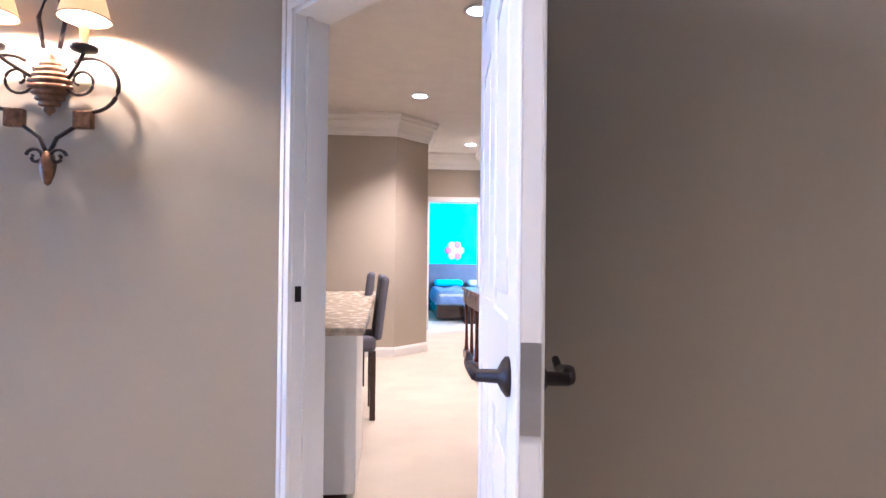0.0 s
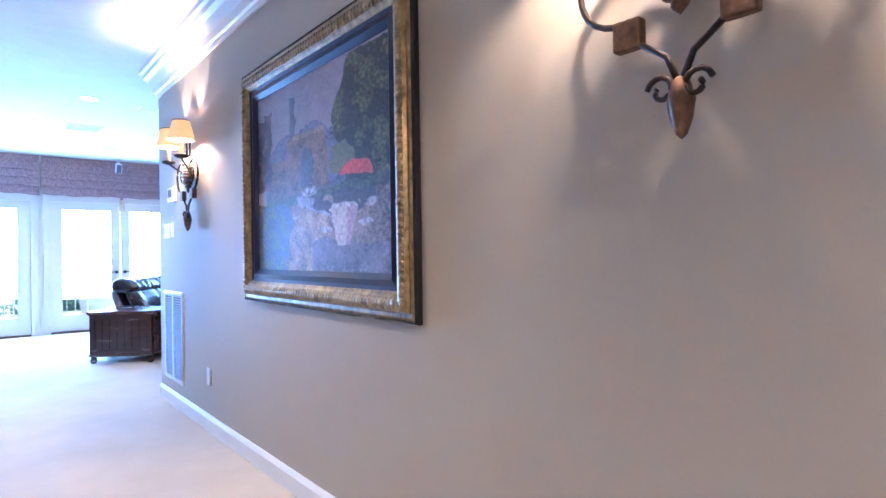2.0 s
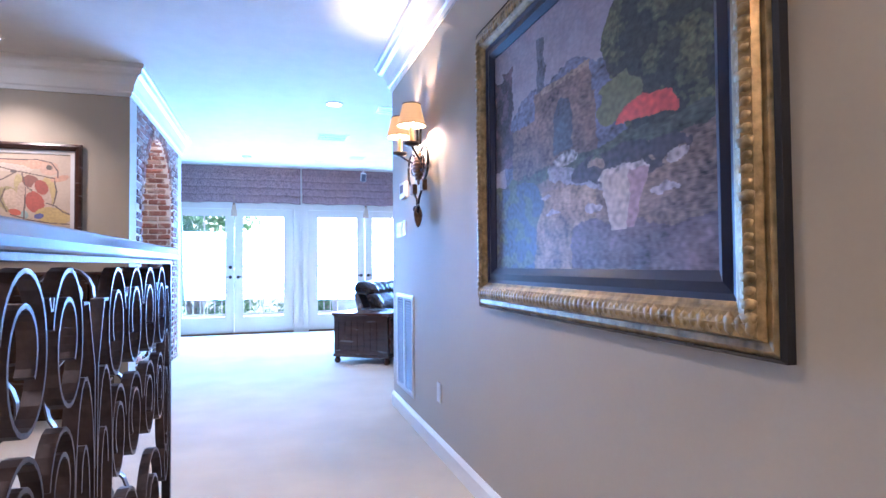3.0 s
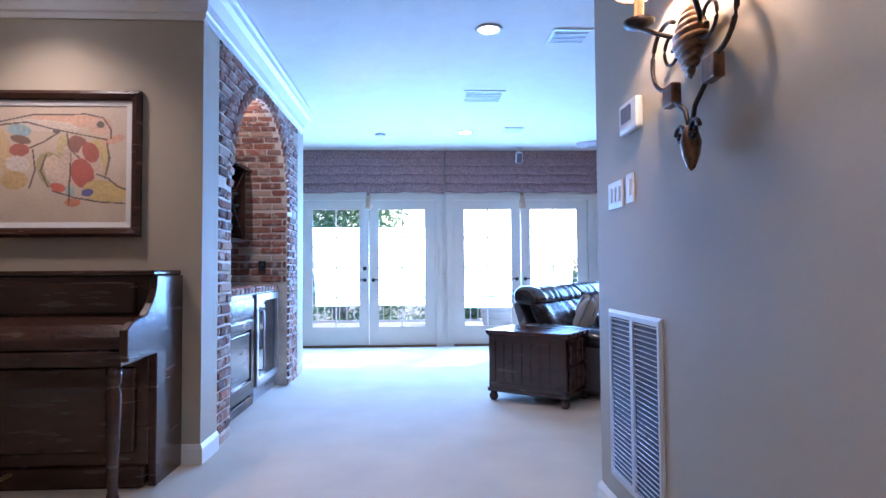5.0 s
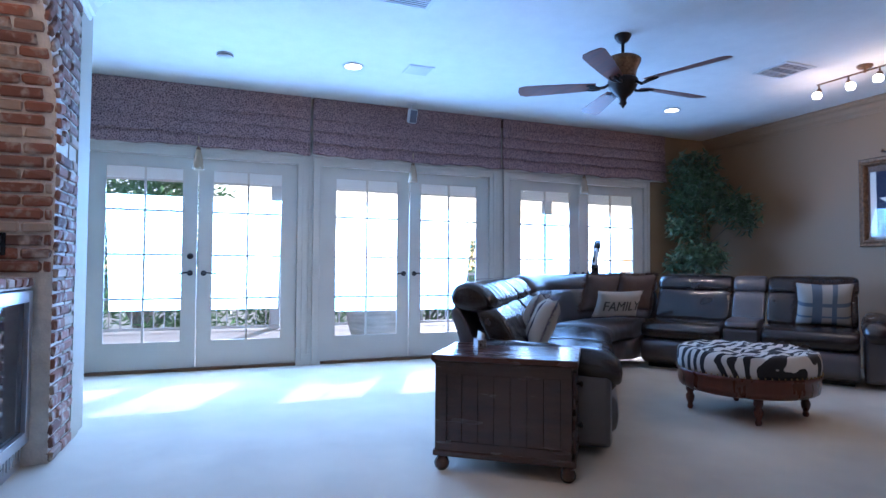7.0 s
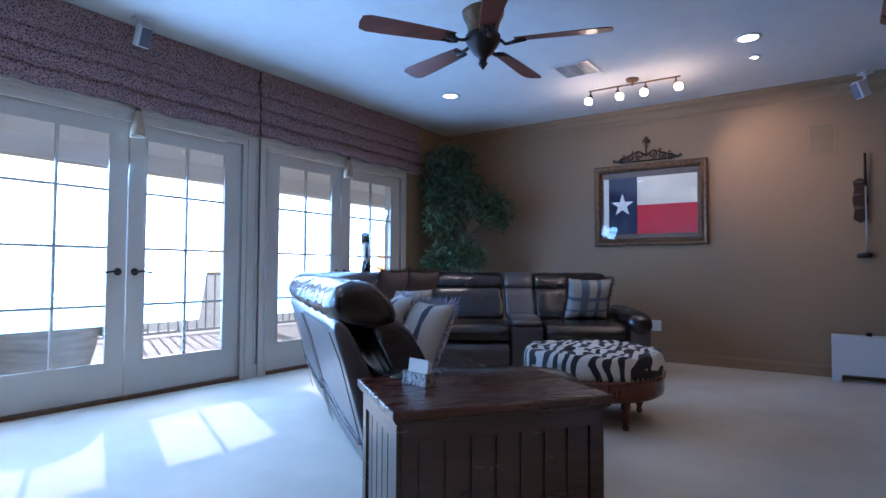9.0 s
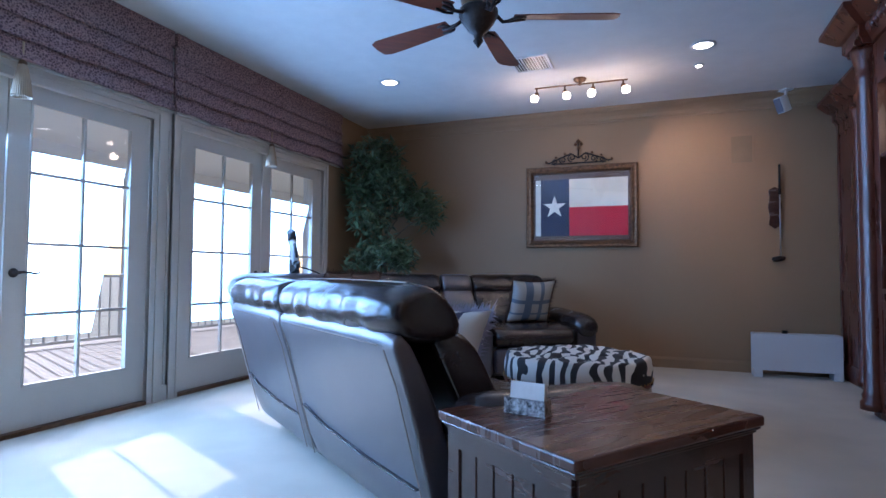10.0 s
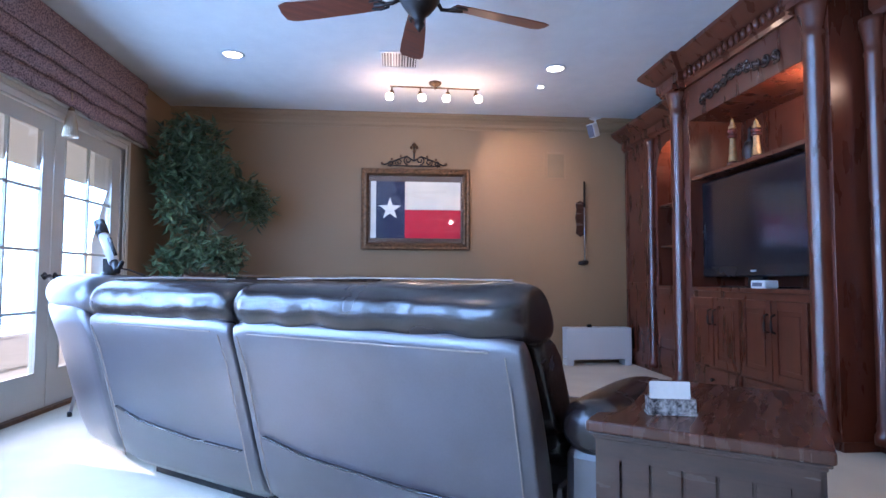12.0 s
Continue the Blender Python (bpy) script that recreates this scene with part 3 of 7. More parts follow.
bm = bm_new(); tube(bm, [(-8.13, 0.057, 0.72), (-8.13, 0.095, 0.72), (-8.13, 0.1, 0.70), (-8.13, 0.1, 0.27), (-8.13, 0.095, 0.25), (-8.13, 0.057, 0.25)], 0.009)
part("handle", bm, MAT["steel"], fr, smooth=True)
bm = bm_new()
for i in range(17):
    x = NX0 + 0.04 + i * 0.042
    box(bm, x, x + 0.022, 0.022, 0.03, 0.04, 0.105)
box(bm, NX0 + 0.015, -8.08, -0.3, 0.022, 0.0, 0.115)
part("vent_grille", bm, MAT["steel"], fr)

rack = thing("wine_rack", pose(0, 0, 0), "dark wooden wine rack with crossed shelves holding bottles", "wine rack")
RX0, RX1, RY, RZ0, RZ1 = -8.80, -7.3, -0.19, 1.38, 2.02
for nm, q in (("back_panel", (RX0, RX1, -0.52, -0.5, RZ0, RZ1)), ("side_panel", (RX0, RX0 + 0.02, -0.5, RY, RZ0, RZ1)), ("side_panel", (RX1 - 0.02, RX1, -0.5, RY, RZ0, RZ1)),
              ("top_board", (RX0, RX1 + 0.02, -0.5, RY + 0.02, RZ1, RZ1 + 0.03)), ("bottom_board", (RX0, RX1 + 0.02, -0.5, RY + 0.01, RZ0 - 0.03, RZ0)),
              ("end_block", (RX0 + 0.02, RX0 + 0.24, -0.5, RY, RZ0, RZ1)), ("divider", (-7.86, -7.84, -0.5, RY, RZ0, RZ1))):
    bm = bm_new(); box(bm, *q)
    part(nm, bm, MAT["darkwood"], rack)
for x0, x1 in ((RX0 + 0.24, -7.86), (-7.84, RX1 - 0.02)):
    for s in (0, 1):
        bm = bm_new()
        za, zb = (RZ0, RZ1) if s == 0 else (RZ1, RZ0)
        n = Vector((-(zb - za), 0, x1 - x0)).normalized() * 0.008
        lo, hi = Vector((x0, -0.49, za)), Vector((x1, -0.49, zb))
        loft(bm, [[lo - n, lo + n, lo + n + Vector((0, 0.29, 0)), lo - n + Vector((0, 0.29, 0))], [hi - n, hi + n, hi + n + Vector((0, 0.29, 0)), hi - n + Vector((0, 0.29, 0))]])
        part("cross_shelf", bm, MAT["darkwood"], rack)
BOTTLE = material("dark green bottle glass", (0.02, 0.03, 0.015), 0.12, bump=0)
src = None
for i, (x, z) in enumerate(((-8.13, 1.44), (-8.04, 1.40), (-7.95, 1.45), (-8.3, 1.62), (-8.26, 1.72), (-7.58, 1.41), (-7.48, 1.42), (-7.96, 1.68))):
    if src is None:
        src = tagged(part("wine_bottle", (lambda q: (lathe(q, [(0.037, 0), (0.038, 0.18), (0.015, 0.24), (0.014, 0.29)], 12), q)[1])(bm_new()), BOTTLE, smooth=True), "dark green wine bottle lying in the rack", "bottle", "bottles in the rack")
        src.matrix_basis = pose(x, -0.46, z + 0.05, -90, 0, 0)
    else:
        copy_thing(src, pose(x, -0.46, z + 0.05, -90, 0, 0))
out = thing("wall_outlet", pose(NX0 + 0.022, -0.10, 1.13), "dark brown outlet plate on the brick", "outlet")
bm = bm_new(); box(bm, 0, 0.008, -0.035, 0.035, -0.058, 0.058)
part("plate", bm, MAT["black"], out, bevel=0.002)
bm = bm_new(); box(bm, 0.008, 0.011, -0.016, 0.016, -0.04, -0.008); box(bm, 0.008, 0.011, -0.016, 0.016, 0.008, 0.04)
part("socket", bm, MAT["iron"], out)

# ---- roman shades and tassels ----
SHADE = bpy.data.materials.new("leopard weave shade")
SHADE.use_nodes = True
nt = SHADE.node_tree
b = nt.nodes["Principled BSDF"]
tc = nt.nodes.new("ShaderNodeTexCoord")
vo = nt.nodes.new("ShaderNodeTexVoronoi")
vo.feature = "DISTANCE_TO_EDGE"
vo.inputs["Scale"].default_value, vo.inputs["Randomness"].default_value = 52, 1
no = nt.nodes.new("ShaderNodeTexNoise")
no.inputs["Scale"].default_value = 60
mxv = nt.nodes.new("ShaderNodeMix"); mxv.data_type = "VECTOR"; mxv.inputs["Factor"].default_value = 0.02
nt.links.new(tc.outputs["Object"], mxv.inputs["A"]); nt.links.new(no.outputs["Color"], mxv.inputs["B"])
nt.links.new(mxv.outputs["Result"], vo.inputs["Vector"])
rp = nt.nodes.new("ShaderNodeValToRGB")
rp.color_ramp.elements[0].color, rp.color_ramp.elements[0].position = (0.36, 0.23, 0.22, 1), 0.08
rp.color_ramp.elements[1].color, rp.color_ramp.elements[1].position = (0.085, 0.045, 0.055, 1), 0.20
nt.links.new(vo.outputs["Distance"], rp.inputs[0]); nt.links.new(rp.outputs[0], b.inputs["Base Color"])
b.inputs["Roughness"].default_value = 0.9
bp = nt.nodes.new("ShaderNodeBump"); bp.inputs["Strength"].default_value = 0.4
nt.links.new(no.outputs["Fac"], bp.inputs["Height"]); nt.links.new(bp.outputs[0], b.inputs["Normal"])
TASSEL = material("pale gold tassel thread", (0.42, 0.30, 0.2), 0.8, var=0.3, grain=120, stretch=(1, 1, 0.1))


def roman_shade(y0, y1):
    t = thing("roman_shade", pose(WX + 0.03, 0, 0), "raised brown leopard-patterned roman shade above a door pair", "window shade", "roman shades")
    bm = bm_new()
    box(bm, -0.027, 0.035, y0, y1, 2.70, 2.805)
    part("headboard", bm, SHADE, t)
    n = 26
    prof = [(0.036, 2.74)]
    for i in range(4):
        z = 2.68 - i * 0.125
        prof += [(0.030 + 0.002 * i, z), (0.044 + 0.004 * i, z - 0.070), (0.056 + 0.005 * i, z - 0.098), (0.050 + 0.005 * i, z - 0.112), (0.030 + 0.002 * i, z - 0.108)]
    prof.append((0.045, 2.20))
    back = [(0.02, 2.20), (0.02, 2.74)]
    rings = []
    for i in range(n + 1):
        y = y0 + (y1 - y0) * i / n
        sag = 0.007 * math.sin(i * 1.7 + y0) + 0.007 * math.cos(i * 0.6)
        edge_ = 0.012 if i in (0, n) else 0
        rings.append([Vector((p[0] + 0.004 * math.sin(i * 2.3 + k) - edge_, y, p[1] + (sag * (2.74 - p[1]) / 0.5 if k else 0))) for k, p in enumerate(prof + back)])
    bm = bm_new()
    loft(bm, rings)
    part("folded_fabric", bm, SHADE, t, smooth=False)
    bm = bm_new()
    box(bm, 0.0, 0.03, y0 + 0.02, y1 - 0.02, 2.185, 2.2)
    part("bottom_bar", bm, MAT["cream"], t)
    return t


for y0, y1 in ((-0.42, 1.775), (1.805, 4.00), (4.03, 6.45)):
    roman_shade(y0, y1)
tas = thing("tassel", pose(WX + 0.085, 0.70, 0.04), "pale gold tassel hanging from the shade", "tassel", "shade tassels")
bm = bm_new(); tube(bm, [(0, 0, 2.26), (0, 0, 2.12)], 0.006)
part("cord", bm, TASSEL, tas)
bm = bm_new(); lathe(bm, [(0.006, 2.15), (0.02, 2.14), (0.024, 2.12), (0.016, 2.10)], 12)
part("knot", bm, MAT["bronze"], tas, smooth=True)
bm = bm_new()
for i in range(26):
    a_ = i * 2 * math.pi / 26
    tube(bm, [(0.018 * math.cos(a_), 0.018 * math.sin(a_), 2.12), (0.036 * math.cos(a_), 0.036 * math.sin(a_), 2.03), (0.048 * math.cos(a_), 0.048 * math.sin(a_), 1.93)], 0.006, 5)
part("skirt", bm, TASSEL, tas, smooth=True)
for y in (2.90, 5.15):
    copy_thing(tas, pose(WX + 0.085, y, 0.04))

# ---- ceiling fittings ----
LIT = glowing("lit lamp glass", (1.0, 0.93, 0.82), 14)


def can_light(x, y, power):
    t = thing("recessed_light", pose(x, y, CEIL), "round white recessed ceiling light, lit", "ceiling light", "recessed lights")
    bm = bm_new(); lathe(bm, [(0.098, -0.001), (0.098, -0.006), (0.074, -0.010), (0.072, -0.003)], 28)
    part("trim_ring", bm, MAT["plastic"], t, smooth=True)
    bm = bm_new(); lathe(bm, [(0.001, -0.0045), (0.071, -0.0045), (0.071, -0.0035), (0.001, -0.0035)], 28)
    part("lens", bm, LIT, t, "bright frosted lens")
    lamp("SPOT", "can lamp", (x, y, CEIL - 0.03), power, WARM, 0.06, spot=115, blend=0.9)


# The last five cans are unseen, added to brighten the halls and stairwell.
for x, y, p in ((-10.28, 2.0, 25), (-7.25, 1.91, 20), (-10.33, 5.61, 18), (-7.57, 5.67, 13), (-6.14, -0.67, 45), (0.425, 5.66, 120), (1.30, 8.08, 90), (0.7, -0.8, 34), (-3.1, -1.9, 80), (-3.2, 1.0, 45), (-0.6, 0.4, 52), (0.7, 3.6, 95)):
    can_light(x, y, p)


def vent(x, y, lx, ly, slats, along, label, tilt=0):
    t = thing("ceiling_vent", pose(x, y, CEIL), label, "air vent")
    bm = bm_new()
    f = 0.025
    box(bm, -lx / 2, lx / 2, -ly / 2, -ly / 2 + f, -0.009, -0.0005); box(bm, -lx / 2, lx / 2, ly / 2 - f, ly / 2, -0.009, -0.0005)
    box(bm, -lx / 2, -lx / 2 + f, -ly / 2 + f, ly / 2 - f, -0.009, -0.0005); box(bm, lx / 2 - f, lx / 2, -ly / 2 + f, ly / 2 - f, -0.009, -0.0005)
    for k in (-1, 1):
        if along == "x":
            box(bm, -lx / 2 + f, lx / 2 - f, k * ly / 6 - 0.006, k * ly / 6 + 0.006, -0.0085, -0.0005)
        else:
            box(bm, k * lx / 6 - 0.006, k * lx / 6 + 0.006, -ly / 2 + f, ly / 2 - f, -0.0085, -0.0005)
    part("frame", bm, MAT["plastic"], t)
    # dark plate on the ceiling, coloured for the shade of a duct
    bm = bm_new(); box(bm, -lx / 2 + f, lx / 2 - f, -ly / 2 + f, ly / 2 - f, -0.0016, -0.0006)
    part("backing", bm, MAT["iron"], t, "dark plate standing in for the shaded duct")
    src = None
    span = (ly if along == "x" else lx) - 2 * f
    for i in range(slats):
        c_ = -span / 2 + span * (i + 0.5) / slats
        bm = bm_new()
        if along == "x":
            box(bm, -lx / 2 + f, lx / 2 - f, -0.0045, 0.0045, -0.006, -0.0045)
        else:
            box(bm, -0.0045, 0.0045, -ly / 2 + f, ly / 2 - f, -0.006, -0.0045)
        o = part("slat", bm, MAT["plastic"], t)
        o.location = (0, c_, 0) if along == "x" else (c_, 0, 0)


vent(-8.81, 2.05, 0.36, 0.40, 12, "y", "white ceiling air vent with three louvred bays")
vent(-8.945, 5.60, 0.34, 0.36, 12, "y", "white ceiling air vent near the track light")
vent(-7.35, 2.52, 0.26, 0.30, 9, "y", "white ceiling air vent near the hall wall")
sp = thing("ceiling_speaker", pose(-10.16, 2.57, CEIL), "flat square white ceiling speaker", "speaker")
bm = bm_new(); box(bm, -0.12, 0.12, -0.12, 0.12, -0.008, -0.0005)
part("frame", bm, MAT["plastic"], sp, bevel=0.003)
bm = bm_new(); box(bm, -0.10, 0.10, -0.10, 0.10, -0.0095, -0.008)
part("mesh", bm, material("speaker mesh", (0.5, 0.5, 0.5), 0.7, grain=300, bump=0.6), sp)
sd = thing("smoke_detector", pose(-10.40, 0.935, CEIL), "round white smoke detector on the ceiling", "smoke detector")
bm = bm_new(); lathe(bm, [(0.068, -0.0005), (0.068, -0.012), (0.055, -0.032), (0.03, -0.038), (0.001, -0.038)], 24)
part("body", bm, MAT["plastic"], sd, smooth=True)
# solid dark ring drawn in for the shade inside the slot
bm = bm_new(); lathe(bm, [(0.0665, -0.013), (0.0675, -0.016), (0.062, -0.02)], 24)
part("slot_ring", bm, MAT["iron"], sd)
dt = thing("motion_sensor", pose(-7.575, 6.14, CEIL), "small round ceiling spot, lit", "ceiling light")
bm = bm_new(); lathe(bm, [(0.045, -0.0005), (0.045, -0.006), (0.03, -0.009)], 20)
part("ring", bm, MAT["plastic"], dt, smooth=True)
bm = bm_new(); lathe(bm, [(0.001, -0.0125), (0.024, -0.0120), (0.026, -0.0095), (0.001, -0.0092)], 16)
part("lens", bm, LIT, dt)


def bracket_speaker(m, label):
    t = thing("surround_speaker", m, label, "speaker", "small wall speakers")
    bm = bm_new(); box(bm, -0.04, 0.04, -0.05, 0.05, -0.012, 0); tube(bm, [(0, 0, -0.01), (0, 0, -0.06), (0.03, 0, -0.09)], 0.012)
    part("bracket", bm, MAT["plastic"], t)
    bm = bm_new(); box(bm, -0.035, 0.055, -0.045, 0.045, -0.075, 0.075, pose(0.03, 0, -0.14, 0, 22, 0))
    part("cabinet", bm, MAT["plastic"], t, bevel=0.012)
    bm = bm_new(); box(bm, 0.056, 0.060, -0.036, 0.036, -0.066, 0.066, pose(0.03, 0, -0.14, 0, 22, 0))
    part("grille", bm, MAT["grey"], t, "grey cloth grille")
    return t


bracket_speaker(pose(-11.20, 2.83, CEIL), "small white speaker on a bracket above the shades")
bracket_speaker(pose(-6.80, 6.80, CEIL - 0.10, 0, 0, 215), "small white speaker on a bracket beside the cabinet")
bm = bm_new()
nl = thing("niche_light", pose(-7.62, -0.08, 2.33), "small lit round lamp under the brick arch", "ceiling light")
lathe(bm, [(0.001, 0), (0.03, 0), (0.036, 0.012), (0.036, 0.06), (0.001, 0.06)], 20)
part("lens", bm, LIT, nl, smooth=True)
lamp("POINT", "niche lamp", (-7.62, -0.08, 2.30), 10, WARM, 0.03)

# fan
fan = thing("ceiling_fan", pose(-8.85, 3.78, CEIL, 0, 0, 19.6), "dark bronze five-blade ceiling fan at rest", "ceiling fan")
bm = bm_new(); lathe(bm, [(0.062, 0), (0.062, -0.015), (0.04, -0.05), (0.016, -0.065)], 24)
part("canopy", bm, MAT["iron"], fan, smooth=True)
bm = bm_new(); lathe(bm, [(0.012, -0.06), (0.012, -0.17)], 12)
part("rod", bm, MAT["iron"], fan, smooth=True)
bm = bm_new(); lathe(bm, [(0.03, -0.16), (0.11, -0.175), (0.135, -0.195), (0.13, -0.22), (0.105, -0.27), (0.095, -0.32), (0.10, -0.335)], 28)
part("motor", bm, MAT["bronze"], fan, "brown carved motor housing", smooth=True)
bm = bm_new(); lathe(bm, [(0.10, -0.335), (0.112, -0.35), (0.112, -0.38), (0.09, -0.42), (0.06, -0.46), (0.03, -0.485), (0.022, -0.51), (0.03, -0.525), (0.016, -0.545), (0.001, -0.565)], 28)
part("hub", bm, MAT["iron"], fan, smooth=True)
BLADE = material("reddish wood fan blade", (0.16, 0.040, 0.020), 0.42, var=0.3, grain=30, stretch=(1, 10, 1), coat=0.05)
for k in range(5):
    rot = pose(0, 0, -0.385, 0, 0, 72 * k) @ pose(0, 0, 0, 12, 0, 0)
    bm = bm_new()
    outl = [(0.2, -0.05), (0.35, -0.062), (0.6, -0.075), (0.74, -0.078), (0.785, -0.06), (0.795, 0.0), (0.785, 0.06), (0.74, 0.078), (0.6, 0.075), (0.35, 0.062), (0.2, 0.05)]
    prism(bm, outl, -0.003, 0.003)
    for v in bm.verts: v.co = rot @ v.co
    part("blade", bm, BLADE, fan, bevel=0.001)
    bm = bm_new()
    tube(bm, [rot @ Vector(p) for p in ((0.09, 0, 0.02), (0.14, 0.02, -0.022), (0.19, 0.01, -0.018), (0.25, 0, -0.007))], 0.011, 8)
    tube(bm, [rot @ Vector(p) for p in ((0.17, -0.01, -0.02), (0.22, -0.035, -0.012), (0.27, -0.03, -0.007))], 0.007, 6)
    tube(bm, [rot @ Vector(p) for p in ((0.17, 0.01, -0.02), (0.22, 0.04, -0.012), (0.27, 0.03, -0.007))], 0.007, 6)
    part("blade_arm", bm, MAT["iron"], fan, smooth=True)

# track light
tr = thing("track_light", pose(-8.60, 6.14, CEIL) @ Matrix.Diagonal((0.93, 1, 0.87, 1)), "bronze ceiling track light with four lit glass heads", "ceiling light")
bm = bm_new(); lathe(bm, [(0.065, 0), (0.065, -0.012), (0.05, -0.03), (0.012, -0.04), (0.010, -0.075)], 20)
part("canopy", bm, MAT["bronze"], tr, smooth=True)
bm = bm_new(); tube(bm, [(-0.46, 0, -0.055), (0.46, 0.02, -0.055)], 0.009)
part("bar", bm, MAT["bronze"], tr, smooth=True)
SHGL = glowing("lit frosted glass", (1.0, 0.86, 0.66), 9)
for i, x in enumerate((-0.44, -0.15, 0.13, 0.42)):
    bm = bm_new(); tube(bm, [(x, 0, -0.06), (x, 0, -0.11)], 0.009); lathe(bm, [(0.02, 0), (0.024, -0.03)], 12, Matrix.Translation((x, 0, -0.105)))
    head = part("head", bm, MAT["bronze"], tr, smooth=True)
    bm = bm_new(); lathe(bm, [(0.022, -0.134), (0.038, -0.147), (0.042, -0.17), (0.033, -0.20), (0.001, -0.205)], 16, Matrix.Translation((x, 0, 0)) @ pose(0, 0, 0, 0, (8, -6, 5, -9)[i], 0))
    part("glass_shade", bm, SHGL, head, "lit frosted glass shade", smooth=True)
for x in (-9.0, -8.25):
    lamp("POINT", "track lamp", (x, 6.15, CEIL - 0.32), 4.5, WARM, 0.05)
lamp("SPOT", "track spot", (-8.0, 6.15, 2.58), 34, WARM, 0.04, target=(-7.5, 7.2, 2.05), spot=75, blend=0.9)

# ---- north wall things ----
def color_mesh(name, w, h, nx, nz, fn, parent, label, m, rough=0.5):
    """Flat picture: a grid in its own colours."""
    bm = bm_new()
    lay = bm.loops.layers.color.new("paint")
    vs = [[bm.verts.new((-w / 2 + w * i / nx, 0, -h / 2 + h * j / nz)) for i in range(nx + 1)] for j in range(nz + 1)]
    for j in range(nz):
        for i in range(nx):
            f = bm.faces.new((vs[j][i], vs[j][i + 1], vs[j + 1][i + 1], vs[j + 1][i]))
            c = fn((i + 0.5) / nx, (j + 0.5) / nz)
            for l in f.loops:
                l[lay] = (*[max(0, min(1, q)) ** (1 / 2.2) for q in c], 1)
    key = "paint layer %.1f" % rough
    mt = bpy.data.materials.get(key)
    if not mt:
        mt = bpy.data.materials.new(key)
        mt.use_nodes = True
        at = mt.node_tree.nodes.new("ShaderNodeVertexColor")
        at.layer_name = "paint"
        bb = mt.node_tree.nodes["Principled BSDF"]
        mt.node_tree.links.new(at.outputs[0], bb.inputs["Base Color"])
        bb.inputs["Roughness"].default_value = rough
    ob = part(name, bm, mt, parent, label)
    ob.matrix_basis = m
    return ob


def bar_frame(w, h, prof, m):
    """Mitred picture frame: prof of (in, out of wall); outer size w by h, in the plane y=0 facing -y."""
    bm = bm_new()
    cs = [(-w / 2, -h / 2, 1, 1), (w / 2, -h / 2, -1, 1), (w / 2, h / 2, -1, -1), (-w / 2, h / 2, 1, -1)]
    rings = [[m @ Vector((x + sx * a_, -o, z + sz * a_)) for a_, o in prof] for x, z, sx, sz in cs]
    vs = [[bm.verts.new(p) for p in r] for r in rings]
    n = len(prof)
    for i in range(4):
        for k in range(n):
            bm.faces.new((vs[i][k], vs[i][(k + 1) % n], vs[(i + 1) % 4][(k + 1) % n], vs[(i + 1) % 4][k]))
    return bm


ID = Matrix.Identity(4)
fl = thing("framed_flag", pose(-8.74, 7.215, 1.728) @ Matrix.Diagonal((0.975, 1, 0.975, 1)), "red, white and blue star flag in a carved bronze frame", "framed flag")
part("frame", bar_frame(1.25, 0.94, [(0, 0), (0, 0.03), (0.01, 0.042), (0.035, 0.036), (0.06, 0.046), (0.075, 0.03), (0.085, 0.012), (0.085, 0)], ID), MAT["bronze"], fl, "carved bronze frame", bevel=0.003)
bm = bm_new(); box(bm, -0.54, 0.54, -0.008, -0.002, -0.39, 0.39)
part("mount", bm, material("brown mount board", (0.10, 0.055, 0.035), 0.7), fl)
for nm, x0, x1, z0, z1, c_ in (("blue_field", -0.455, -0.125, -0.335, 0.32, (0.012, 0.018, 0.05)), ("white_stripe", -0.125, 0.52, -0.005, 0.32, (0.66, 0.58, 0.45)), ("red_stripe", -0.125, 0.52, -0.335, -0.005, (0.5, 0.015, 0.035)), ("hoist", -0.515, -0.455, -0.335, 0.32, (0.62, 0.58, 0.5))):
    bm = bm_new(); box(bm, x0, x1, -0.0125, -0.0085, z0, z1)
    part(nm, bm, material(nm + " cloth", c_, 0.9, grain=200), fl)
bm = bm_new()
pts = [((0.135 if i % 2 == 0 else 0.053) * math.sin(i * math.pi / 5), (0.135 if i % 2 == 0 else 0.053) * math.cos(i * math.pi / 5)) for i in range(10)]
lo = [bm.verts.new((-0.295 + x, -0.0129, z)) for x, z in pts]; hi = [bm.verts.new((-0.295 + x, -0.0150, z)) for x, z in pts]
bm.faces.new(hi)
for i in range(10): bm.faces.new((lo[i], lo[(i + 1) % 10], hi[(i + 1) % 10], hi[i]))
part("star", bm, material("white star cloth", (0.7, 0.66, 0.58), 0.9, grain=200), fl)
bm = bm_new(); box(bm, -0.54, 0.54, -0.024, -0.0225, -0.39, 0.39)
part("glass", bm, GLASS, fl).visible_shadow = False


def spiral(cx, cz, r0, r1, a0, turns, n=26):
    """Points of a scroll in x, z."""
    return [(cx + (r0 + (r1 - r0) * i / n) * math.cos(a0 + turns * 2 * math.pi * i / n), cz + (r0 + (r1 - r0) * i / n) * math.sin(a0 + turns * 2 * math.pi * i / n)) for i in range(n + 1)]


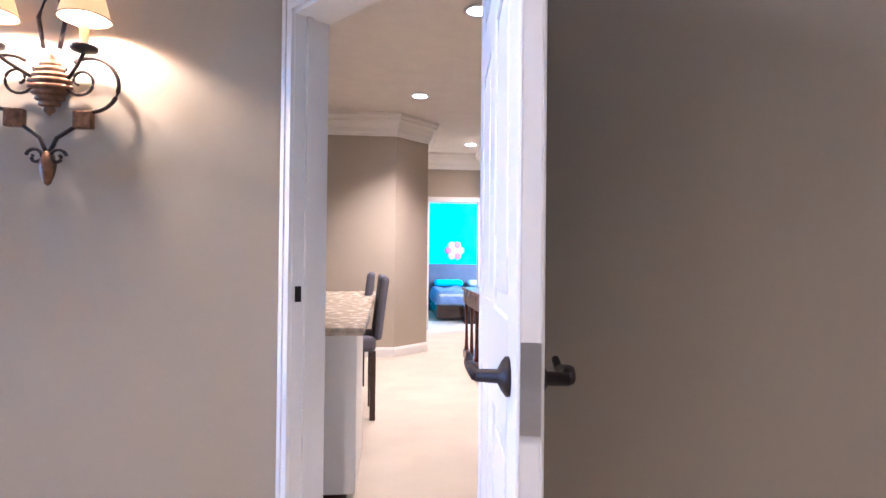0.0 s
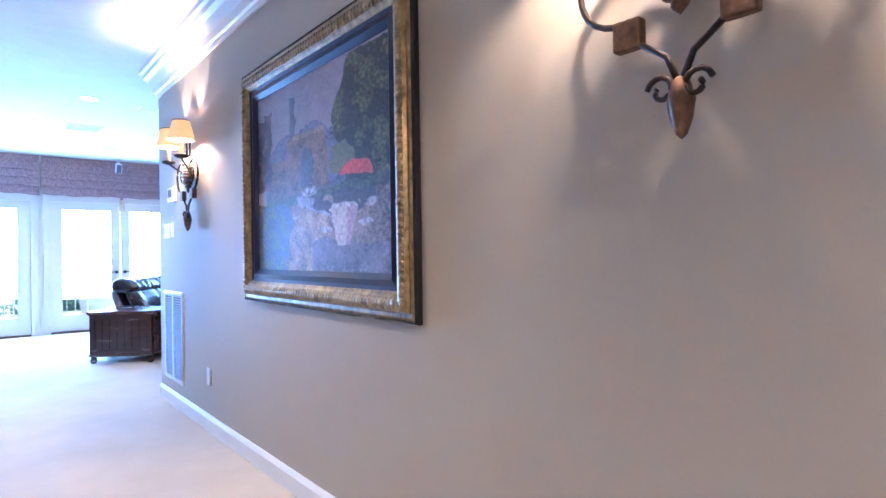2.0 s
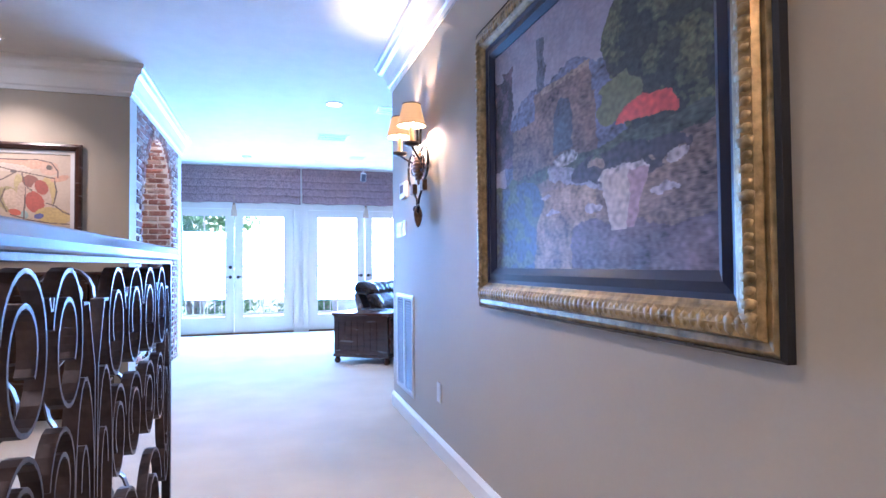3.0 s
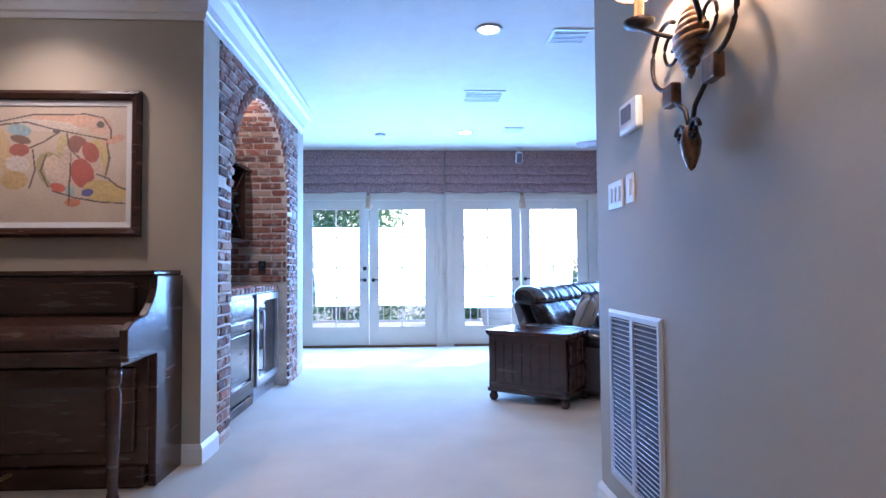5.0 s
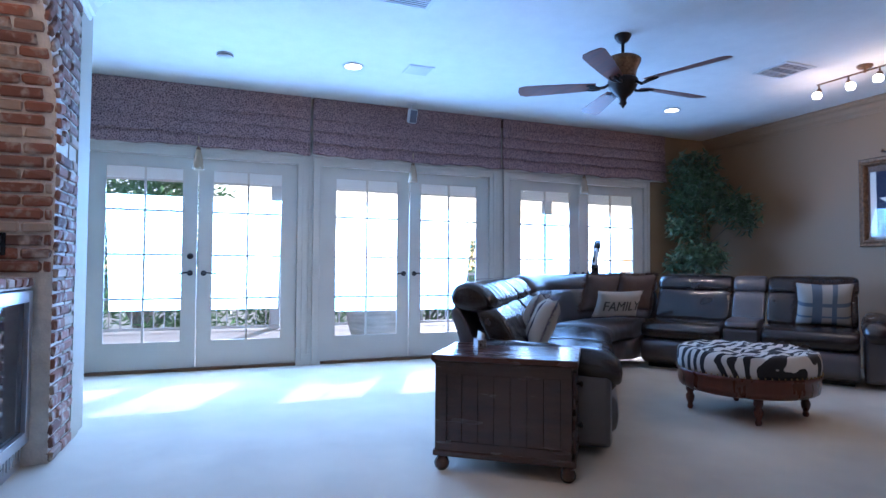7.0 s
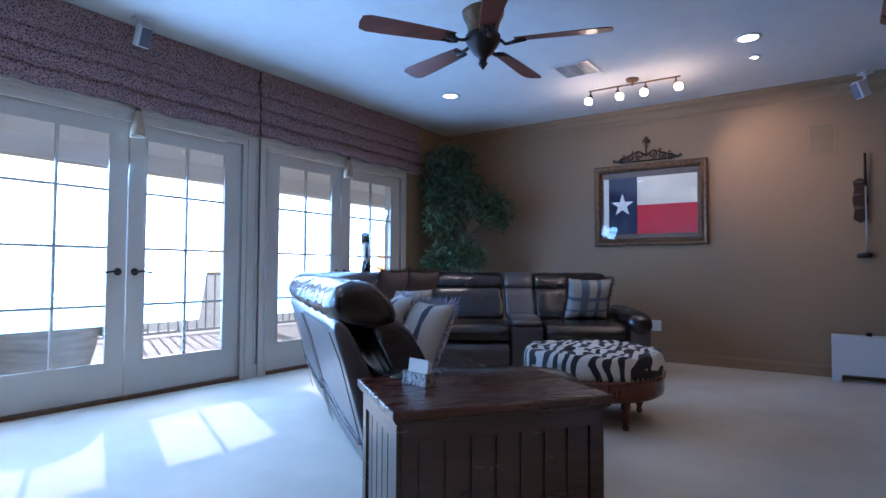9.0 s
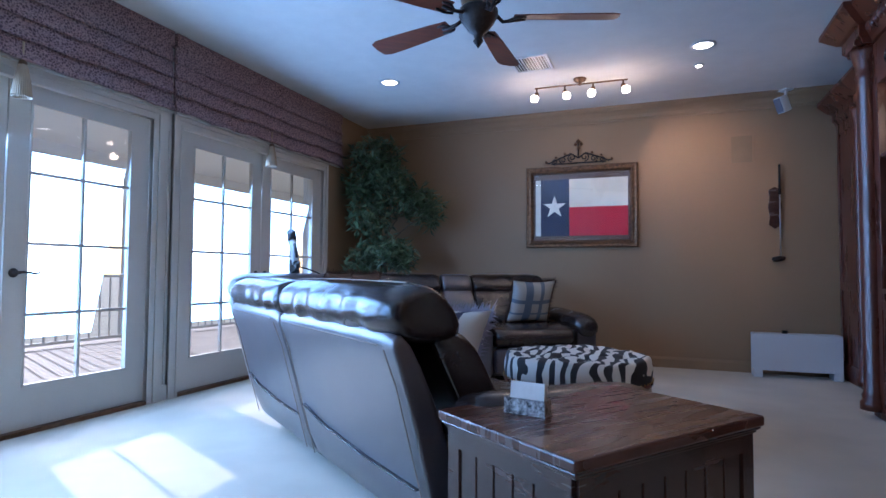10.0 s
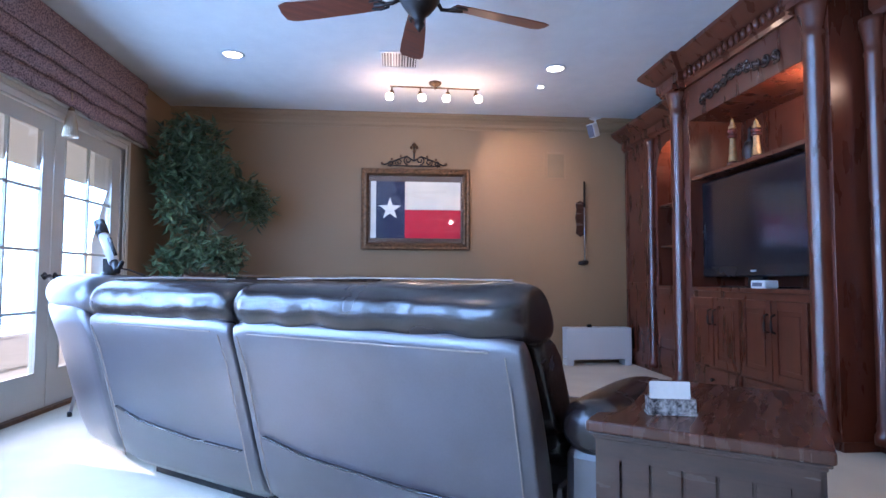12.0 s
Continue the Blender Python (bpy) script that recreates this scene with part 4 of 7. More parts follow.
cr_ = thing("wall_crest", pose(-8.762, 7.205, 2.215), "dark scrolled iron crest above the framed flag", "wall ornament")
bm = bm_new()
for s in (-1, 1):
    for cx, cz, r in ((0.07, 0.07, 0.05), (0.17, 0.045, 0.042), (0.26, 0.03, 0.034)):
        tube(bm, [(s * x, 0, z) for x, z in spiral(cx, cz, r, r * 0.25, -1.6, 1.4)], 0.007, 6)
    tube(bm, [(0, 0, 0.06), (s * 0.08, 0, 0.115), (s * 0.2, 0, 0.07), (s * 0.33, 0, 0.015), (s * 0.365, 0, 0.03)], 0.009, 6)
    tube(bm, [(0, 0, 0.005), (s * 0.3, 0, 0.005)], 0.008, 6)
part("scrolls", bm, MAT["iron"], cr_, smooth=True)
for x, z, r in ((0, 0.245, 0.028), (-0.03, 0.215, 0.02), (0.03, 0.215, 0.02), (0, 0.17, 0.02), (-0.36, 0.03, 0.018), (0.36, 0.03, 0.018), (-0.15, 0.115, 0.016), (0.15, 0.115, 0.016), (-0.25, 0.08, 0.015), (0.25, 0.08, 0.015)):
    bm = bm_new(); lathe(bm, [(0.001, -r), (r * 0.8, -r * 0.4), (r, 0), (r * 0.6, r * 0.7), (0.001, r * 1.3)], 10, pose(x, 0, z))
    part("bud", bm, MAT["bronze"], cr_, smooth=True)
bm = bm_new(); tube(bm, [(0, 0, 0.06), (0, 0, 0.23)], 0.008)
part("stem", bm, MAT["iron"], cr_)
ws = thing("wall_speaker", pose(-7.125, 7.22, 2.255), "flat tan in-wall speaker on the tan wall", "speaker")
bm = bm_new(); box(bm, -0.115, 0.115, -0.008, 0, -0.155, 0.155); part("frame", bm, MAT["tan"], ws, bevel=0.002)
bm = bm_new(); box(bm, -0.095, 0.095, -0.011, -0.008, -0.135, 0.135); part("mesh", bm, material("tan speaker mesh", (0.22, 0.15, 0.085), 0.8, grain=300, bump=0.8), ws)
cl = thing("wall_club", pose(-6.80, 7.18, 0.055), "golf club hanging on a dark wooden plaque", "wall ornament")
bm = bm_new(); prism(bm, [(-0.055, 1.42), (0.0, 1.38), (0.055, 1.42), (0.045, 1.5), (0.06, 1.60), (0.045, 1.70), (0.055, 1.77), (0, 1.80), (-0.055, 1.77), (-0.045, 1.70), (-0.06, 1.60), (-0.045, 1.5)], 0.0, 0.02)
for v in bm.verts: v.co = Vector((v.co.x - 0.04, 0.035 - v.co.z, v.co.y))
part("plaque", bm, MAT["darkwood"], cl, bevel=0.004)
bm = bm_new(); tube(bm, [(0, 0, 1.10), (0, 0, 1.75)], 0.006); part("shaft", bm, MAT["steel"], cl, smooth=True)
bm = bm_new(); tube(bm, [(0, 0, 1.72), (0, 0, 2.02)], 0.013, 8, 0.010); part("grip", bm, MAT["black"], cl, smooth=True)
bm = bm_new(); lathe(bm, [(0.001, -0.07), (0.02, -0.06), (0.026, 0), (0.02, 0.04), (0.001, 0.055)], 10, pose(-0.01, 0, 1.085, 0, 82, 0)); part("head", bm, MAT["iron"], cl, smooth=True)


def wall_plate(name, m, w, h, label, kind="outlet", mat="plastic"):
    """Switch or outlet plate in the plane y=0 facing -y."""
    t = thing(name, m, label, kind)
    bm = bm_new(); box(bm, -w / 2, w / 2, -0.007, 0, -h / 2, h / 2); part("plate", bm, MAT[mat], t, bevel=0.002)
    n = max(1, round(w / 0.06)) if kind == "light switch" else 1
    for i in range(n):
        x = (i - (n - 1) / 2) * 0.046
        if kind == "outlet":
            for z in (-0.02, 0.02):
                bm = bm_new(); box(bm, x - 0.016, x + 0.016, -0.010, -0.007, z - 0.014, z + 0.014); part("socket", bm, MAT[mat], t, bevel=0.002)
        else:
            bm = bm_new(); box(bm, x - 0.014, x + 0.014, -0.012, -0.007, -0.032, 0.032); part("rocker", bm, MAT[mat], t, bevel=0.003)
    return t


wall_plate("wall_outlet", pose(-8.675, 7.22, 0.388), 0.115, 0.115, "white double outlet plate on the tan wall")
wall_plate("wall_outlet", pose(-4.59, 2.24, 0.37), 0.075, 0.115, "white outlet plate above the hall baseboard")
wall_plate("light_switch", pose(-5.645, 2.24, 1.405), 0.165, 0.115, "white triple light switch plate on the beige wall", "light switch")
wall_plate("light_switch", pose(-5.48, 2.24, 1.412), 0.075, 0.115, "white single light switch plate on the beige wall", "light switch")
wall_plate("light_switch", pose(-1.2, 6.5, 1.2), 0.12, 0.115, "white switch plate on the far hall wall", "light switch")
th = thing("thermostat", pose(-5.43, 2.24, 1.685), "white wall thermostat with a grey screen", "thermostat")
bm = bm_new(); box(bm, -0.09, 0.09, -0.03, 0, -0.06, 0.06); part("body", bm, MAT["plastic"], th, bevel=0.008)
bm = bm_new(); box(bm, -0.06, 0.04, -0.0325, -0.030, -0.02, 0.04); part("screen", bm, MAT["grey"], th, "grey screen")
gr = thing("return_grille", pose(-5.48, 2.24, 0.555) @ Matrix.Diagonal((1.08, 1, 1, 1)), "tall white louvred return air grille in the wall", "air vent")
part("frame", bar_frame(0.50, 0.72, [(0, 0), (0, 0.006), (0.012, 0.012), (0.03, 0.010), (0.03, 0)], ID), MAT["plastic"], gr)
# backing is a grey sheet that paints the shade behind the louvres
bm = bm_new(); box(bm, -0.22, 0.22, -0.003, -0.001, -0.33, 0.33); part("backing", bm, MAT["grey"], gr, "grey sheet standing in for shade behind the louvres")
bm = bm_new(); box(bm, -0.014, 0.014, -0.012, -0.003, -0.33, 0.33); part("mullion", bm, MAT["plastic"], gr)
src = None
for i in range(34):
    for x0 in (-0.22, 0.014):
        if src is None:
            bm = bm_new(); box(bm, 0, 0.206, -0.008, 0.001, -0.001, 0.001, pose(0, 0, 0, -35, 0, 0))
            src = part("louvre", bm, MAT["plastic"], gr); o = src
        else:
            o = new("louvre", src.data); o.parent = gr
        o.location = (x0, -0.007, -0.32 + i * 0.0194)
# ---- big landscape painting in the hall ----
def smooth_noise(x, z, s, k=0):
    return noise.noise(Vector((x * s, z * s, k)))


def tint(c, j):
    return Vector(c) * (1 + j)


def landscape(u, v):
    """Colours of a village square with trees, by place on the canvas."""
    n1, n2, n3 = smooth_noise(u, v, 6, 1), smooth_noise(u, v, 18, 2), smooth_noise(u, v, 60, 3)
    j = 0.5 * n1 + 0.7 * n2 + 0.7 * n3 + 0.5 * smooth_noise(u * 0.5, v, 130, 6)
    x, y = u + 0.012 * n2 + 0.006 * n3, v + 0.012 * smooth_noise(v, u, 20, 9) + 0.006 * n3
    c = tint((0.29, 0.27, 0.34), 0.25 * j) + Vector((0.07, 0.03, 0.0)) * max(0, 0.9 - v)      # sky
    if y < 0.74 + 0.05 * n1 - 0.25 * abs(x - 0.42) and 0.08 < x < 0.75:
        c = tint((0.12, 0.13, 0.20), j)                                                     # blue hill
    if abs(x - 0.34) < 0.022 + 0.02 * (0.9 - y) and 0.55 < y < 0.92 + 0.02 * n3:
        c = tint((0.09, 0.10, 0.14), j)                                                     # cypress
    if x < 0.15 + 0.05 * n1 and y > 0.45:
        c = tint((0.055, 0.05, 0.07) if n2 < 0.05 else (0.11, 0.07, 0.10), j) if y < 0.88 + 0.1 * n2 else c
    if 0.14 < x < 0.62 and 0.38 < y < (0.71 if 0.30 < x < 0.60 else 0.60):
        c = tint((0.16, 0.11, 0.095), j)                                                    # house
        if x > 0.34 and y > 0.685:
            c = tint((0.24, 0.18, 0.14), j)
        if ((x - 0.46) / 0.05) ** 2 + (max(0, y - 0.56) / 0.07) ** 2 < 1 and y > 0.43:
            c = tint((0.06, 0.075, 0.10), j)
    edge_ = 0.64 + 0.10 * abs(y - 0.72) / 0.25 + 0.03 * n1 + 0.02 * n2
    if x > edge_ and y > 0.36 and y < 0.99 - 0.5 * max(0, 0.78 - x):                         # great tree
        k = smooth_noise(u, v, 11, 5) + 0.5 * n2 + 0.35 * n3
        c = Vector((0.10, 0.105, 0.045)) if k > 0.32 else Vector((0.062, 0.075, 0.035)) if k > 0.02 else Vector((0.03, 0.035, 0.026))
        c = c * (1 + 0.9 * n3 + 0.6 * smooth_noise(v, u, 120, 12))
    if ((x - 0.72) / 0.09) ** 2 + ((y - 0.53) / 0.07) ** 2 < 1 + n2:
        c = tint((0.14, 0.15, 0.07), 0.6 * n3)                                              # pale bush
    ground = 0.40 + 0.05 * (u - 0.5) + 0.02 * n2
    if y < ground:
        c = tint((0.20, 0.145, 0.12), j)
        if abs(x - 0.42) < 0.16 + 0.1 * n1 and y < 0.3:
            c = tint((0.27, 0.19, 0.13), j)
        if y > ground - 0.05:
            c = tint((0.07, 0.085, 0.06), j)
        if x < 0.30 + 0.1 * n1 and y < 0.36:
            c = tint((0.075, 0.095, 0.14) if n2 < 0.12 else (0.11, 0.13, 0.11), 0.8 * n3)     # blue flowers
        if x > 0.5 and y < 0.14 + 0.06 * n1:
            c = tint((0.13, 0.10, 0.12), j)
        if abs(y - 0.36 + 0.35 * (x - 0.42)) < 0.03 and 0.38 < x < 0.66:
            c = tint((0.27, 0.25, 0.28), 0.8 * j)                                           # lit paving
    if ((x - 0.47) / 0.07) ** 2 + ((y - 0.40) / 0.022) ** 2 < 1:
        c = tint((0.30, 0.27, 0.27), 1.5 * n3)
    if ((x - 0.72) / 0.22) ** 2 + ((y - 0.33) / 0.055) ** 2 < 1 and n2 < 0.25:
        c = tint((0.05, 0.045, 0.055), n3)                                                  # seats in the shade
    for px, py, w, h in ((0.60, 0.205, 0.04, 0.016), (0.86, 0.225, 0.045, 0.014), (0.40, 0.215, 0.04, 0.008), (0.36, 0.275, 0.03, 0.007), (0.90, 0.31, 0.03, 0.02)):
        if ((x - px) / w) ** 2 + ((y - py) / h) ** 2 < 1:
            c = tint((0.38, 0.33, 0.34), 0.8 * n3)
    if ((x - 0.80) / 0.105) ** 2 + ((y - 0.445) / 0.062) ** 2 < 1 and y > 0.44 - 0.1 * (x - 0.8):
        return tint((0.56, 0.085, 0.06), 0.5 * n3 - 1.2 * (x - 0.8))                        # parasol
    if 0.12 < y < 0.30 and abs(x - 0.72) < 0.045 + 0.26 * (y - 0.12):
        return tint((0.46, 0.39, 0.37) if x < 0.74 else (0.36, 0.24, 0.26), 0.5 * n3)       # tablecloth
    if ((x - 0.72) / 0.095) ** 2 + ((y - 0.30) / 0.022) ** 2 < 1:
        return tint((0.44, 0.38, 0.38), n3)
    return c


art = thing("landscape_painting", pose(-3.0, 2.238, 1.58), "village landscape painting in a wide gilt frame with navy liner", "painting")
part("gilt_frame", bar_frame(1.64, 1.27, [(0, 0), (0, 0.025), (0.012, 0.032), (0.028, 0.028), (0.035, 0.046), (0.06, 0.054), (0.085, 0.044), (0.095, 0.034), (0.105, 0.028), (0.105, 0)], ID), MAT["gold"], art, "carved gilt frame")
bm = bm_new()
for i in range(58):
    for z in (-0.575, 0.575):
        q = RND.uniform(0.8, 1.15)
        bmesh.ops.create_icosphere(bm, subdivisions=1, radius=0.016 * q, matrix=Matrix.Translation((-0.77 + 1.54 * i / 57, -0.048, z)) @ Matrix.Diagonal((1, 0.5, 1.5, 1)))
for i in range(42):
    for x in (-0.765, 0.765):
        q = RND.uniform(0.8, 1.15)
        bmesh.ops.create_icosphere(bm, subdivisions=1, radius=0.016 * q, matrix=Matrix.Translation((x, -0.048, -0.56 + 1.12 * i / 41)) @ Matrix.Diagonal((1.5, 0.5, 1, 1)))
part("carved_leaves", bm, MAT["gold"], art, "gilt carved relief", smooth=True)
NAVY = material("navy liner paint", (0.012, 0.018, 0.05), 0.3, var=0.2)
part("edge", bar_frame(1.66, 1.29, [(0, 0), (0, 0.022), (0.0095, 0.03), (0.0095, 0)], ID), MAT["black"], art, "dark outer edge")
part("liner", bar_frame(1.43, 1.06, [(0, 0), (0, 0.026), (0.015, 0.020), (0.04, 0.026), (0.065, 0.010), (0.065, 0)], ID), NAVY, art, "dark navy liner")
color_mesh("canvas", 1.30, 0.93, 330, 236, landscape, art, "painted canvas of a square with a red parasol", pose(0, -0.006, 0), 0.55)


def stroke(u, v, pts):
    """Distance from a place to a bent line."""
    best = 9.0
    for (x0, y0), (x1, y1) in zip(pts, pts[1:]):
        dx, dy = x1 - x0, y1 - y0
        k = max(0, min(1, ((u - x0) * dx + (v - y0) * dy) / (dx * dx + dy * dy)))
        best = min(best, math.hypot(u - x0 - k * dx, v - y0 - k * dy))
    return best


FORMS = (  # x, y, half width, half height, lean, colour
    (0.55, 0.87, 0.33, 0.055, 0.0, (0.60, 0.36, 0.25)), (0.80, 0.82, 0.09, 0.075, 0.0, (0.58, 0.38, 0.28)), (0.40, 0.83, 0.25, 0.05, -0.1, (0.60, 0.52, 0.44)),
    (0.09, 0.60, 0.06, 0.24, 0.25, (0.56, 0.40, 0.20)), (0.20, 0.79, 0.09, 0.05, -0.2, (0.25, 0.42, 0.50)), (0.21, 0.71, 0.08, 0.035, -0.3, (0.16, 0.08, 0.06)),
    (0.20, 0.62, 0.075, 0.055, 0.0, (0.36, 0.07, 0.05)), (0.19, 0.50, 0.09, 0.07, -0.2, (0.62, 0.56, 0.50)), (0.17, 0.36, 0.10, 0.08, 0.0, (0.52, 0.36, 0.14)),
    (0.45, 0.44, 0.11, 0.17, 0.4, (0.36, 0.32, 0.14)), (0.48, 0.43, 0.085, 0.15, 0.4, (0.60, 0.47, 0.36)), (0.53, 0.62, 0.05, 0.13, 0.1, (0.50, 0.42, 0.20)), (0.56, 0.45, 0.06, 0.22, 0.0, (0.58, 0.45, 0.36)),
    (0.79, 0.55, 0.075, 0.17, 0.1, (0.55, 0.42, 0.16)), (0.77, 0.50, 0.05, 0.16, 0.15, (0.58, 0.44, 0.34)), (0.63, 0.67, 0.08, 0.07, -0.5, (0.22, 0.06, 0.05)), (0.68, 0.61, 0.035, 0.055, -0.4, (0.60, 0.46, 0.40)),
    (0.73, 0.60, 0.06, 0.09, 0.3, (0.38, 0.055, 0.04)), (0.67, 0.42, 0.085, 0.13, 0.25, (0.42, 0.05, 0.035)), (0.90, 0.71, 0.09, 0.035, 0.3, (0.60, 0.33, 0.22)),
    (0.84, 0.26, 0.17, 0.10, -0.2, (0.54, 0.40, 0.13)), (0.71, 0.255, 0.045, 0.033, 0.2, (0.03, 0.06, 0.30)), (0.58, 0.27, 0.035, 0.05, 0.3, (0.28, 0.44, 0.46)), (0.60, 0.17, 0.06, 0.035, 0.0, (0.60, 0.20, 0.08)), (0.49, 0.30, 0.06, 0.035, -0.3, (0.55, 0.08, 0.04)),
    (0.80, 0.84, 0.030, 0.030, 0.0, (0.05, 0.045, 0.05)), (0.47, 0.785, 0.025, 0.016, 0.4, (0.06, 0.06, 0.09)))
LINES = (((0, 0.85), (0.3, 0.925), (0.7, 0.93), (0.82, 0.90), (0.88, 0.80), (0.88, 0.72)), ((0, 0.83), (0.25, 0.86), (0.45, 0.80), (0.85, 0.71)), ((0.28, 0.64), (0.38, 0.69), (0.50, 0.78)), ((0.85, 0.68), (0.87, 0.55), (0.84, 0.38)),
         ((0.78, 0.41), (0.86, 0.38), (0.93, 0.31), (1, 0.28)), ((0.45, 0.27), (0.62, 0.21), (0.8, 0.175), (1, 0.16)), ((0.55, 0.76), (0.58, 0.62), (0.64, 0.56)), ((0.585, 0.60), (0.57, 0.15)), ((0.30, 0.62), (0.32, 0.45), (0.28, 0.30)), ((0.40, 0.58), (0.36, 0.44), (0.42, 0.30)))


def abstract(u, v):
    """Overlapping rounded forms in red, ochre and pale flesh tones, with dark lines."""
    n1, n3 = smooth_noise(u, v, 6, 4), smooth_noise(u, v, 45, 5)
    c = Vector((0.55, 0.45, 0.35)) * (1 + 0.12 * n1 + 0.08 * n3)
    for x, y, w, h, lean, col in FORMS:
        a_, b_ = u - x, v - y
        a_, b_ = a_ * math.cos(lean) + b_ * math.sin(lean), b_ * math.cos(lean) - a_ * math.sin(lean)
        if (a_ / w) ** 2 + (b_ / h) ** 2 < 1 + 0.15 * n3:
            c = Vector(col) * (1 + 0.25 * n3 + 0.2 * n1)
    if any(stroke(u, v, q) < 0.0065 + 0.003 * n1 for q in LINES):
        c = Vector((0.06, 0.04, 0.05))
    return c * 0.72 + Vector((0.09, 0.075, 0.06))


ab = thing("abstract_painting", pose(-6.598, -0.65, 1.712, 0, 0, 90), "cream abstract painting in a dark wooden frame above the piano", "painting")
part("frame", bar_frame(0.92, 0.84, [(0, 0), (0, 0.03), (0.02, 0.04), (0.045, 0.03), (0.055, 0.018), (0.055, 0)], ID), MAT["darkwood"], ab, "dark wooden frame")
part("liner", bar_frame(0.81, 0.73, [(0, 0), (0, 0.018), (0.03, 0.012), (0.03, 0)], ID), MAT["plastic"], ab, "cream liner")
color_mesh("canvas", 0.75, 0.67, 150, 134, abstract, ab, "painted canvas with rounded red and ochre forms", pose(0, -0.008, 0), 0.6)

# ---- sconces ----
LSH = bpy.data.materials.new("lit parchment lampshade")
LSH.use_nodes = True
bb = LSH.node_tree.nodes["Principled BSDF"]
bb.inputs["Base Color"].default_value = (0.7, 0.45, 0.22, 1)
bb.inputs["Emission Color"].default_value, bb.inputs["Emission Strength"].default_value = (1.0, 0.5, 0.16, 1), 0.22
bb.inputs["Roughness"].default_value = 0.8
BULB = glowing("lit bulb", (1, 0.85, 0.6), 25)


def sconce(m):
    t = thing("wall_sconce", m, "wrought iron wall sconce with two lit fabric shades", "wall lamp", "hall sconces")
    bm = bm_new()
    for s in (-1, 1):
        tube(bm, [(s * x, -0.05, z) for x, z in spiral(0.15, 1.60, 0.105, 0.105, 2.2, -0.62, 16)], 0.008, 6)
        tube(bm, [(s * x, -0.05, z) for x, z in spiral(0.115, 1.615, 0.07, 0.018, 2.4, 1.3, 24)], 0.006, 6)
        tube(bm, [(s * 0.125, -0.05, 1.50), (s * 0.10, -0.05, 1.44), (s * 0.03, -0.05, 1.39), (0, -0.05, 1.32)], 0.008, 6)
        tube(bm, [(s * x, -0.06, z) for x, z in spiral(0.04, 1.315, 0.035, 0.01, 0.2, 1.1, 14)], 0.007, 6)
        tube(bm, [(s * 0.06, -0.04, 1.62), (s * 0.12, -0.09, 1.66), (s * 0.165, -0.13, 1.70)], 0.008, 6)
        tube(bm, [(s * 0.03, -0.04, 1.74), (s * 0.05, -0.04, 1.86), (s * 0.02, -0.04, 1.95), (0, -0.04, 1.98)], 0.008, 6)
    part("scrollwork", bm, MAT["iron"], t, smooth=True)
    bm = bm_new()
    prof = [(0.001, 1.475)]
    for k in range(9):
        z, r = 1.49 + k * 0.022, 0.022 + 0.066 * (1 - abs(k - 4.5) / 4.5) ** 0.8
        prof += [(r * 0.82, z), (r, z + 0.006), (r, z + 0.015), (r * 0.82, z + 0.021)]
    prof += [(0.02, 1.70), (0.001, 1.72)]
    lathe(bm, prof, 20, Matrix.Translation((0, -0.045, 0)) @ Matrix.Diagonal((1, 0.5, 1, 1)))
    part("body", bm, MAT["bronze"], t, "banded bronze basket body", smooth=True)
    for s in (-1, 1):
        bm = bm_new(); box(bm, s * 0.125 - 0.036, s * 0.125 + 0.036, -0.062, -0.03, 1.43, 1.50)
        part("square_leaf", bm, MAT["bronze"], t, bevel=0.006)
        M = Matrix.Translation((s * 0.165, -0.13, 0))
        bm = bm_new(); lathe(bm, [(0.012, 1.695), (0.045, 1.705), (0.05, 1.72), (0.035, 1.722), (0.012, 1.715)], 16, M)
        part("drip_cup", bm, MAT["iron"], t, smooth=True)
        bm = bm_new(); lathe(bm, [(0.016, 1.715), (0.016, 1.82)], 12, M)
        part("candle_sleeve", bm, material("cream candle sleeve", (0.6, 0.5, 0.35), 0.5), t)
        bm = bm_new(); lathe(bm, [(0.001, 1.82), (0.014, 1.835), (0.016, 1.86), (0.006, 1.89), (0.001, 1.895)], 12, M)
        part("bulb", bm, BULB, t, smooth=True).visible_shadow = False
        bm = bm_new()
        rings = [[M @ Vector((r * math.cos(i * math.pi / 14), r * math.sin(i * math.pi / 14), z)) for i in range(28)] for r, z in ((0.088, 1.825), (0.056, 1.955), (0.054, 1.955), (0.086, 1.825), (0.088, 1.825))]
        loft(bm, rings, caps=False)
        part("shade", bm, LSH, t, "glowing parchment shade", smooth=False)
        for r, z in ((0.089, 1.824), (0.057, 1.955)):
            bm = bm_new()
            tube(bm, [M @ Vector((r * math.cos(i * math.pi / 12), r * math.sin(i * math.pi / 12), z)) for i in range(25)], 0.0035, 5)
            part("shade_trim", bm, MAT["bronze"], t)
        p = m @ M @ Vector((0, 0, 1.865))
        lamp("POINT", "sconce bulb", tuple(p), 8.5, (1.0, 0.72, 0.42), 0.012)
    bm = bm_new(); lathe(bm, [(0.001, 1.205), (0.012, 1.215), (0.024, 1.25), (0.03, 1.29), (0.02, 1.33), (0.008, 1.34)], 12, Matrix.Translation((0, -0.05, 0)))
    part("finial", bm, MAT["bronze"], t, smooth=True)
    return t


sconce(pose(-1.18, 2.24, 0.22))
sconce(pose(-4.88, 2.24, 0.17))

# ---- stair railing ----
def scroll_bar(bm, pts2, wide=0.030, thick=0.008, y=0.80):
    ribbon(bm, [(x, y, z) for x, z in pts2], (0, 1, 0), wide, thick)


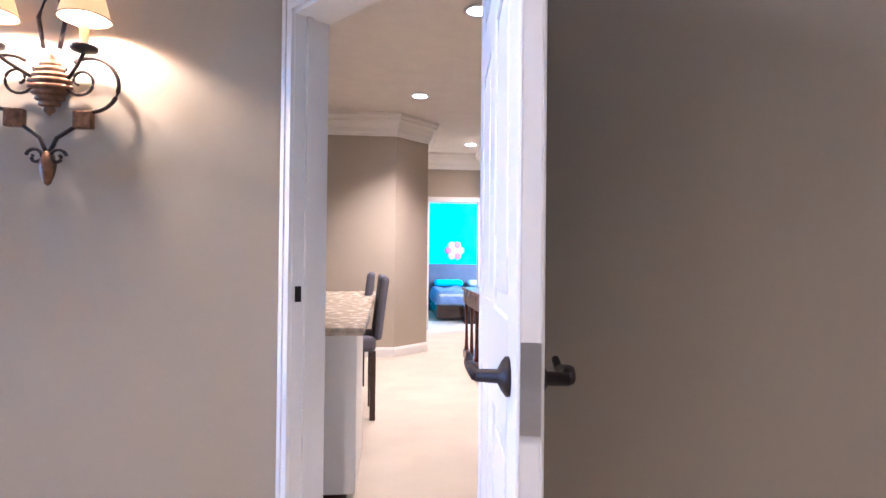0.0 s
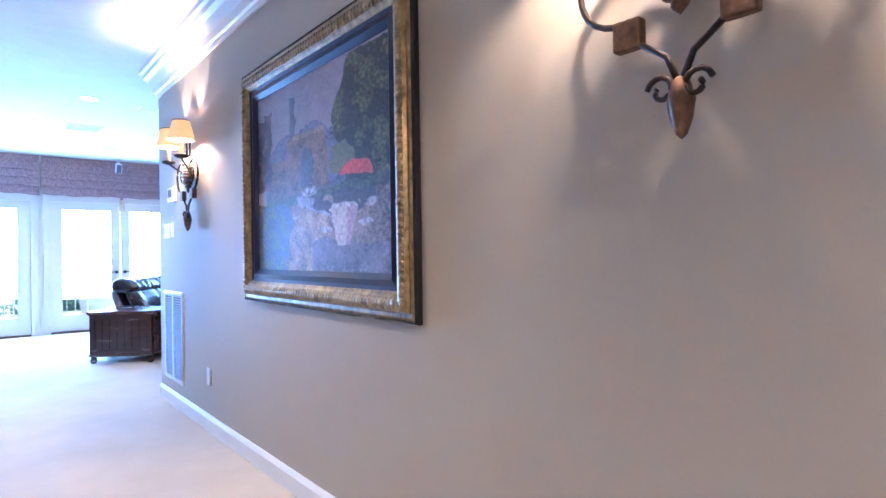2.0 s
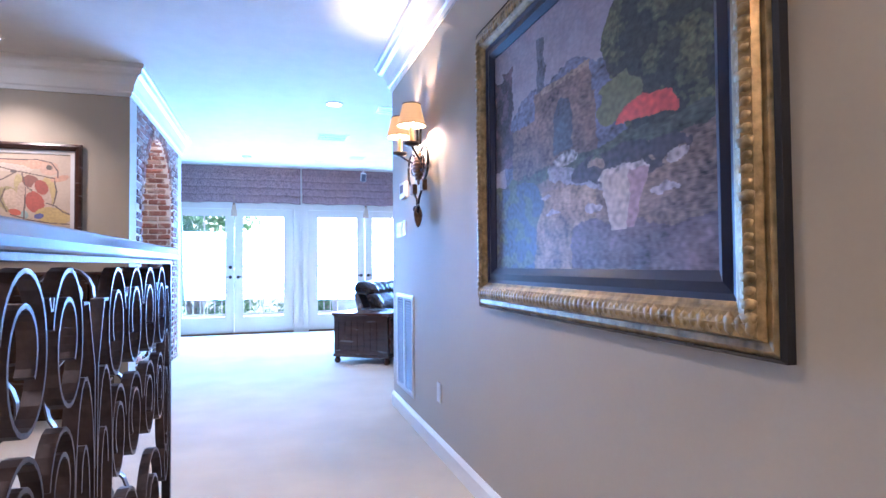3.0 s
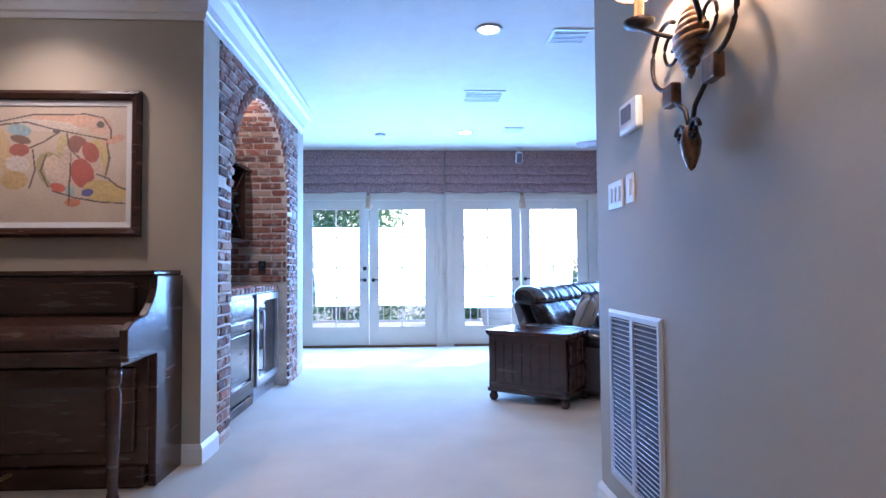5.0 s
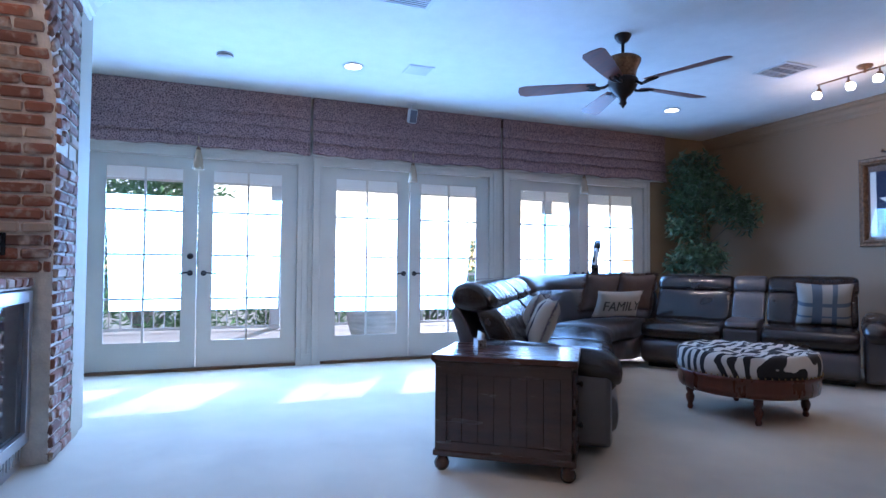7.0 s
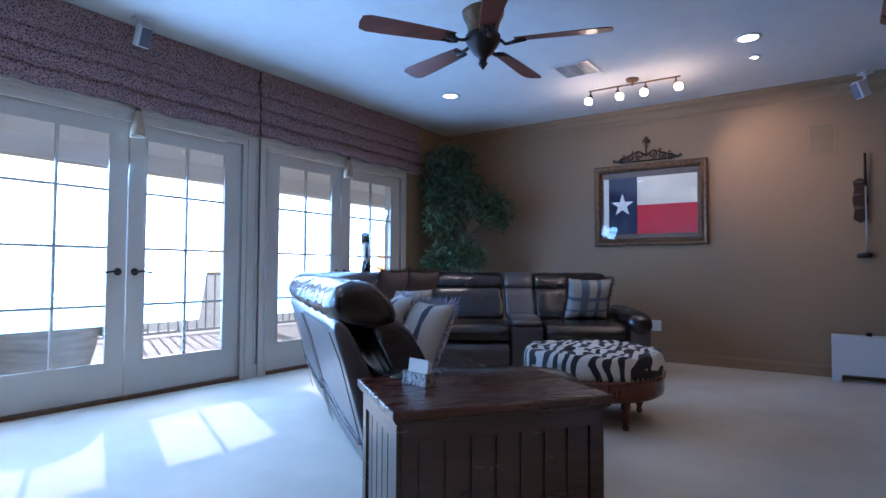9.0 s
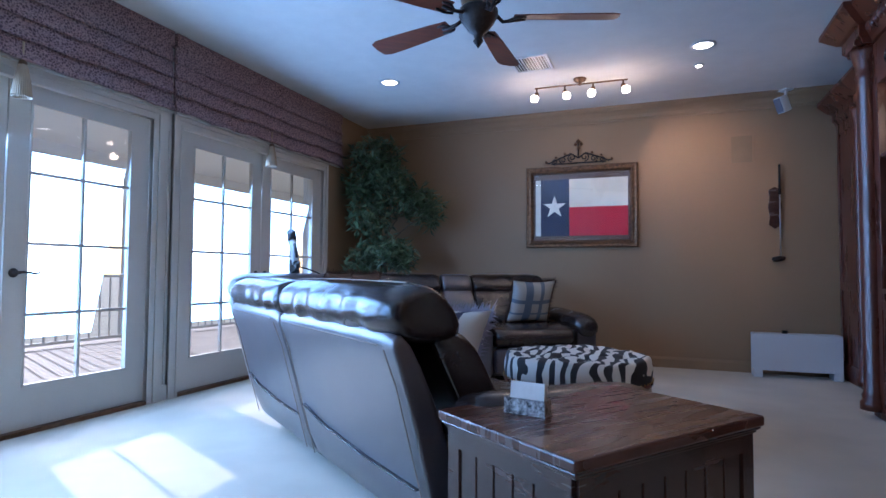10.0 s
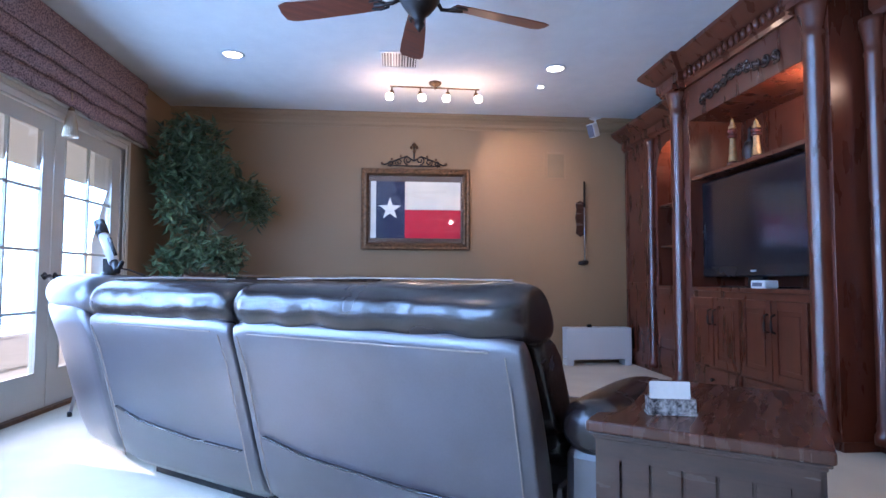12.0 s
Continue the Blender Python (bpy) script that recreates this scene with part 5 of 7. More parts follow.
RAILM = Matrix.Translation((-0.02, 0.08, 0)) @ Matrix.Diagonal((0.875, 1, 1.136, 1))
rail = thing("stair_railing", RAILM, "dark wrought iron scroll railing with a stained wooden handrail", "railing")
bm = bm_new(); sweep(bm, [(-0.032, 0), (-0.036, 0.02), (-0.026, 0.045), (0.026, 0.045), (0.036, 0.02), (0.032, 0)], [(-4.40, 0.80), (-1.97, 0.80)], 1.02, 1)
part("handrail", bm, MAT["ironrail"], rail, "stained wooden handrail", bevel=0.006)
bm = bm_new(); box(bm, -4.345, -4.315, 0.785, 0.815, 0, 1.02); part("post", bm, MAT["iron"], rail)
bm = bm_new(); box(bm, -2.03, -2.0, 0.785, 0.815, 0, 1.02); part("post", bm, MAT["iron"], rail)
bm = bm_new(); box(bm, -4.315, -2.03, 0.784, 0.816, 0.07, 0.082); part("bottom_bar", bm, MAT["iron"], rail)
bm = bm_new(); box(bm, -4.315, -2.03, 0.784, 0.816, 1.008, 1.0195); part("top_bar", bm, MAT["iron"], rail)


def coil(cx, cz, rx, rz, inner, a0, turns, n=40):
    """A scroll drawn taller than wide, curling in to a share of its size."""
    out_ = []
    for i in range(n + 1):
        f = i / n
        k_ = 1 - (1 - inner) * f ** 1.3
        a_ = a0 + turns * 2 * math.pi * f
        out_.append((cx + rx * k_ * math.cos(a_), cz + rz * k_ * math.sin(a_)))
    return out_


def module(x0, s):
    """One scroll panel 0.57 m wide; every other one is turned round."""
    X = lambda x: x0 + (x if s > 0 else 0.57 - x)
    for pts in (
        coil(0.12, 0.865, 0.115, 0.135, 0.42, 2.9, -1.55), coil(0.36, 0.865, 0.105, 0.135, 0.42, 2.9, -1.55),
        coil(0.12, 0.615, 0.105, 0.115, 0.42, 2.9, -1.6), coil(0.33, 0.615, 0.085, 0.115, 0.42, 2.9, -1.6),
        coil(0.475, 0.56, 0.088, 0.27, 0.25, -1.6, 1.7), coil(0.47, 0.36, 0.05, 0.085, 0.4, 1.5, -1.2, 26),
        coil(0.20, 0.27, 0.18, 0.19, 0.22, 0.3, 1.8, 46), coil(0.47, 0.15, 0.075, 0.07, 0.4, 2.8, -1.4, 28),
        [(0.235, 0.95), (0.245, 0.93), (0.255, 0.93), (0.26, 0.95)], [(0.46, 0.93), (0.50, 0.93), (0.555, 0.80), (0.56, 0.60)],
    ):
        bm = bm_new()
        scroll_bar(bm, [(X(x), max(0.085, min(1.005, z))) for x, z in pts])
        part("scroll", bm, MAT["railiron"], rail)


for i in range(4):
    module(-4.31 + i * 0.57, 1 if i % 2 else -1)
rail2 = thing("stair_railing", pose(0.521, 0.08, 0) @ Matrix.Diagonal((1, 1, 1.136, 1)), "dark wrought iron scroll railing along the far side of the stairs", "railing")
bm = bm_new(); sweep(bm, [(-0.032, 0), (-0.036, 0.02), (-0.026, 0.045), (0.026, 0.045), (0.036, 0.02), (0.032, 0)], [(-4.33, 0.766), (-4.33, -2.49)], 1.02, 1)
part("handrail", bm, MAT["ironrail"], rail2, "stained wooden handrail", bevel=0.006)
bm = bm_new(); box(bm, -4.346, -4.314, -2.49, 0.78, 0.07, 0.082); part("bottom_bar", bm, MAT["iron"], rail2)
for i in range(7):
    for pts in (spiral(0.095, 0.90, 0.105, 0.038, 2.6, -1.55, 26), spiral(0.285, 0.90, 0.105, 0.038, 0.5, 1.55, 26), spiral(0.19, 0.55, 0.19, 0.05, 1.2, 1.75, 34), spiral(0.19, 0.21, 0.13, 0.04, 1.4, -1.6, 26)):
        bm = bm_new()
        ribbon(bm, [(-4.33, 0.36 - 0.38 * i - 0.0 + x - 0.0, max(0.085, min(1.015, z))) for x, z in pts], (1, 0, 0), 0.032, 0.007)
        part("scroll", bm, MAT["railiron"], rail2)

# ---- piano ----
pi = thing("upright_piano", pose(0, 0.05, 0) @ Matrix.Diagonal((1, 1, 1.085, 1)), "dark polished upright piano against the beige wall", "piano")
PW = MAT["darkwood"]
bm = bm_new(); box(bm, -6.58, -6.27, -1.56, -0.04, 0.10, 0.99); part("case", bm, PW, pi, bevel=0.006)
bm = bm_new(); box(bm, -6.59, -6.25, -1.59, -0.01, 0.99, 1.015); part("lid", bm, PW, pi, bevel=0.008)
for y in (-0.04, -1.60):
    bm = bm_new()
    prism(bm, [(-6.59, 0), (-6.27, 0), (-6.27, 0.62), (-5.98, 0.62), (-5.97, 0.66), (-5.97, 0.76), (-6.03, 0.79), (-6.15, 0.81), (-6.22, 0.86), (-6.26, 0.93), (-6.27, 0.99), (-6.59, 0.99)], y, y + 0.04)
    for v in bm.verts: v.co = Vector((v.co.x, v.co.z, v.co.y))
    part("side_panel", bm, PW, pi, bevel=0.005)
bm = bm_new(); box(bm, -6.27, -5.99, -1.56, -0.04, 0.60, 0.665); part("key_bed", bm, PW, pi, bevel=0.005)
bm = bm_new()
prism(bm, [(-6.27, 0.67), (-6.0, 0.67), (-6.0, 0.72), (-6.06, 0.775), (-6.20, 0.80), (-6.27, 0.80)], -1.555, -0.045)
for v in bm.verts: v.co = Vector((v.co.x, v.co.z, v.co.y))
part("fallboard", bm, PW, pi, bevel=0.01)
bm = bm_new(); box(bm, -6.27, -6.235, -1.5, -0.10, 0.81, 0.96); part("music_panel", bm, PW, pi, bevel=0.01)
bm = bm_new(); box(bm, -6.27, -6.245, -1.5, -0.10, 0.16, 0.56); part("lower_panel", bm, PW, pi, bevel=0.01)
for y in (-0.09, -1.51):
    bm = bm_new(); lathe(bm, [(0.026, 0.0), (0.03, 0.03), (0.022, 0.06), (0.03, 0.3), (0.036, 0.48), (0.022, 0.51), (0.036, 0.53), (0.034, 0.60)], 14, Matrix.Translation((-6.03, y, 0)))
    part("leg", bm, PW, pi, smooth=True)
for y in (-0.7, -0.8, -0.9):
    bm = bm_new(); box(bm, -6.25, -6.17, y - 0.012, y + 0.012, 0.07, 0.082); part("pedal", bm, MAT["gold"], pi)
bm = bm_new(); box(bm, -6.58, -6.24, -1.55, -0.05, 0.0, 0.10); part("base", bm, PW, pi, bevel=0.01)
be = thing("piano_bench", pose(-5.55, -0.85, 0), "cream upholstered bench with dark legs before the piano", "bench")
bm = bm_new(); box(bm, -0.18, 0.18, -0.40, 0.40, 0.40, 0.50); part("seat", bm, material("cream bench cloth", (0.5, 0.46, 0.4), 0.9), be, bevel=0.03)
for x in (-0.15, 0.15):
    for y in (-0.36, 0.36):
        bm = bm_new(); lathe(bm, [(0.014, 0), (0.02, 0.38), (0.024, 0.41)], 10, Matrix.Translation((x, y, 0))); part("leg", bm, PW, be)

# ---- sectional sofa ----
LEA, LEC = MAT["leather"], MAT["softleather"]
THREAD = material("pale stitching thread", (0.25, 0.2, 0.17), 0.8)


def puff(bm, poly, x0, x1, r=0.07, squash=0.86, step=0.12):
    """Cushion: a section (y, z) carried along x, drawn in at both ends."""
    cy, cz = sum(p[0] for p in poly) / len(poly), sum(p[1] for p in poly) / len(poly)
    xs = [(0, squash - 0.12), (0.12, squash), (0.4, 0.95), (1, 1.0)]
    n = max(1, int((x1 - x0 - 2 * r) / step))
    st = [(x0 + r * a_, s) for a_, s in xs] + [(x0 + r + (x1 - x0 - 2 * r) * i / n, 1.0) for i in range(1, n)] + [(x1 - r * a_, s) for a_, s in reversed(xs)]
    loft(bm, [[(x, cy + (y - cy) * s, cz + (z - cz) * s) for y, z in poly] for x, s in st])


def wrinkle(bm, amount, seed):
    for v in bm.verts:
        k = noise.noise(Vector((v.co.x * 10 + seed, v.co.y * 9, v.co.z * 5))) + 0.5 * noise.noise(Vector((v.co.x * 19 + seed, v.co.y * 15, v.co.z * 11)))
        v.co += Vector((0, 1, 0.6)) * (k * amount)


SHELL = [(0.08, 0.06), (-0.03, 0.06), (-0.105, 0.34), (-0.185, 0.64), (-0.235, 0.765), (-0.215, 0.795), (-0.17, 0.795), (-0.08, 0.60), (0.0, 0.40), (0.05, 0.12)]
BACKC = [(0.10, 0.44), (0.04, 0.52), (-0.06, 0.72), (-0.08, 0.80), (0.02, 0.80), (0.10, 0.74), (0.17, 0.60), (0.24, 0.50), (0.24, 0.44)]
HEAD = [(-0.20, 0.76), (-0.235, 0.80), (-0.245, 0.855), (-0.22, 0.905), (-0.16, 0.935), (-0.08, 0.935), (-0.01, 0.90), (0.05, 0.83), (0.06, 0.77), (0.0, 0.74), (-0.1, 0.745)]
SEAT = [(0.16, 0.30), (0.16, 0.44), (0.24, 0.475), (0.5, 0.485), (0.70, 0.47), (0.775, 0.43), (0.785, 0.36), (0.76, 0.31), (0.70, 0.29)]
FOOT = [(0.66, 0.06), (0.66, 0.28), (0.70, 0.295), (0.765, 0.29), (0.785, 0.24), (0.785, 0.12), (0.76, 0.06)]


def seat_unit(parent, x0, x1, seed, console=False):
    bm = bm_new(); box(bm, x0 + 0.01, x1 - 0.01, 0.10, 0.68, 0.045, 0.31); part("base", bm, LEA, parent, bevel=0.02)
    bm = bm_new(); puff(bm, SHELL, x0 + 0.004, x1 - 0.004, 0.05, 0.97)
    part("back_panel", bm, LEA, parent, "smooth leather back panel", smooth=True, subsurf=1)
    bm = bm_new(); puff(bm, BACKC, x0 + 0.01, x1 - 0.01, 0.06, 0.86, 0.05); wrinkle(bm, 0.014, seed)
    part("back_cushion", bm, LEC, parent, smooth=True, subsurf=1)
    bm = bm_new(); puff(bm, HEAD, x0 - 0.002, x1 + 0.002, 0.08, 0.80, 0.03); wrinkle(bm, 0.013, seed + 5)
    part("head_cushion", bm, LEC, parent, "puffed leather head cushion", smooth=True, subsurf=1)
    bm = bm_new(); puff(bm, SEAT, x0 + 0.005, x1 - 0.005, 0.06, 0.86, 0.06); wrinkle(bm, 0.009, seed + 9)
    part("seat_cushion", bm, LEC, parent, smooth=True, subsurf=1)
    bm = bm_new(); puff(bm, FOOT, x0 + 0.01, x1 - 0.01, 0.05); part("footrest", bm, LEA, parent, smooth=True, subsurf=1)
    bm = bm_new()
    tube(bm, [(x0 + 0.10, -0.228, 0.745), (x0 + (x1 - x0) * 0.5, -0.229, 0.745), (x1 - 0.10, -0.228, 0.745)], 0.003, 5)
    tube(bm, [(x0 + 0.06, -0.150, 0.940), (x0 + (x1 - x0) * 0.5, -0.152, 0.945), (x1 - 0.06, -0.150, 0.940)], 0.0025, 5)
    for q in (x0 + 0.05, x1 - 0.05):
        tube(bm, [(q, -0.053, 0.12), (q, -0.112, 0.34), (q, -0.187, 0.62), (q, -0.231, 0.735)], 0.0025, 5)
    part("stitching", bm, THREAD, parent, "pale contrast stitching")
    bm = bm_new(); ribbon(bm, [(x0 + 0.07, -0.116, 0.36), (x0 + (x1 - x0) * 0.25, -0.105, 0.315), (x0 + (x1 - x0) * 0.6, -0.097, 0.285), (x1 - 0.07, -0.095, 0.28)], (0, 1, 0), 0.02, 0.006)
    part("pocket_edge", bm, LEC, parent, "folded edge of the back pocket", bevel=0.002)
    bm = bm_new(); box(bm, x0 + 0.05, x1 - 0.05, 0.10, 0.62, 0.0, 0.045); part("mechanism", bm, MAT["black"], parent)


def sofa_arm(parent, x0, x1, seed):
    bm = bm_new(); box(bm, x0 + 0.02, x1 - 0.02, 0.02, 0.74, 0.05, 0.46); part("arm_side", bm, LEA, parent, bevel=0.03)
    sec = [(0.0, -0.10), (0.07, -0.09), (0.115, -0.04), (0.115, 0.03), (0.07, 0.075), (0.0, 0.085), (-0.07, 0.075), (-0.115, 0.03), (-0.115, -0.04), (-0.07, -0.09)]
    bm = bm_new()
    c = (x0 + x1) / 2
    path = [(-0.06, 0.56, 0.7), (0.0, 0.555, 0.95), (0.2, 0.54, 1.0), (0.5, 0.525, 1.05), (0.68, 0.515, 1.05), (0.76, 0.49, 0.95), (0.80, 0.47, 0.65)]
    loft(bm, [[(c + a_ * s, y, z - 0.02 + b_ * s) for a_, b_ in sec] for y, z, s in path]); wrinkle(bm, 0.006, seed)
    part("armrest", bm, LEC, parent, "rolled padded armrest", smooth=True, subsurf=1)


LIFT = Matrix.Diagonal((1, 1, 1.03, 1))
S1 = pose(-8.505, 2.475, 0, 0, 0, -36.0)
s1 = thing("sectional_sofa", S1, "dark brown leather sectional with recliner backs and pale stitching", "sofa", "sectional sofa pieces")
seat_unit(s1, -1.15, 0.0, 1)
seat_unit(s1, -2.12, -1.155, 4)
sofa_arm(s1, 0.0, 0.24, 2)
S2 = pose(-8.86, 6.86, 0, 0, 0, 214.0)
s2 = thing("sectional_sofa", S2 @ LIFT, "dark brown leather sofa section with a cup holder console", "sofa", "sectional sofa pieces")
seat_unit(s2, 0.24, 1.02, 7)
seat_unit(s2, 1.34, 2.12, 11)
sofa_arm(s2, 0.0, 0.24, 5)
bm = bm_new(); box(bm, 1.03, 1.33, 0.04, 0.74, 0.05, 0.44); part("console_base", bm, LEA, s2, bevel=0.02)
bm = bm_new(); puff(bm, [(0.12, 0.43), (0.12, 0.50), (0.2, 0.53), (0.68, 0.52), (0.76, 0.48), (0.76, 0.43)], 1.035, 1.325, 0.04); part("console_lid", bm, LEA, s2, smooth=True, subsurf=1)
bm = bm_new(); puff(bm, BACKC, 1.03, 1.33, 0.05); part("back_cushion", bm, LEA, s2, smooth=True, subsurf=1)
bm = bm_new(); puff(bm, HEAD, 1.025, 1.335, 0.05); part("head_cushion", bm, LEA, s2, smooth=True, subsurf=1)
s3 = thing("sectional_sofa", pose(-0.092, 0.027, 0) @ LIFT, "dark brown leather corner section of the sofa", "sofa", "sectional sofa pieces")
WB = [Vector(p) for p in ((-10.14, 3.72), (-10.50, 4.08), (-10.72, 4.55), (-10.74, 5.08), (-10.50, 5.58))]
WF = [Vector(p) for p in ((-9.68, 4.36), (-9.78, 4.46), (-9.88, 4.60), (-9.95, 4.74), (-9.99, 4.84))]


def corner_part(name, prof, label=""):
    """Sections of the straight units carried round the corner."""
    bm = bm_new()
    rings = []
    N_ = 16
    for i in range(N_ + 1):
        f = i / N_ * 4
        k = min(3, int(f)); f -= k
        b_, a_ = WB[k].lerp(WB[k + 1], f), WF[k].lerp(WF[k + 1], f)
        d = a_ - b_
        L = d.length
        d.normalize()
        s = 0.93 if i in (0, N_) else 1.0
        rings.append([(b_.x + d.x * (y if y < 0.25 else 0.25 + (y - 0.25) * (L - 0.25) / 0.53), b_.y + d.y * (y if y < 0.25 else 0.25 + (y - 0.25) * (L - 0.25) / 0.53), z * s + (1 - s) * 0.4) for y, z in prof])
    loft(bm, rings)
    return part(name, bm, LEA, s3, label, smooth=True, subsurf=1)


corner_part("back_panel", SHELL); corner_part("back_cushion", BACKC); corner_part("head_cushion", HEAD); corner_part("seat_cushion", SEAT)
corner_part("base", [(0.04, 0.05), (0.04, 0.31), (0.70, 0.31), (0.74, 0.26), (0.74, 0.05)])


# ---- pillows ----
def pillow(m, w, h, d, mats, label, fringe=None, stripe=None, n=14):
    t = thing("pillow", m, label, "pillow", "sofa pillows")
    bm = bm_new()
    rows = []
    for side in (1, -1):
        g_ = []
        for j in range(n + 1):
            r = []
            for i in range(n + 1):
                u, v = 2 * i / n - 1, 2 * j / n - 1
                pin = 1 - 0.07 * (1 - abs(u)) * (abs(v) ** 3) - 0.0
                x = u * w / 2 * (1 - 0.08 * (1 - v * v))
                z = v * h / 2 * (1 - 0.08 * (1 - u * u))
                y = side * d / 2 * ((1 - u ** 4) * (1 - v ** 4)) ** 0.6 * (1 + 0.12 * noise.noise(Vector((u * 2.5, v * 2.5, side + w * 9))))
                r.append(Vector((x, y, z)))
            g_.append(r)
        rows.append(g_)
    cache = {}
    def vert(s, i, j):
        if i in (0, n) or j in (0, n): s = 0
        if (s, i, j) not in cache: cache[(s, i, j)] = bm.verts.new(rows[s][j][i])
        return cache[(s, i, j)]
    for s in (0, 1):
        for j in range(n):
            for i in range(n):
                f = bm.faces.new([vert(s, *q) for q in ((i, j), (i + 1, j), (i + 1, j + 1), (i, j + 1))])
                if stripe and s == 0: f.material_index = stripe(2 * (i + 0.5) / n - 1, 2 * (j + 0.5) / n - 1)
                elif stripe: f.material_index = stripe(2 * (i + 0.5) / n - 1, 2 * (j + 0.5) / n - 1)
    o = part("cover", bm, mats[0], t, smooth=True)
    for x in mats[1:]: o.data.materials.append(x)
    if fringe:
        bm = bm_new()
        rnd = random.Random(int(w * 1000))
        for k in range(220):
            q = k / 220 * 4
            e_, f = int(q), (q % 1) * 2 - 1
            bow = 1 - 0.08 * (1 - f * f)
            x, z = [(f * w / 2, -h / 2 * bow), (w / 2 * bow, f * h / 2), (-f * w / 2, h / 2 * bow), (-w / 2 * bow, -f * h / 2)][e_]
            ox, oz = [(0, -1), (1, 0), (0, 1), (-1, 0)][e_]
            for _ in range(2):
                tip = Vector((x + ox * 0.035 + rnd.uniform(-.02, .02), rnd.uniform(-.015, .015), z + oz * 0.035 + rnd.uniform(-.02, .02)))
                a_ = Vector((x, 0, z))
                s_ = Vector((oz, 0, ox)) * 0.005
                bm.faces.new([bm.verts.new(a_ - s_), bm.verts.new(a_ + s_), bm.verts.new(tip)])
        part("fringe", bm, fringe, t, "brushed fringe")
    return t


CREAM = material("cream linen", (0.48, 0.45, 0.40), 0.9, var=0.06, grain=220)
NAVYC = material("navy cloth", (0.03, 0.03, 0.06), 0.9)
BLUEG = material("blue grey cloth", (0.16, 0.2, 0.25), 0.9)
TAUPE = material("taupe chenille", (0.17, 0.12, 0.10), 0.9, var=0.25, grain=90)
BRFR = material("brown fringe", (0.09, 0.055, 0.045), 0.9)
plaid = lambda u, v: 1 if min(abs(u - c) for c in (-0.36, 0.2, 0.36)) < 0.08 or min(abs(v - c) for c in (-0.5, 0.06)) < 0.08 else 0
pillow(S2 @ pose(0.52, 0.34, 0.70, -20, 0, 8), 0.46, 0.44, 0.14, [CREAM, BLUEG], "cream and blue plaid pillow with brown fringe on the sofa", BRFR, plaid, 22)
band = lambda u, v: 1 if abs(u - 0.25) < 0.13 else 0
pillow(S1 @ pose(-0.80, 0.22, 0.66, -22, 0, -6) , 0.40, 0.40, 0.15, [CREAM, NAVYC], "cream pillow with a navy band and grey fringe", material("grey fringe", (0.2, 0.18, 0.22), 0.9), band)
pillow(S1 @ pose(-0.50, 0.30, 0.65, -24, 0, 14), 0.35, 0.37, 0.15, [CREAM, NAVYC], "cream pillow with a navy band leaning on the arm", material("grey fringe", (0.2, 0.18, 0.22), 0.9), band)
CM = pose(-10.47, 4.747, 0.015, 0, 0, -86)
pillow(CM @ pose(-0.36, 0.14, 0.76, -20, 0, -12), 0.44, 0.42, 0.14, [TAUPE], "taupe chenille pillow with brown fringe in the corner", BRFR)
pillow(CM @ pose(0.10, 0.12, 0.76, -20, 0, 0), 0.44, 0.42, 0.14, [TAUPE], "taupe chenille pillow with brown fringe in the corner", BRFR)
fp = pillow(CM @ pose(0.02, 0.30, 0.65, -22, 0, 0), 0.60, 0.30, 0.13, [CREAM], "long cream pillow with dark lettering in the sofa corner")
tx = bpy.data.curves.new("lettering", "FONT")
tx.body, tx.size, tx.align_x, tx.align_y, tx.extrude = "FAMILY", 0.145, "CENTER", "CENTER", 0.002
to = new("lettering", tx)
bpy.context.view_layer.update()
dg_ = bpy.context.evaluated_depsgraph_get()
tm = bpy.data.meshes.new_from_object(to.evaluated_get(dg_))
bpy.data.objects.remove(to)
for v in tm.vertices:
    u, w_ = v.co.x / 0.30, v.co.y / 0.15
    dome = 0.065 * (max(0, 1 - u ** 4) * max(0, 1 - w_ ** 4)) ** 0.6 + 0.007
    v.co = Vector((-v.co.x, dome + v.co.z, v.co.y))
tm.materials.clear(); tm.materials.append(material("grey lettering ink", (0.09, 0.10, 0.10), 0.9))
lt = new("lettering", tm); lt.parent = fp

# ---- side table ----
TM = pose(-8.055, 2.41, 0, 0, 0, -36) @ Matrix.Diagonal((1, 1, 1.08, 1))
tb = thing("side_table", TM, "dark planked wooden side table with drawers and bun feet", "side table")
bm = bm_new(); box(bm, -0.235, 0.235, -0.335, 0.335, 0.09, 0.50); part("body", bm, MAT["darkwood"], tb)
bm = bm_new(); box(bm, -0.265, 0.265, -0.365, 0.365, 0.515, 0.542); part("top", bm, MAT["tabletop"], tb, "polished walnut top", bevel=0.006)
bm = bm_new(); box(bm, -0.25, 0.25, -0.35, 0.35, 0.498, 0.515); box(bm, -0.258, 0.258, -0.358, 0.358, 0.507, 0.5148); part("top_moulding", bm, MAT["darkwood"], tb, bevel=0.003)
bm = bm_new(); box(bm, -0.255, 0.255, -0.355, 0.355, 0.07, 0.10); part("plinth", bm, MAT["darkwood"], tb, bevel=0.008)
for x in (-0.215, 0.215):
    for y in (-0.315, 0.315):
        bm = bm_new(); lathe(bm, [(0.022, 0.0), (0.036, 0.015), (0.04, 0.035), (0.03, 0.055), (0.022, 0.07)], 16, Matrix.Translation((x, y, 0))); part("bun_foot", bm, MAT["darkwood"], tb, smooth=True)
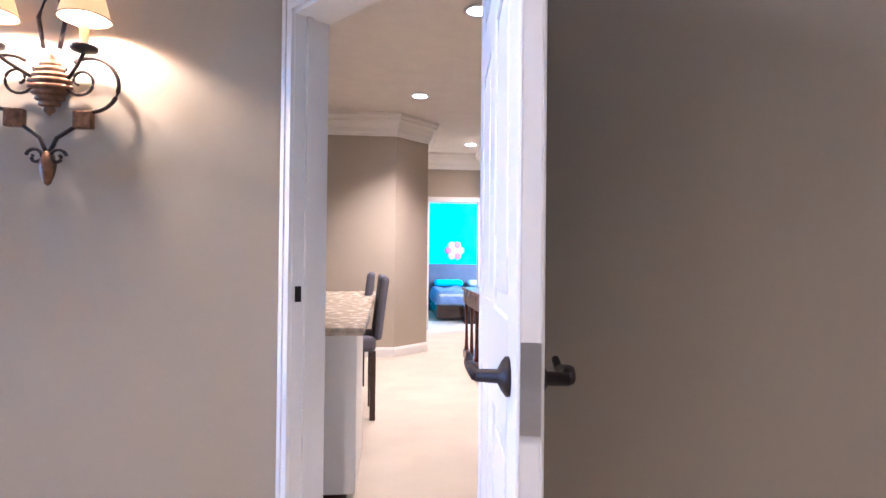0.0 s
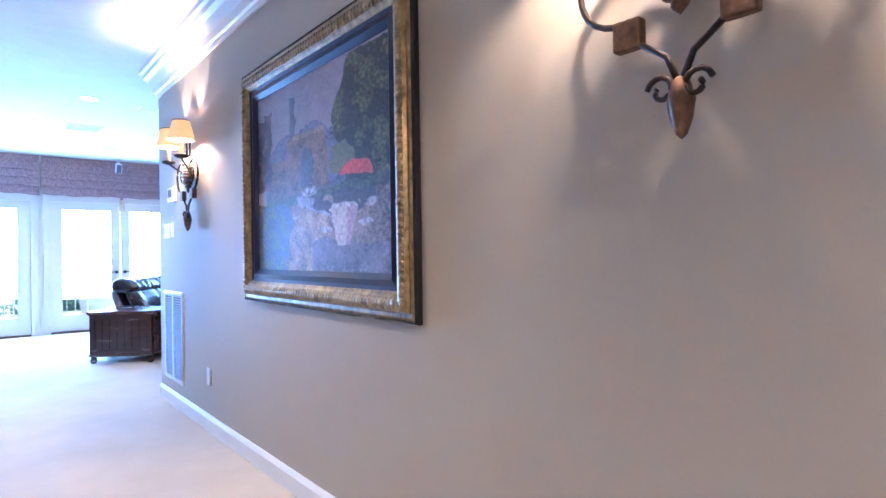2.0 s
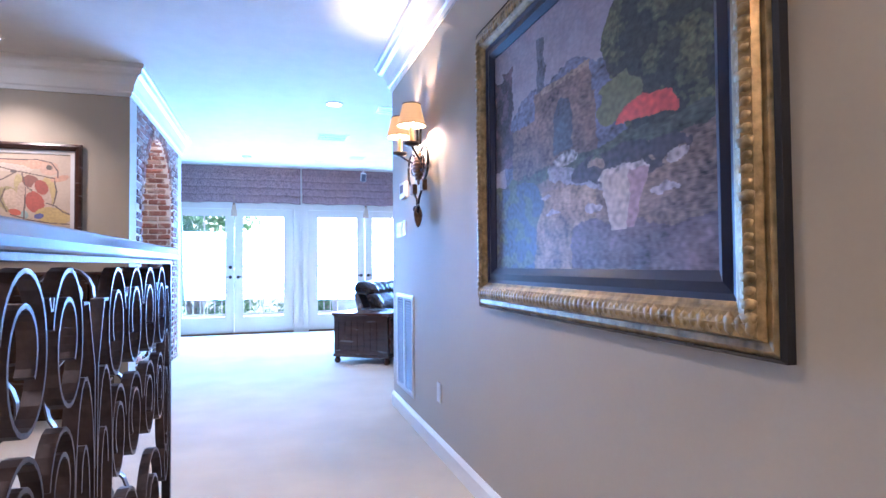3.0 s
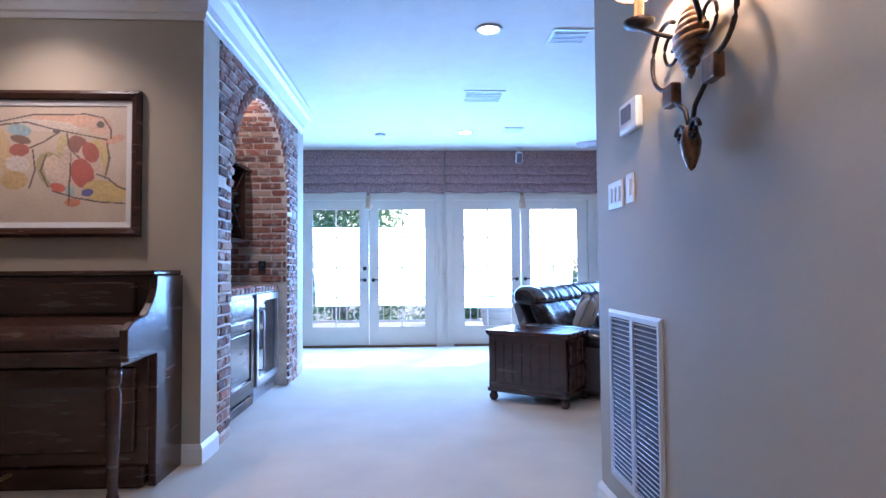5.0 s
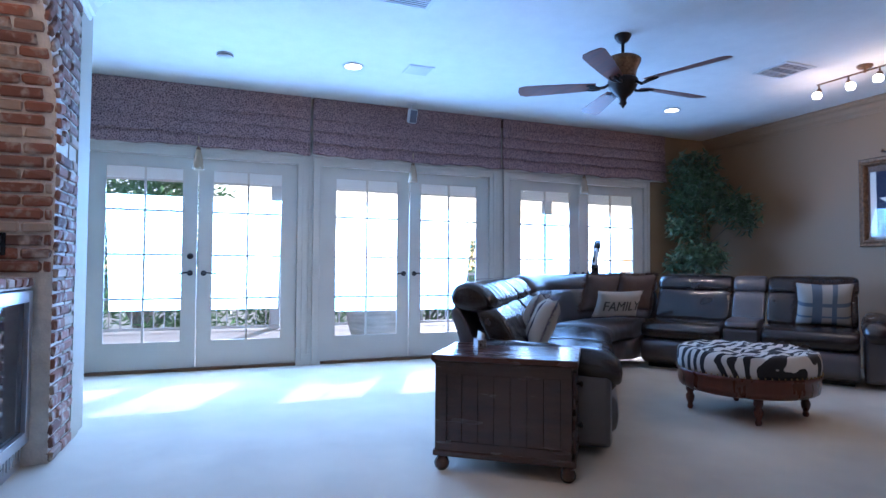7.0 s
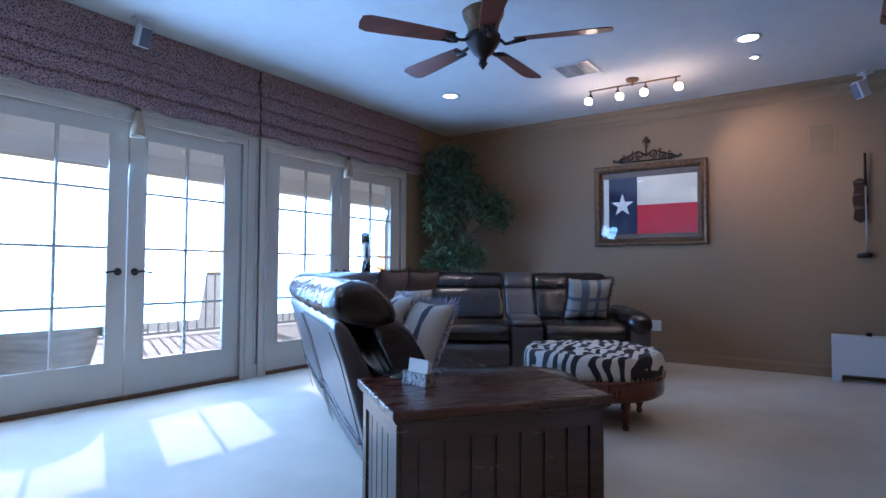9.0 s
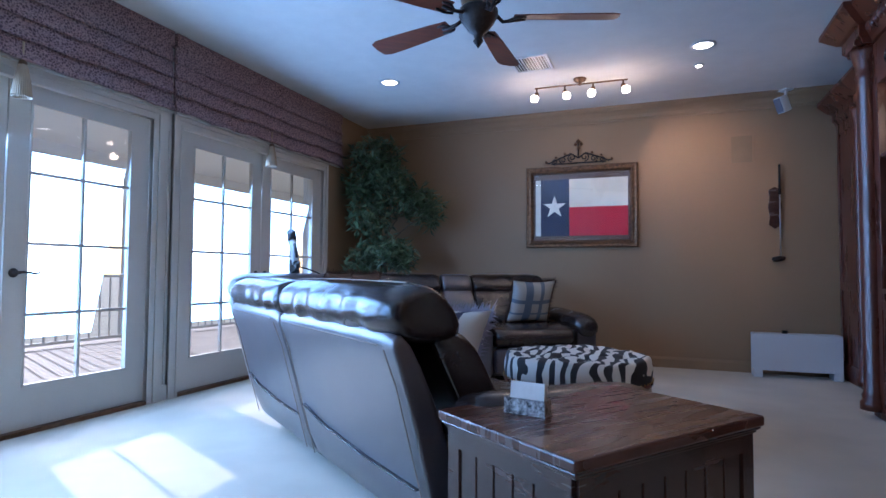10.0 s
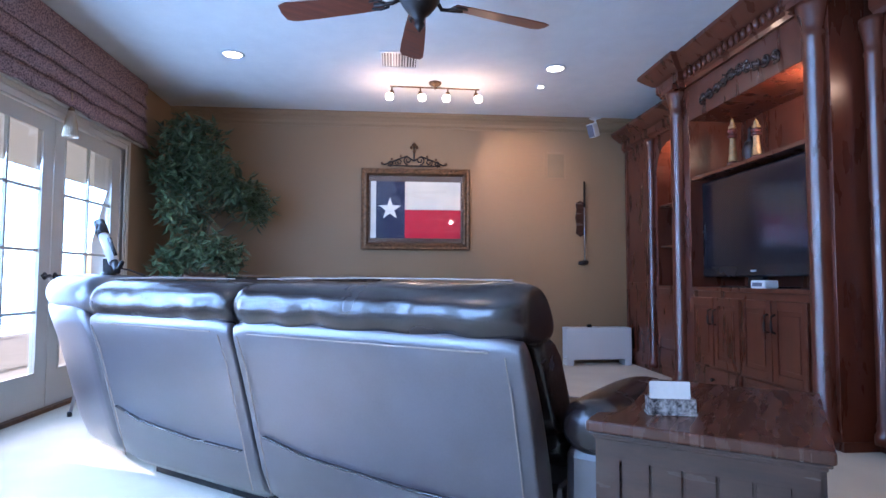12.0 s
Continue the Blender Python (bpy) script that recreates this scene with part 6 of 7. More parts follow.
for s in (-1, 1):
    bm = bm_new()
    box(bm, *sorted((s * 0.235, s * 0.247)), -0.335, -0.285, 0.10, 0.498); box(bm, *sorted((s * 0.235, s * 0.247)), 0.285, 0.335, 0.10, 0.498)
    box(bm, *sorted((s * 0.235, s * 0.247)), -0.285, 0.285, 0.455, 0.498); box(bm, *sorted((s * 0.235, s * 0.247)), -0.285, 0.285, 0.10, 0.14)
    part("side_frame", bm, MAT["darkwood"], tb)
    for i in range(7):
        y = -0.285 + i * 0.57 / 7
        bm = bm_new(); box(bm, *sorted((s * 0.235, s * 0.241)), y + 0.003, y + 0.57 / 7 - 0.003, 0.14, 0.455); part("plank", bm, MAT["darkwood"], tb, bevel=0.002)
bm = bm_new(); box(bm, -0.235, -0.185, -0.347, -0.335, 0.10, 0.498); box(bm, 0.185, 0.235, -0.347, -0.335, 0.10, 0.498); box(bm, -0.185, 0.185, -0.347, -0.335, 0.455, 0.498); box(bm, -0.185, 0.185, -0.347, -0.335, 0.10, 0.14)
part("side_frame", bm, MAT["darkwood"], tb)
for i in range(5):
    x = -0.185 + i * 0.074
    bm = bm_new(); box(bm, x + 0.003, x + 0.071, -0.341, -0.335, 0.14, 0.455); part("plank", bm, MAT["darkwood"], tb, bevel=0.002)
for z in (0.12, 0.315):
    bm = bm_new(); box(bm, -0.19, 0.19, 0.335, 0.35, z, z + 0.165); dr = part("drawer", bm, MAT["tabletop"], tb, "reddish drawer front", bevel=0.004)
    bm = bm_new(); lathe(bm, [(0.006, 0), (0.008, 0.012), (0.016, 0.02), (0.012, 0.03), (0.001, 0.032)], 12, Matrix.Translation((0, 0.35, z + 0.083)) @ pose(0, 0, 0, -90, 0, 0)); part("knob", bm, MAT["iron"], dr, smooth=True)
ch = thing("card_holder", Matrix.Translation((-8.235, 2.315, 0.586)) @ pose(0, 0, 0, 0, 0, -12) @ Matrix.Diagonal((0.92, 0.92, 0.96, 1)), "ornate grey holder with white cards on the side table", "card holder")
DAM = material("grey damask metal", (0.09, 0.075, 0.075), 0.5, 0.3, var=0.9, scale=60, grain=120, color2=(0.5, 0.46, 0.42), bump=0.8, dist=0.004)
bm = bm_new()
box(bm, -0.065, 0.065, -0.026, -0.022, 0.006, 0.045); box(bm, -0.065, 0.065, 0.022, 0.026, 0.006, 0.045); box(bm, -0.065, -0.061, -0.022, 0.022, 0.006, 0.045); box(bm, 0.061, 0.065, -0.022, 0.022, 0.006, 0.045); box(bm, -0.068, 0.068, -0.029, 0.029, 0.0, 0.006)
part("box", bm, DAM, ch, bevel=0.001)
for i in range(4):
    bm = bm_new(); box(bm, -0.055, 0.055, -0.012 + i * 0.006, -0.010 + i * 0.006, 0.006, 0.088 - i * 0.002, pose(0, 0, 0, -8, 0, 0)); part("card", bm, material("card stock", (0.62, 0.58, 0.52), 0.8), ch)

# ---- ottoman ----
ZEB = bpy.data.materials.new("zebra print hide")
ZEB.use_nodes = True
nt = ZEB.node_tree
b = nt.nodes["Principled BSDF"]
tc = nt.nodes.new("ShaderNodeTexCoord")
wv = nt.nodes.new("ShaderNodeTexWave")
wv.inputs["Scale"].default_value, wv.inputs["Distortion"].default_value, wv.inputs["Detail"].default_value, wv.inputs["Detail Scale"].default_value = 3.4, 9, 1.5, 1.3
nt.links.new(tc.outputs["Object"], wv.inputs["Vector"])
rp = nt.nodes.new("ShaderNodeValToRGB"); rp.color_ramp.elements[0].position, rp.color_ramp.elements[1].position = 0.47, 0.53
rp.color_ramp.elements[0].color, rp.color_ramp.elements[1].color = (0.012, 0.012, 0.015, 1), (0.62, 0.58, 0.52, 1)
nt.links.new(wv.outputs["Fac"], rp.inputs[0]); nt.links.new(rp.outputs[0], b.inputs["Base Color"])
b.inputs["Roughness"].default_value = 0.75
ot = thing("round_ottoman", pose(-8.41, 4.505, 0) @ Matrix.Diagonal((0.89, 0.89, 1.05, 1)), "round tufted zebra print ottoman on turned wooden legs", "ottoman")
bm = bm_new(); lathe(bm, [(0.001, 0.17), (0.48, 0.17), (0.505, 0.185), (0.515, 0.22), (0.51, 0.27), (0.525, 0.285), (0.52, 0.30), (0.001, 0.30)], 48)
part("apron", bm, MAT["cherry"], ot, "carved round wooden apron", smooth=True)
bm = bm_new()
R_, K_ = 30, 64
tufts = [(0, 0)] + [(0.2 * math.cos(i * math.pi / 3), 0.2 * math.sin(i * math.pi / 3)) for i in range(6)] + [(0.37 * math.cos((i + 0.5) * math.pi / 6), 0.37 * math.sin((i + 0.5) * math.pi / 6)) for i in range(12)]
rings = []
for i in range(R_ + 1):
    f = i / R_
    r = 0.52 * math.sin(min(1, f * 1.06) * math.pi / 2) ** 0.9 if f < 0.95 else 0.52 - 0.012 * (f - 0.95) / 0.05
    h = 0.44 if f < 0.7 else 0.44 - 0.14 * ((f - 0.7) / 0.3) ** 2
    rings.append([(max(r, 0.002) * math.cos(2 * math.pi * k / K_), max(r, 0.002) * math.sin(2 * math.pi * k / K_), h) for k in range(K_)])
rings = [[(x, y, z - sum(0.035 * math.exp(-((x - a_) ** 2 + (y - b_) ** 2) / 0.0016) for a_, b_ in tufts) + 0.012 * math.cos(x * 24) * math.cos(y * 24) * (1 if z > 0.4 else 0)) for x, y, z in r] for r in rings]
loft(bm, rings, caps=True)
part("cushion", bm, ZEB, ot, "button tufted zebra print cushion", smooth=True)
nail = None
for i in range(72):
    a_ = 2 * math.pi * i / 72
    if nail is None:
        bm = bm_new(); bmesh.ops.create_icosphere(bm, subdivisions=1, radius=0.007); nail = part("nail_head", bm, MAT["gold"], ot); o = nail
    else:
        o = new("nail_head", nail.data); o.parent = ot
    o.location = (0.522 * math.cos(a_), 0.522 * math.sin(a_), 0.308)
for k in range(4):
    a_ = radians(-40 + 90 * k + 2)
    bm = bm_new(); lathe(bm, [(0.018, 0.0), (0.026, 0.02), (0.018, 0.035), (0.03, 0.06), (0.036, 0.09), (0.022, 0.115), (0.034, 0.13), (0.034, 0.172)], 16, Matrix.Translation((0.42 * math.cos(a_), 0.42 * math.sin(a_), 0)))
    part("leg", bm, MAT["cherry"], ot, smooth=True)

# ---- built-in cabinet ----
CH = MAT["cherry"]
CABM = Matrix.Translation((-0.145, -0.03, 0.055)) @ Matrix.Diagonal((1, 1, 0.98, 1))
hu = thing("entertainment_cabinet", CABM, "tall built-in cherry cabinet with columns, niches and carved cornice", "built-in cabinet")
BX = EW   # wall face


def slab(name, b_, mat=CH, parent=None, label="", bevel=0.004):
    bm = bm_new(); box(bm, *b_)
    return part(name, bm, mat, parent or hu, label, bevel=bevel)


FX, SX = -6.38, -6.16
CY0, CY1 = 4.01, 5.37
slab("back", (BX - 0.02, BX, 2.95, 7.21, 0, 2.74))
for a_, b_ in ((3.83, CY0), (CY1, 5.63)):
    slab("pier", (FX, BX - 0.02, a_, b_, 0.0, 2.56))
slab("plinth", (FX + 0.01, BX - 0.02, 3.83, 5.63, -0.056, 0.0)); slab("plinth", (SX + 0.005, BX - 0.02, 5.63, 7.20, -0.056, 0.0)); slab("plinth", (SX + 0.005, BX - 0.02, 2.95, 3.83, -0.056, 0.0))
slab("lower_carcass", (FX, BX - 0.02, CY0, CY1, 0.0, 0.82)); slab("counter", (FX - 0.02, BX - 0.02, CY0 - 0.0, CY1, 0.82, 0.85))
slab("shelf", (FX + 0.01, BX - 0.02, CY0, CY1, 1.745, 1.775)); slab("header", (FX, BX - 0.02, CY0, CY1, 2.26, 2.56))
# doors and drawers
wd = (CY1 - CY0 - 0.06) / 4
for i in range(4):
    y0 = CY0 + 0.02 + i * (wd + 0.004) + (0.012 if i > 1 else 0)
    y1 = y0 + wd - 0.006
    d = slab("door", (FX - 0.018, FX, y0, y1, 0.24, 0.77))
    bm = bm_new()
    for q in ((y0, y0 + 0.05, 0.24, 0.77), (y1 - 0.05, y1, 0.24, 0.77), (y0 + 0.05, y1 - 0.05, 0.24, 0.30), (y0 + 0.05, y1 - 0.05, 0.71, 0.77)):
        box(bm, FX - 0.026, FX - 0.0185, *q)
    part("door_frame", bm, CH, d, bevel=0.003)
    slab("panel", (FX - 0.024, FX - 0.0185, y0 + 0.07, y1 - 0.07, 0.33, 0.68), parent=d, bevel=0.005)
    hy = y1 - 0.03 if i % 2 == 0 else y0 + 0.03
    bm = bm_new(); tube(bm, [(FX - 0.026, hy, 0.68), (FX - 0.05, hy, 0.67), (FX - 0.055, hy, 0.62), (FX - 0.05, hy, 0.57), (FX - 0.026, hy, 0.56)], 0.008, 8)
    part("handle", bm, MAT["iron"], d, "dark iron pull", smooth=True)
for y0, y1 in ((CY0 + 0.02, 4.67), (4.71, CY1 - 0.02)):
    d = slab("drawer", (FX - 0.018, FX, y0, y1, 0.05, 0.22), bevel=0.006)
    slab("panel", (FX - 0.024, FX - 0.0185, y0 + 0.04, y1 - 0.04, 0.085, 0.185), parent=d, bevel=0.005)
    bm = bm_new(); lathe(bm, [(0.006, 0), (0.008, 0.012), (0.017, 0.02), (0.012, 0.032), (0.001, 0.034)], 12, Matrix.Translation((FX - 0.024, (y0 + y1) / 2, 0.135)) @ pose(0, 0, 0, 0, -90, 0))
    part("knob", bm, MAT["iron"], d, smooth=True)


def column(x, y, r, z0, z1, mat=CH):
    bm = bm_new()
    lathe(bm, [(r * 1.35, z0), (r * 1.35, z0 + 0.05), (r * 1.1, z0 + 0.07), (r * 1.2, z0 + 0.10), (r, z0 + 0.13), (r, z1 - 0.22), (r * 1.15, z1 - 0.2), (r, z1 - 0.18), (r * 1.05, z1 - 0.14), (r * 1.5, z1 - 0.03), (r * 1.5, z1)], 24, Matrix.Translation((x, y, 0)))
    return part("column", bm, mat, hu, smooth=True)


for y in (5.53, 3.92):
    column(FX - 0.01, y, 0.065, 0.0, 2.56)
for y in (3.76, 3.03, 5.75, 6.53):
    column(SX - 0.01, y, 0.045, 0.0, 2.40)
for y in (5.53, 3.92):
    slab("capital_block", (FX - 0.11, FX, y - 0.11, y + 0.11, 2.56, 2.60))
CORN = [(0, 0), (0.02, 0), (0.03, 0.03), (0.05, 0.05), (0.05, 0.12), (0.075, 0.13), (0.12, 0.17), (0.16, 0.21), (0.17, 0.22), (0.17, 0.248), (0, 0.248)]
bm = bm_new(); sweep(bm, CORN, [(BX, 3.75), (FX - 0.05, 3.75), (FX - 0.05, 4.05), (FX, 4.05), (FX, 5.40), (FX - 0.05, 5.40), (FX - 0.05, 5.70), (BX, 5.70)], 2.56, 1)
part("cornice", bm, CH, hu, "heavy stepped cornice")
bm = bm_new()
for i in range(26):
    y = 3.95 + i * 0.071
    if 4.08 < y < 5.38:
        lathe(bm, [(0.001, -0.045), (0.022, -0.02), (0.026, 0.0), (0.016, 0.03), (0.001, 0.05)], 8, Matrix.Translation((FX - 0.055, y, 2.645)))
part("carved_leaves", bm, CH, hu, "row of carved leaves", smooth=True)
# carved swag over the niche
for s in (-1, 1):
    for k in range(5):
        y = 4.70 + s * (0.05 + k * 0.095)
        sw = bm_new()
        tube(sw, [(FX - 0.012, y + s * a_, 2.43 + c_ - 0.012 * k) for a_, c_ in spiral(0, 0, 0.05, 0.012, 0.5 + k, 1.3, 14)], 0.009, 6)
        part("scroll", sw, MAT["darkwood"], hu, "dark carved foliage scroll", smooth=True)
        sw = bm_new()
        lathe(sw, [(0.001, -0.03), (0.018, -0.01), (0.02, 0.01), (0.001, 0.035)], 8, Matrix.Translation((FX - 0.012, y, 2.43 - 0.012 * k)) @ pose(0, 0, 0, 50 * s, 0, 0))
        part("carved_leaf", sw, MAT["darkwood"], hu, "dark carved leaf", smooth=True)
# side bays
for (y0, y1, n0, n1) in ((2.95, 3.83, 3.12, 3.63), (5.63, 7.21, 5.84, 6.43)):
    for a_, b_ in ((y0, n0), (n1, y1)):
        slab("side_pier", (SX, BX - 0.02, a_, b_, 0, 2.40))
    slab("side_lower", (SX, BX - 0.02, n0, n1, 0, 0.82)); slab("side_counter", (SX - 0.015, BX - 0.02, n0, n1, 0.82, 0.85))
    for z in (1.24, 1.66): slab("shelf", (SX + 0.03, BX - 0.02, n0, n1, z, z + 0.02))
    bm = bm_new()
    ym, rr = (n0 + n1) / 2, (n1 - n0) / 2
    arc = [(ym + rr * math.cos(math.pi * i / 12), 2.02 + rr * 0.95 * math.sin(math.pi * i / 12)) for i in range(13)]
    for (p, q), (r, s) in zip(arc, arc[1:]):
        v = [bm.verts.new(c) for c in ((SX, p, q), (SX, r, s), (SX, r, 2.40), (SX, p, 2.40), (BX - 0.02, p, q), (BX - 0.02, r, s), (BX - 0.02, r, 2.40), (BX - 0.02, p, 2.40))]
        for f in ((0, 1, 2, 3), (0, 4, 5, 1), (3, 2, 6, 7)): bm.faces.new([v[i] for i in f])
    bmesh.ops.remove_doubles(bm, verts=bm.verts[:], dist=0.0005)
    part("arch", bm, CH, hu)
    d = slab("door", (SX - 0.018, SX, n0 + 0.02, n1 - 0.02, 0.24, 0.77)); slab("panel", (SX - 0.026, SX - 0.0185, n0 + 0.09, n1 - 0.09, 0.32, 0.69), parent=d, bevel=0.006)
    bm = bm_new(); tube(bm, [(SX - 0.02, n0 + 0.06, 0.66), (SX - 0.05, n0 + 0.06, 0.65), (SX - 0.05, n0 + 0.06, 0.57), (SX - 0.02, n0 + 0.06, 0.56)], 0.007, 8); part("handle", bm, MAT["iron"], d, "dark iron pull", smooth=True)
    slab("drawer", (SX - 0.018, SX, n0 + 0.02, n1 - 0.02, 0.05, 0.22), bevel=0.006)
bm = bm_new(); sweep(bm, [(o, u * 0.92) for o, u in CORN], [(BX, 2.93), (SX, 2.93), (SX, 3.74)], 2.40, 1); part("cornice", bm, CH, hu, "stepped side cornice")
bm = bm_new(); sweep(bm, [(o, u * 0.92) for o, u in CORN], [(SX, 5.71), (SX, 7.20)], 2.40, 1); part("cornice", bm, CH, hu, "stepped side cornice")
slab("end_panel_frame", (SX - 0.012, SX, 6.62, 6.68, 0.0, 2.40)); slab("end_panel_frame", (SX - 0.012, SX, 7.14, 7.20, 0.0, 2.40)); slab("end_panel_frame", (SX - 0.012, SX, 6.68, 7.14, 0.80, 0.88)); slab("end_panel_frame", (SX - 0.012, SX, 6.68, 7.14, 0.0, 0.12)); slab("end_panel_frame", (SX - 0.012, SX, 6.68, 7.14, 2.30, 2.40))
lamp("POINT", "cabinet lamp", tuple(CABM @ Vector((-6.18, 4.15, 2.18))), 12, (1.0, 0.86, 0.6), 0.03); lamp("POINT", "cabinet lamp", tuple(CABM @ Vector((-6.05, 6.2, 2.15))), 2.0, WARM, 0.03); lamp("POINT", "cabinet lamp", tuple(CABM @ Vector((-6.05, 3.4, 2.15))), 2.5, WARM, 0.03)
cl2 = thing("cabinet_light", CABM @ pose(-6.18, 4.15, 2.26), "small lit puck light inside the cabinet", "cabinet light")
bm = bm_new(); lathe(bm, [(0.03, 0), (0.03, -0.012), (0.001, -0.014)], 16); part("lens", bm, LIT, cl2, smooth=True)

tv = thing("television", CABM @ pose(-6.25, 4.71, 0.85) @ Matrix.Diagonal((1, 1.05, 1.03, 1)), "black flat television on a low stand in the cabinet niche", "television")
bm = bm_new(); box(bm, -0.03, 0.05, -0.63, 0.63, 0.08, 0.85); part("housing", bm, MAT["black"], tv, "glossy black bezel", bevel=0.012)
bm = bm_new(); box(bm, -0.034, -0.0305, -0.575, 0.575, 0.16, 0.81); part("screen", bm, material("dark television glass", (0.006, 0.007, 0.012), 0.12, bump=0), tv, "dark reflecting screen")
bm = bm_new(); box(bm, -0.02, 0.02, -0.08, 0.08, 0.01, 0.08); box(bm, -0.12, 0.12, -0.26, 0.26, 0.0, 0.012); part("stand", bm, MAT["black"], tv, bevel=0.004)
bm = bm_new(); box(bm, -0.0335, -0.0315, -0.03, 0.03, 0.115, 0.128); part("badge", bm, MAT["plastic"], tv)
bx = thing("set_top_box", CABM @ pose(-6.36, 4.48, 0.85), "small white media box below the television", "media box")
bm = bm_new(); box(bm, -0.05, 0.05, -0.075, 0.075, 0, 0.055); part("case", bm, MAT["plastic"], bx, bevel=0.008)
bm = bm_new(); box(bm, -0.0525, -0.0505, -0.05, 0.05, 0.015, 0.04); part("window", bm, MAT["grey"], bx)


def finial(y, h, mat, label, prof):
    t = thing("finial", CABM @ pose(-6.22, y, 1.775), label, "ornament", "ornaments above the television")
    k = len(prof) // 2
    bm = bm_new(); lathe(bm, [(r, z * h) for r, z in prof[:k + 1]], 20); part("body", bm, mat, t, smooth=True)
    bm = bm_new(); lathe(bm, [(r, z * h) for r, z in prof[k:]], 20); part("neck", bm, mat, t, smooth=True)


GILT = material("worn dull gilt", (0.30, 0.17, 0.07), 0.45, 0.3, var=0.4, scale=30)
REDW = material("dark red lacquer", (0.10, 0.02, 0.015), 0.3, var=0.3, scale=30)
for y, h in ((5.02, 0.42), (4.73, 0.33)):
    t = thing("finial", CABM @ pose(-6.22, y, 1.775), "turned finial with gilt shaft and dark red collars on the shelf", "ornament", "ornaments above the television")
    for nm, mt, pr in (("foot", REDW, [(0.001, 0), (0.062, 0), (0.064, 0.03), (0.05, 0.05), (0.06, 0.08), (0.058, 0.13), (0.042, 0.155)]), ("shaft", GILT, [(0.042, 0.155), (0.05, 0.18), (0.043, 0.22), (0.034, 0.40), (0.027, 0.58), (0.03, 0.60)]),
                       ("collar", REDW, [(0.03, 0.60), (0.046, 0.62), (0.05, 0.64), (0.046, 0.66), (0.03, 0.675), (0.026, 0.70), (0.045, 0.72), (0.048, 0.75), (0.034, 0.775)]), ("tip", GILT, [(0.034, 0.775), (0.04, 0.80), (0.036, 0.84), (0.018, 0.87), (0.024, 0.90), (0.018, 0.94), (0.006, 0.97), (0.001, 1.0)])):
        bm = bm_new(); lathe(bm, [(r * 0.74, z * h) for r, z in pr], 20); part(nm, bm, mt, t, smooth=True)
finial(4.80, 0.29, MAT["iron"], "dark round vase with a narrow neck", [(0.001, 0), (0.03, 0), (0.03, 0.06), (0.055, 0.25), (0.058, 0.4), (0.04, 0.58), (0.015, 0.68), (0.012, 0.85), (0.02, 0.9), (0.001, 1.0)])

# ---- white heater, telescope, plant ----
he = thing("white_heater", pose(-6.715, 6.98, 0) @ Matrix.Diagonal((1.09, 1, 1.22, 1)), "low white panel heater box on the carpet", "heater")
bm = bm_new(); box(bm, -0.335, 0.335, -0.012, 0.0, 0.055, 0.34); box(bm, -0.335, 0.335, 0.155, 0.165, 0.055, 0.34); box(bm, -0.335, 0.335, 0.0, 0.155, 0.325, 0.34); box(bm, 0.325, 0.335, 0.0, 0.155, 0.055, 0.325)
part("casing", bm, MAT["plastic"], he, bevel=0.003)
for x in (-0.30, 0.30):
    bm = bm_new(); box(bm, x - 0.035, x + 0.035, -0.01, 0.16, 0, 0.055); part("foot", bm, MAT["plastic"], he, bevel=0.003)
bm = bm_new(); box(bm, -0.10, -0.06, 0.05, 0.09, 0.34, 0.365); part("knob", bm, MAT["black"], he)
te = thing("telescope", pose(-10.99, 5.06, 0), "white and black telescope on a silver tripod", "telescope")
ax = pose(0, 0, 1.13) @ Vector((-0.45, 0.44, 0.62)).to_track_quat("Z", "Y").to_matrix().to_4x4() @ pose(0, 0, 0.05)
bm = bm_new(); lathe(bm, [(0.034, -0.16), (0.034, 0.12)], 18, ax); part("tube", bm, MAT["plastic"], te, smooth=True)
bm = bm_new(); lathe(bm, [(0.042, 0.12), (0.042, 0.26), (0.038, 0.26), (0.036, 0.13)], 18, ax); part("dew_shield", bm, MAT["black"], te, smooth=True)
bm = bm_new(); lathe(bm, [(0.02, -0.26), (0.02, -0.2), (0.03, -0.16)], 14, ax); tube(bm, [ax @ Vector((0, 0, -0.24)), ax @ Vector((0, 0.06, -0.26)), ax @ Vector((0, 0.1, -0.26))], 0.016); part("eyepiece", bm, MAT["black"], te, smooth=True)
bm = bm_new(); lathe(bm, [(0.012, -0.12), (0.014, 0.05)], 12, ax @ pose(0, 0.055, -0.02)); part("finder", bm, MAT["black"], te, smooth=True)
bm = bm_new(); box(bm, -0.03, 0.03, -0.03, 0.03, 0.98, 1.08); tube(bm, [(0, 0, 1.05), (0.03, 0, 1.13)], 0.018); tube(bm, [(0, 0, 1.03), (0.12, 0.04, 1.0), (0.22, 0.07, 0.96)], 0.006); lathe(bm, [(0.045, 0.93), (0.05, 0.98), (0.02, 1.0)], 14); part("mount", bm, MAT["black"], te)
for k in range(3):
    a_ = radians(90 + 120 * k)
    bm = bm_new(); tube(bm, [(0.03 * math.cos(a_), 0.03 * math.sin(a_), 0.95), (0.20 * math.cos(a_), 0.20 * math.sin(a_), 0.02)], 0.012); part("leg", bm, MAT["steel"], te, smooth=True)
    bm = bm_new(); lathe(bm, [(0.016, 0), (0.016, 0.03), (0.012, 0.035)], 10, Matrix.Translation((0.203 * math.cos(a_), 0.203 * math.sin(a_), 0))); part("rubber_foot", bm, MAT["black"], te)
pl = thing("potted_ficus", pose(-10.86, 6.56, 0), "tall artificial ficus tree in a woven basket", "potted plant")
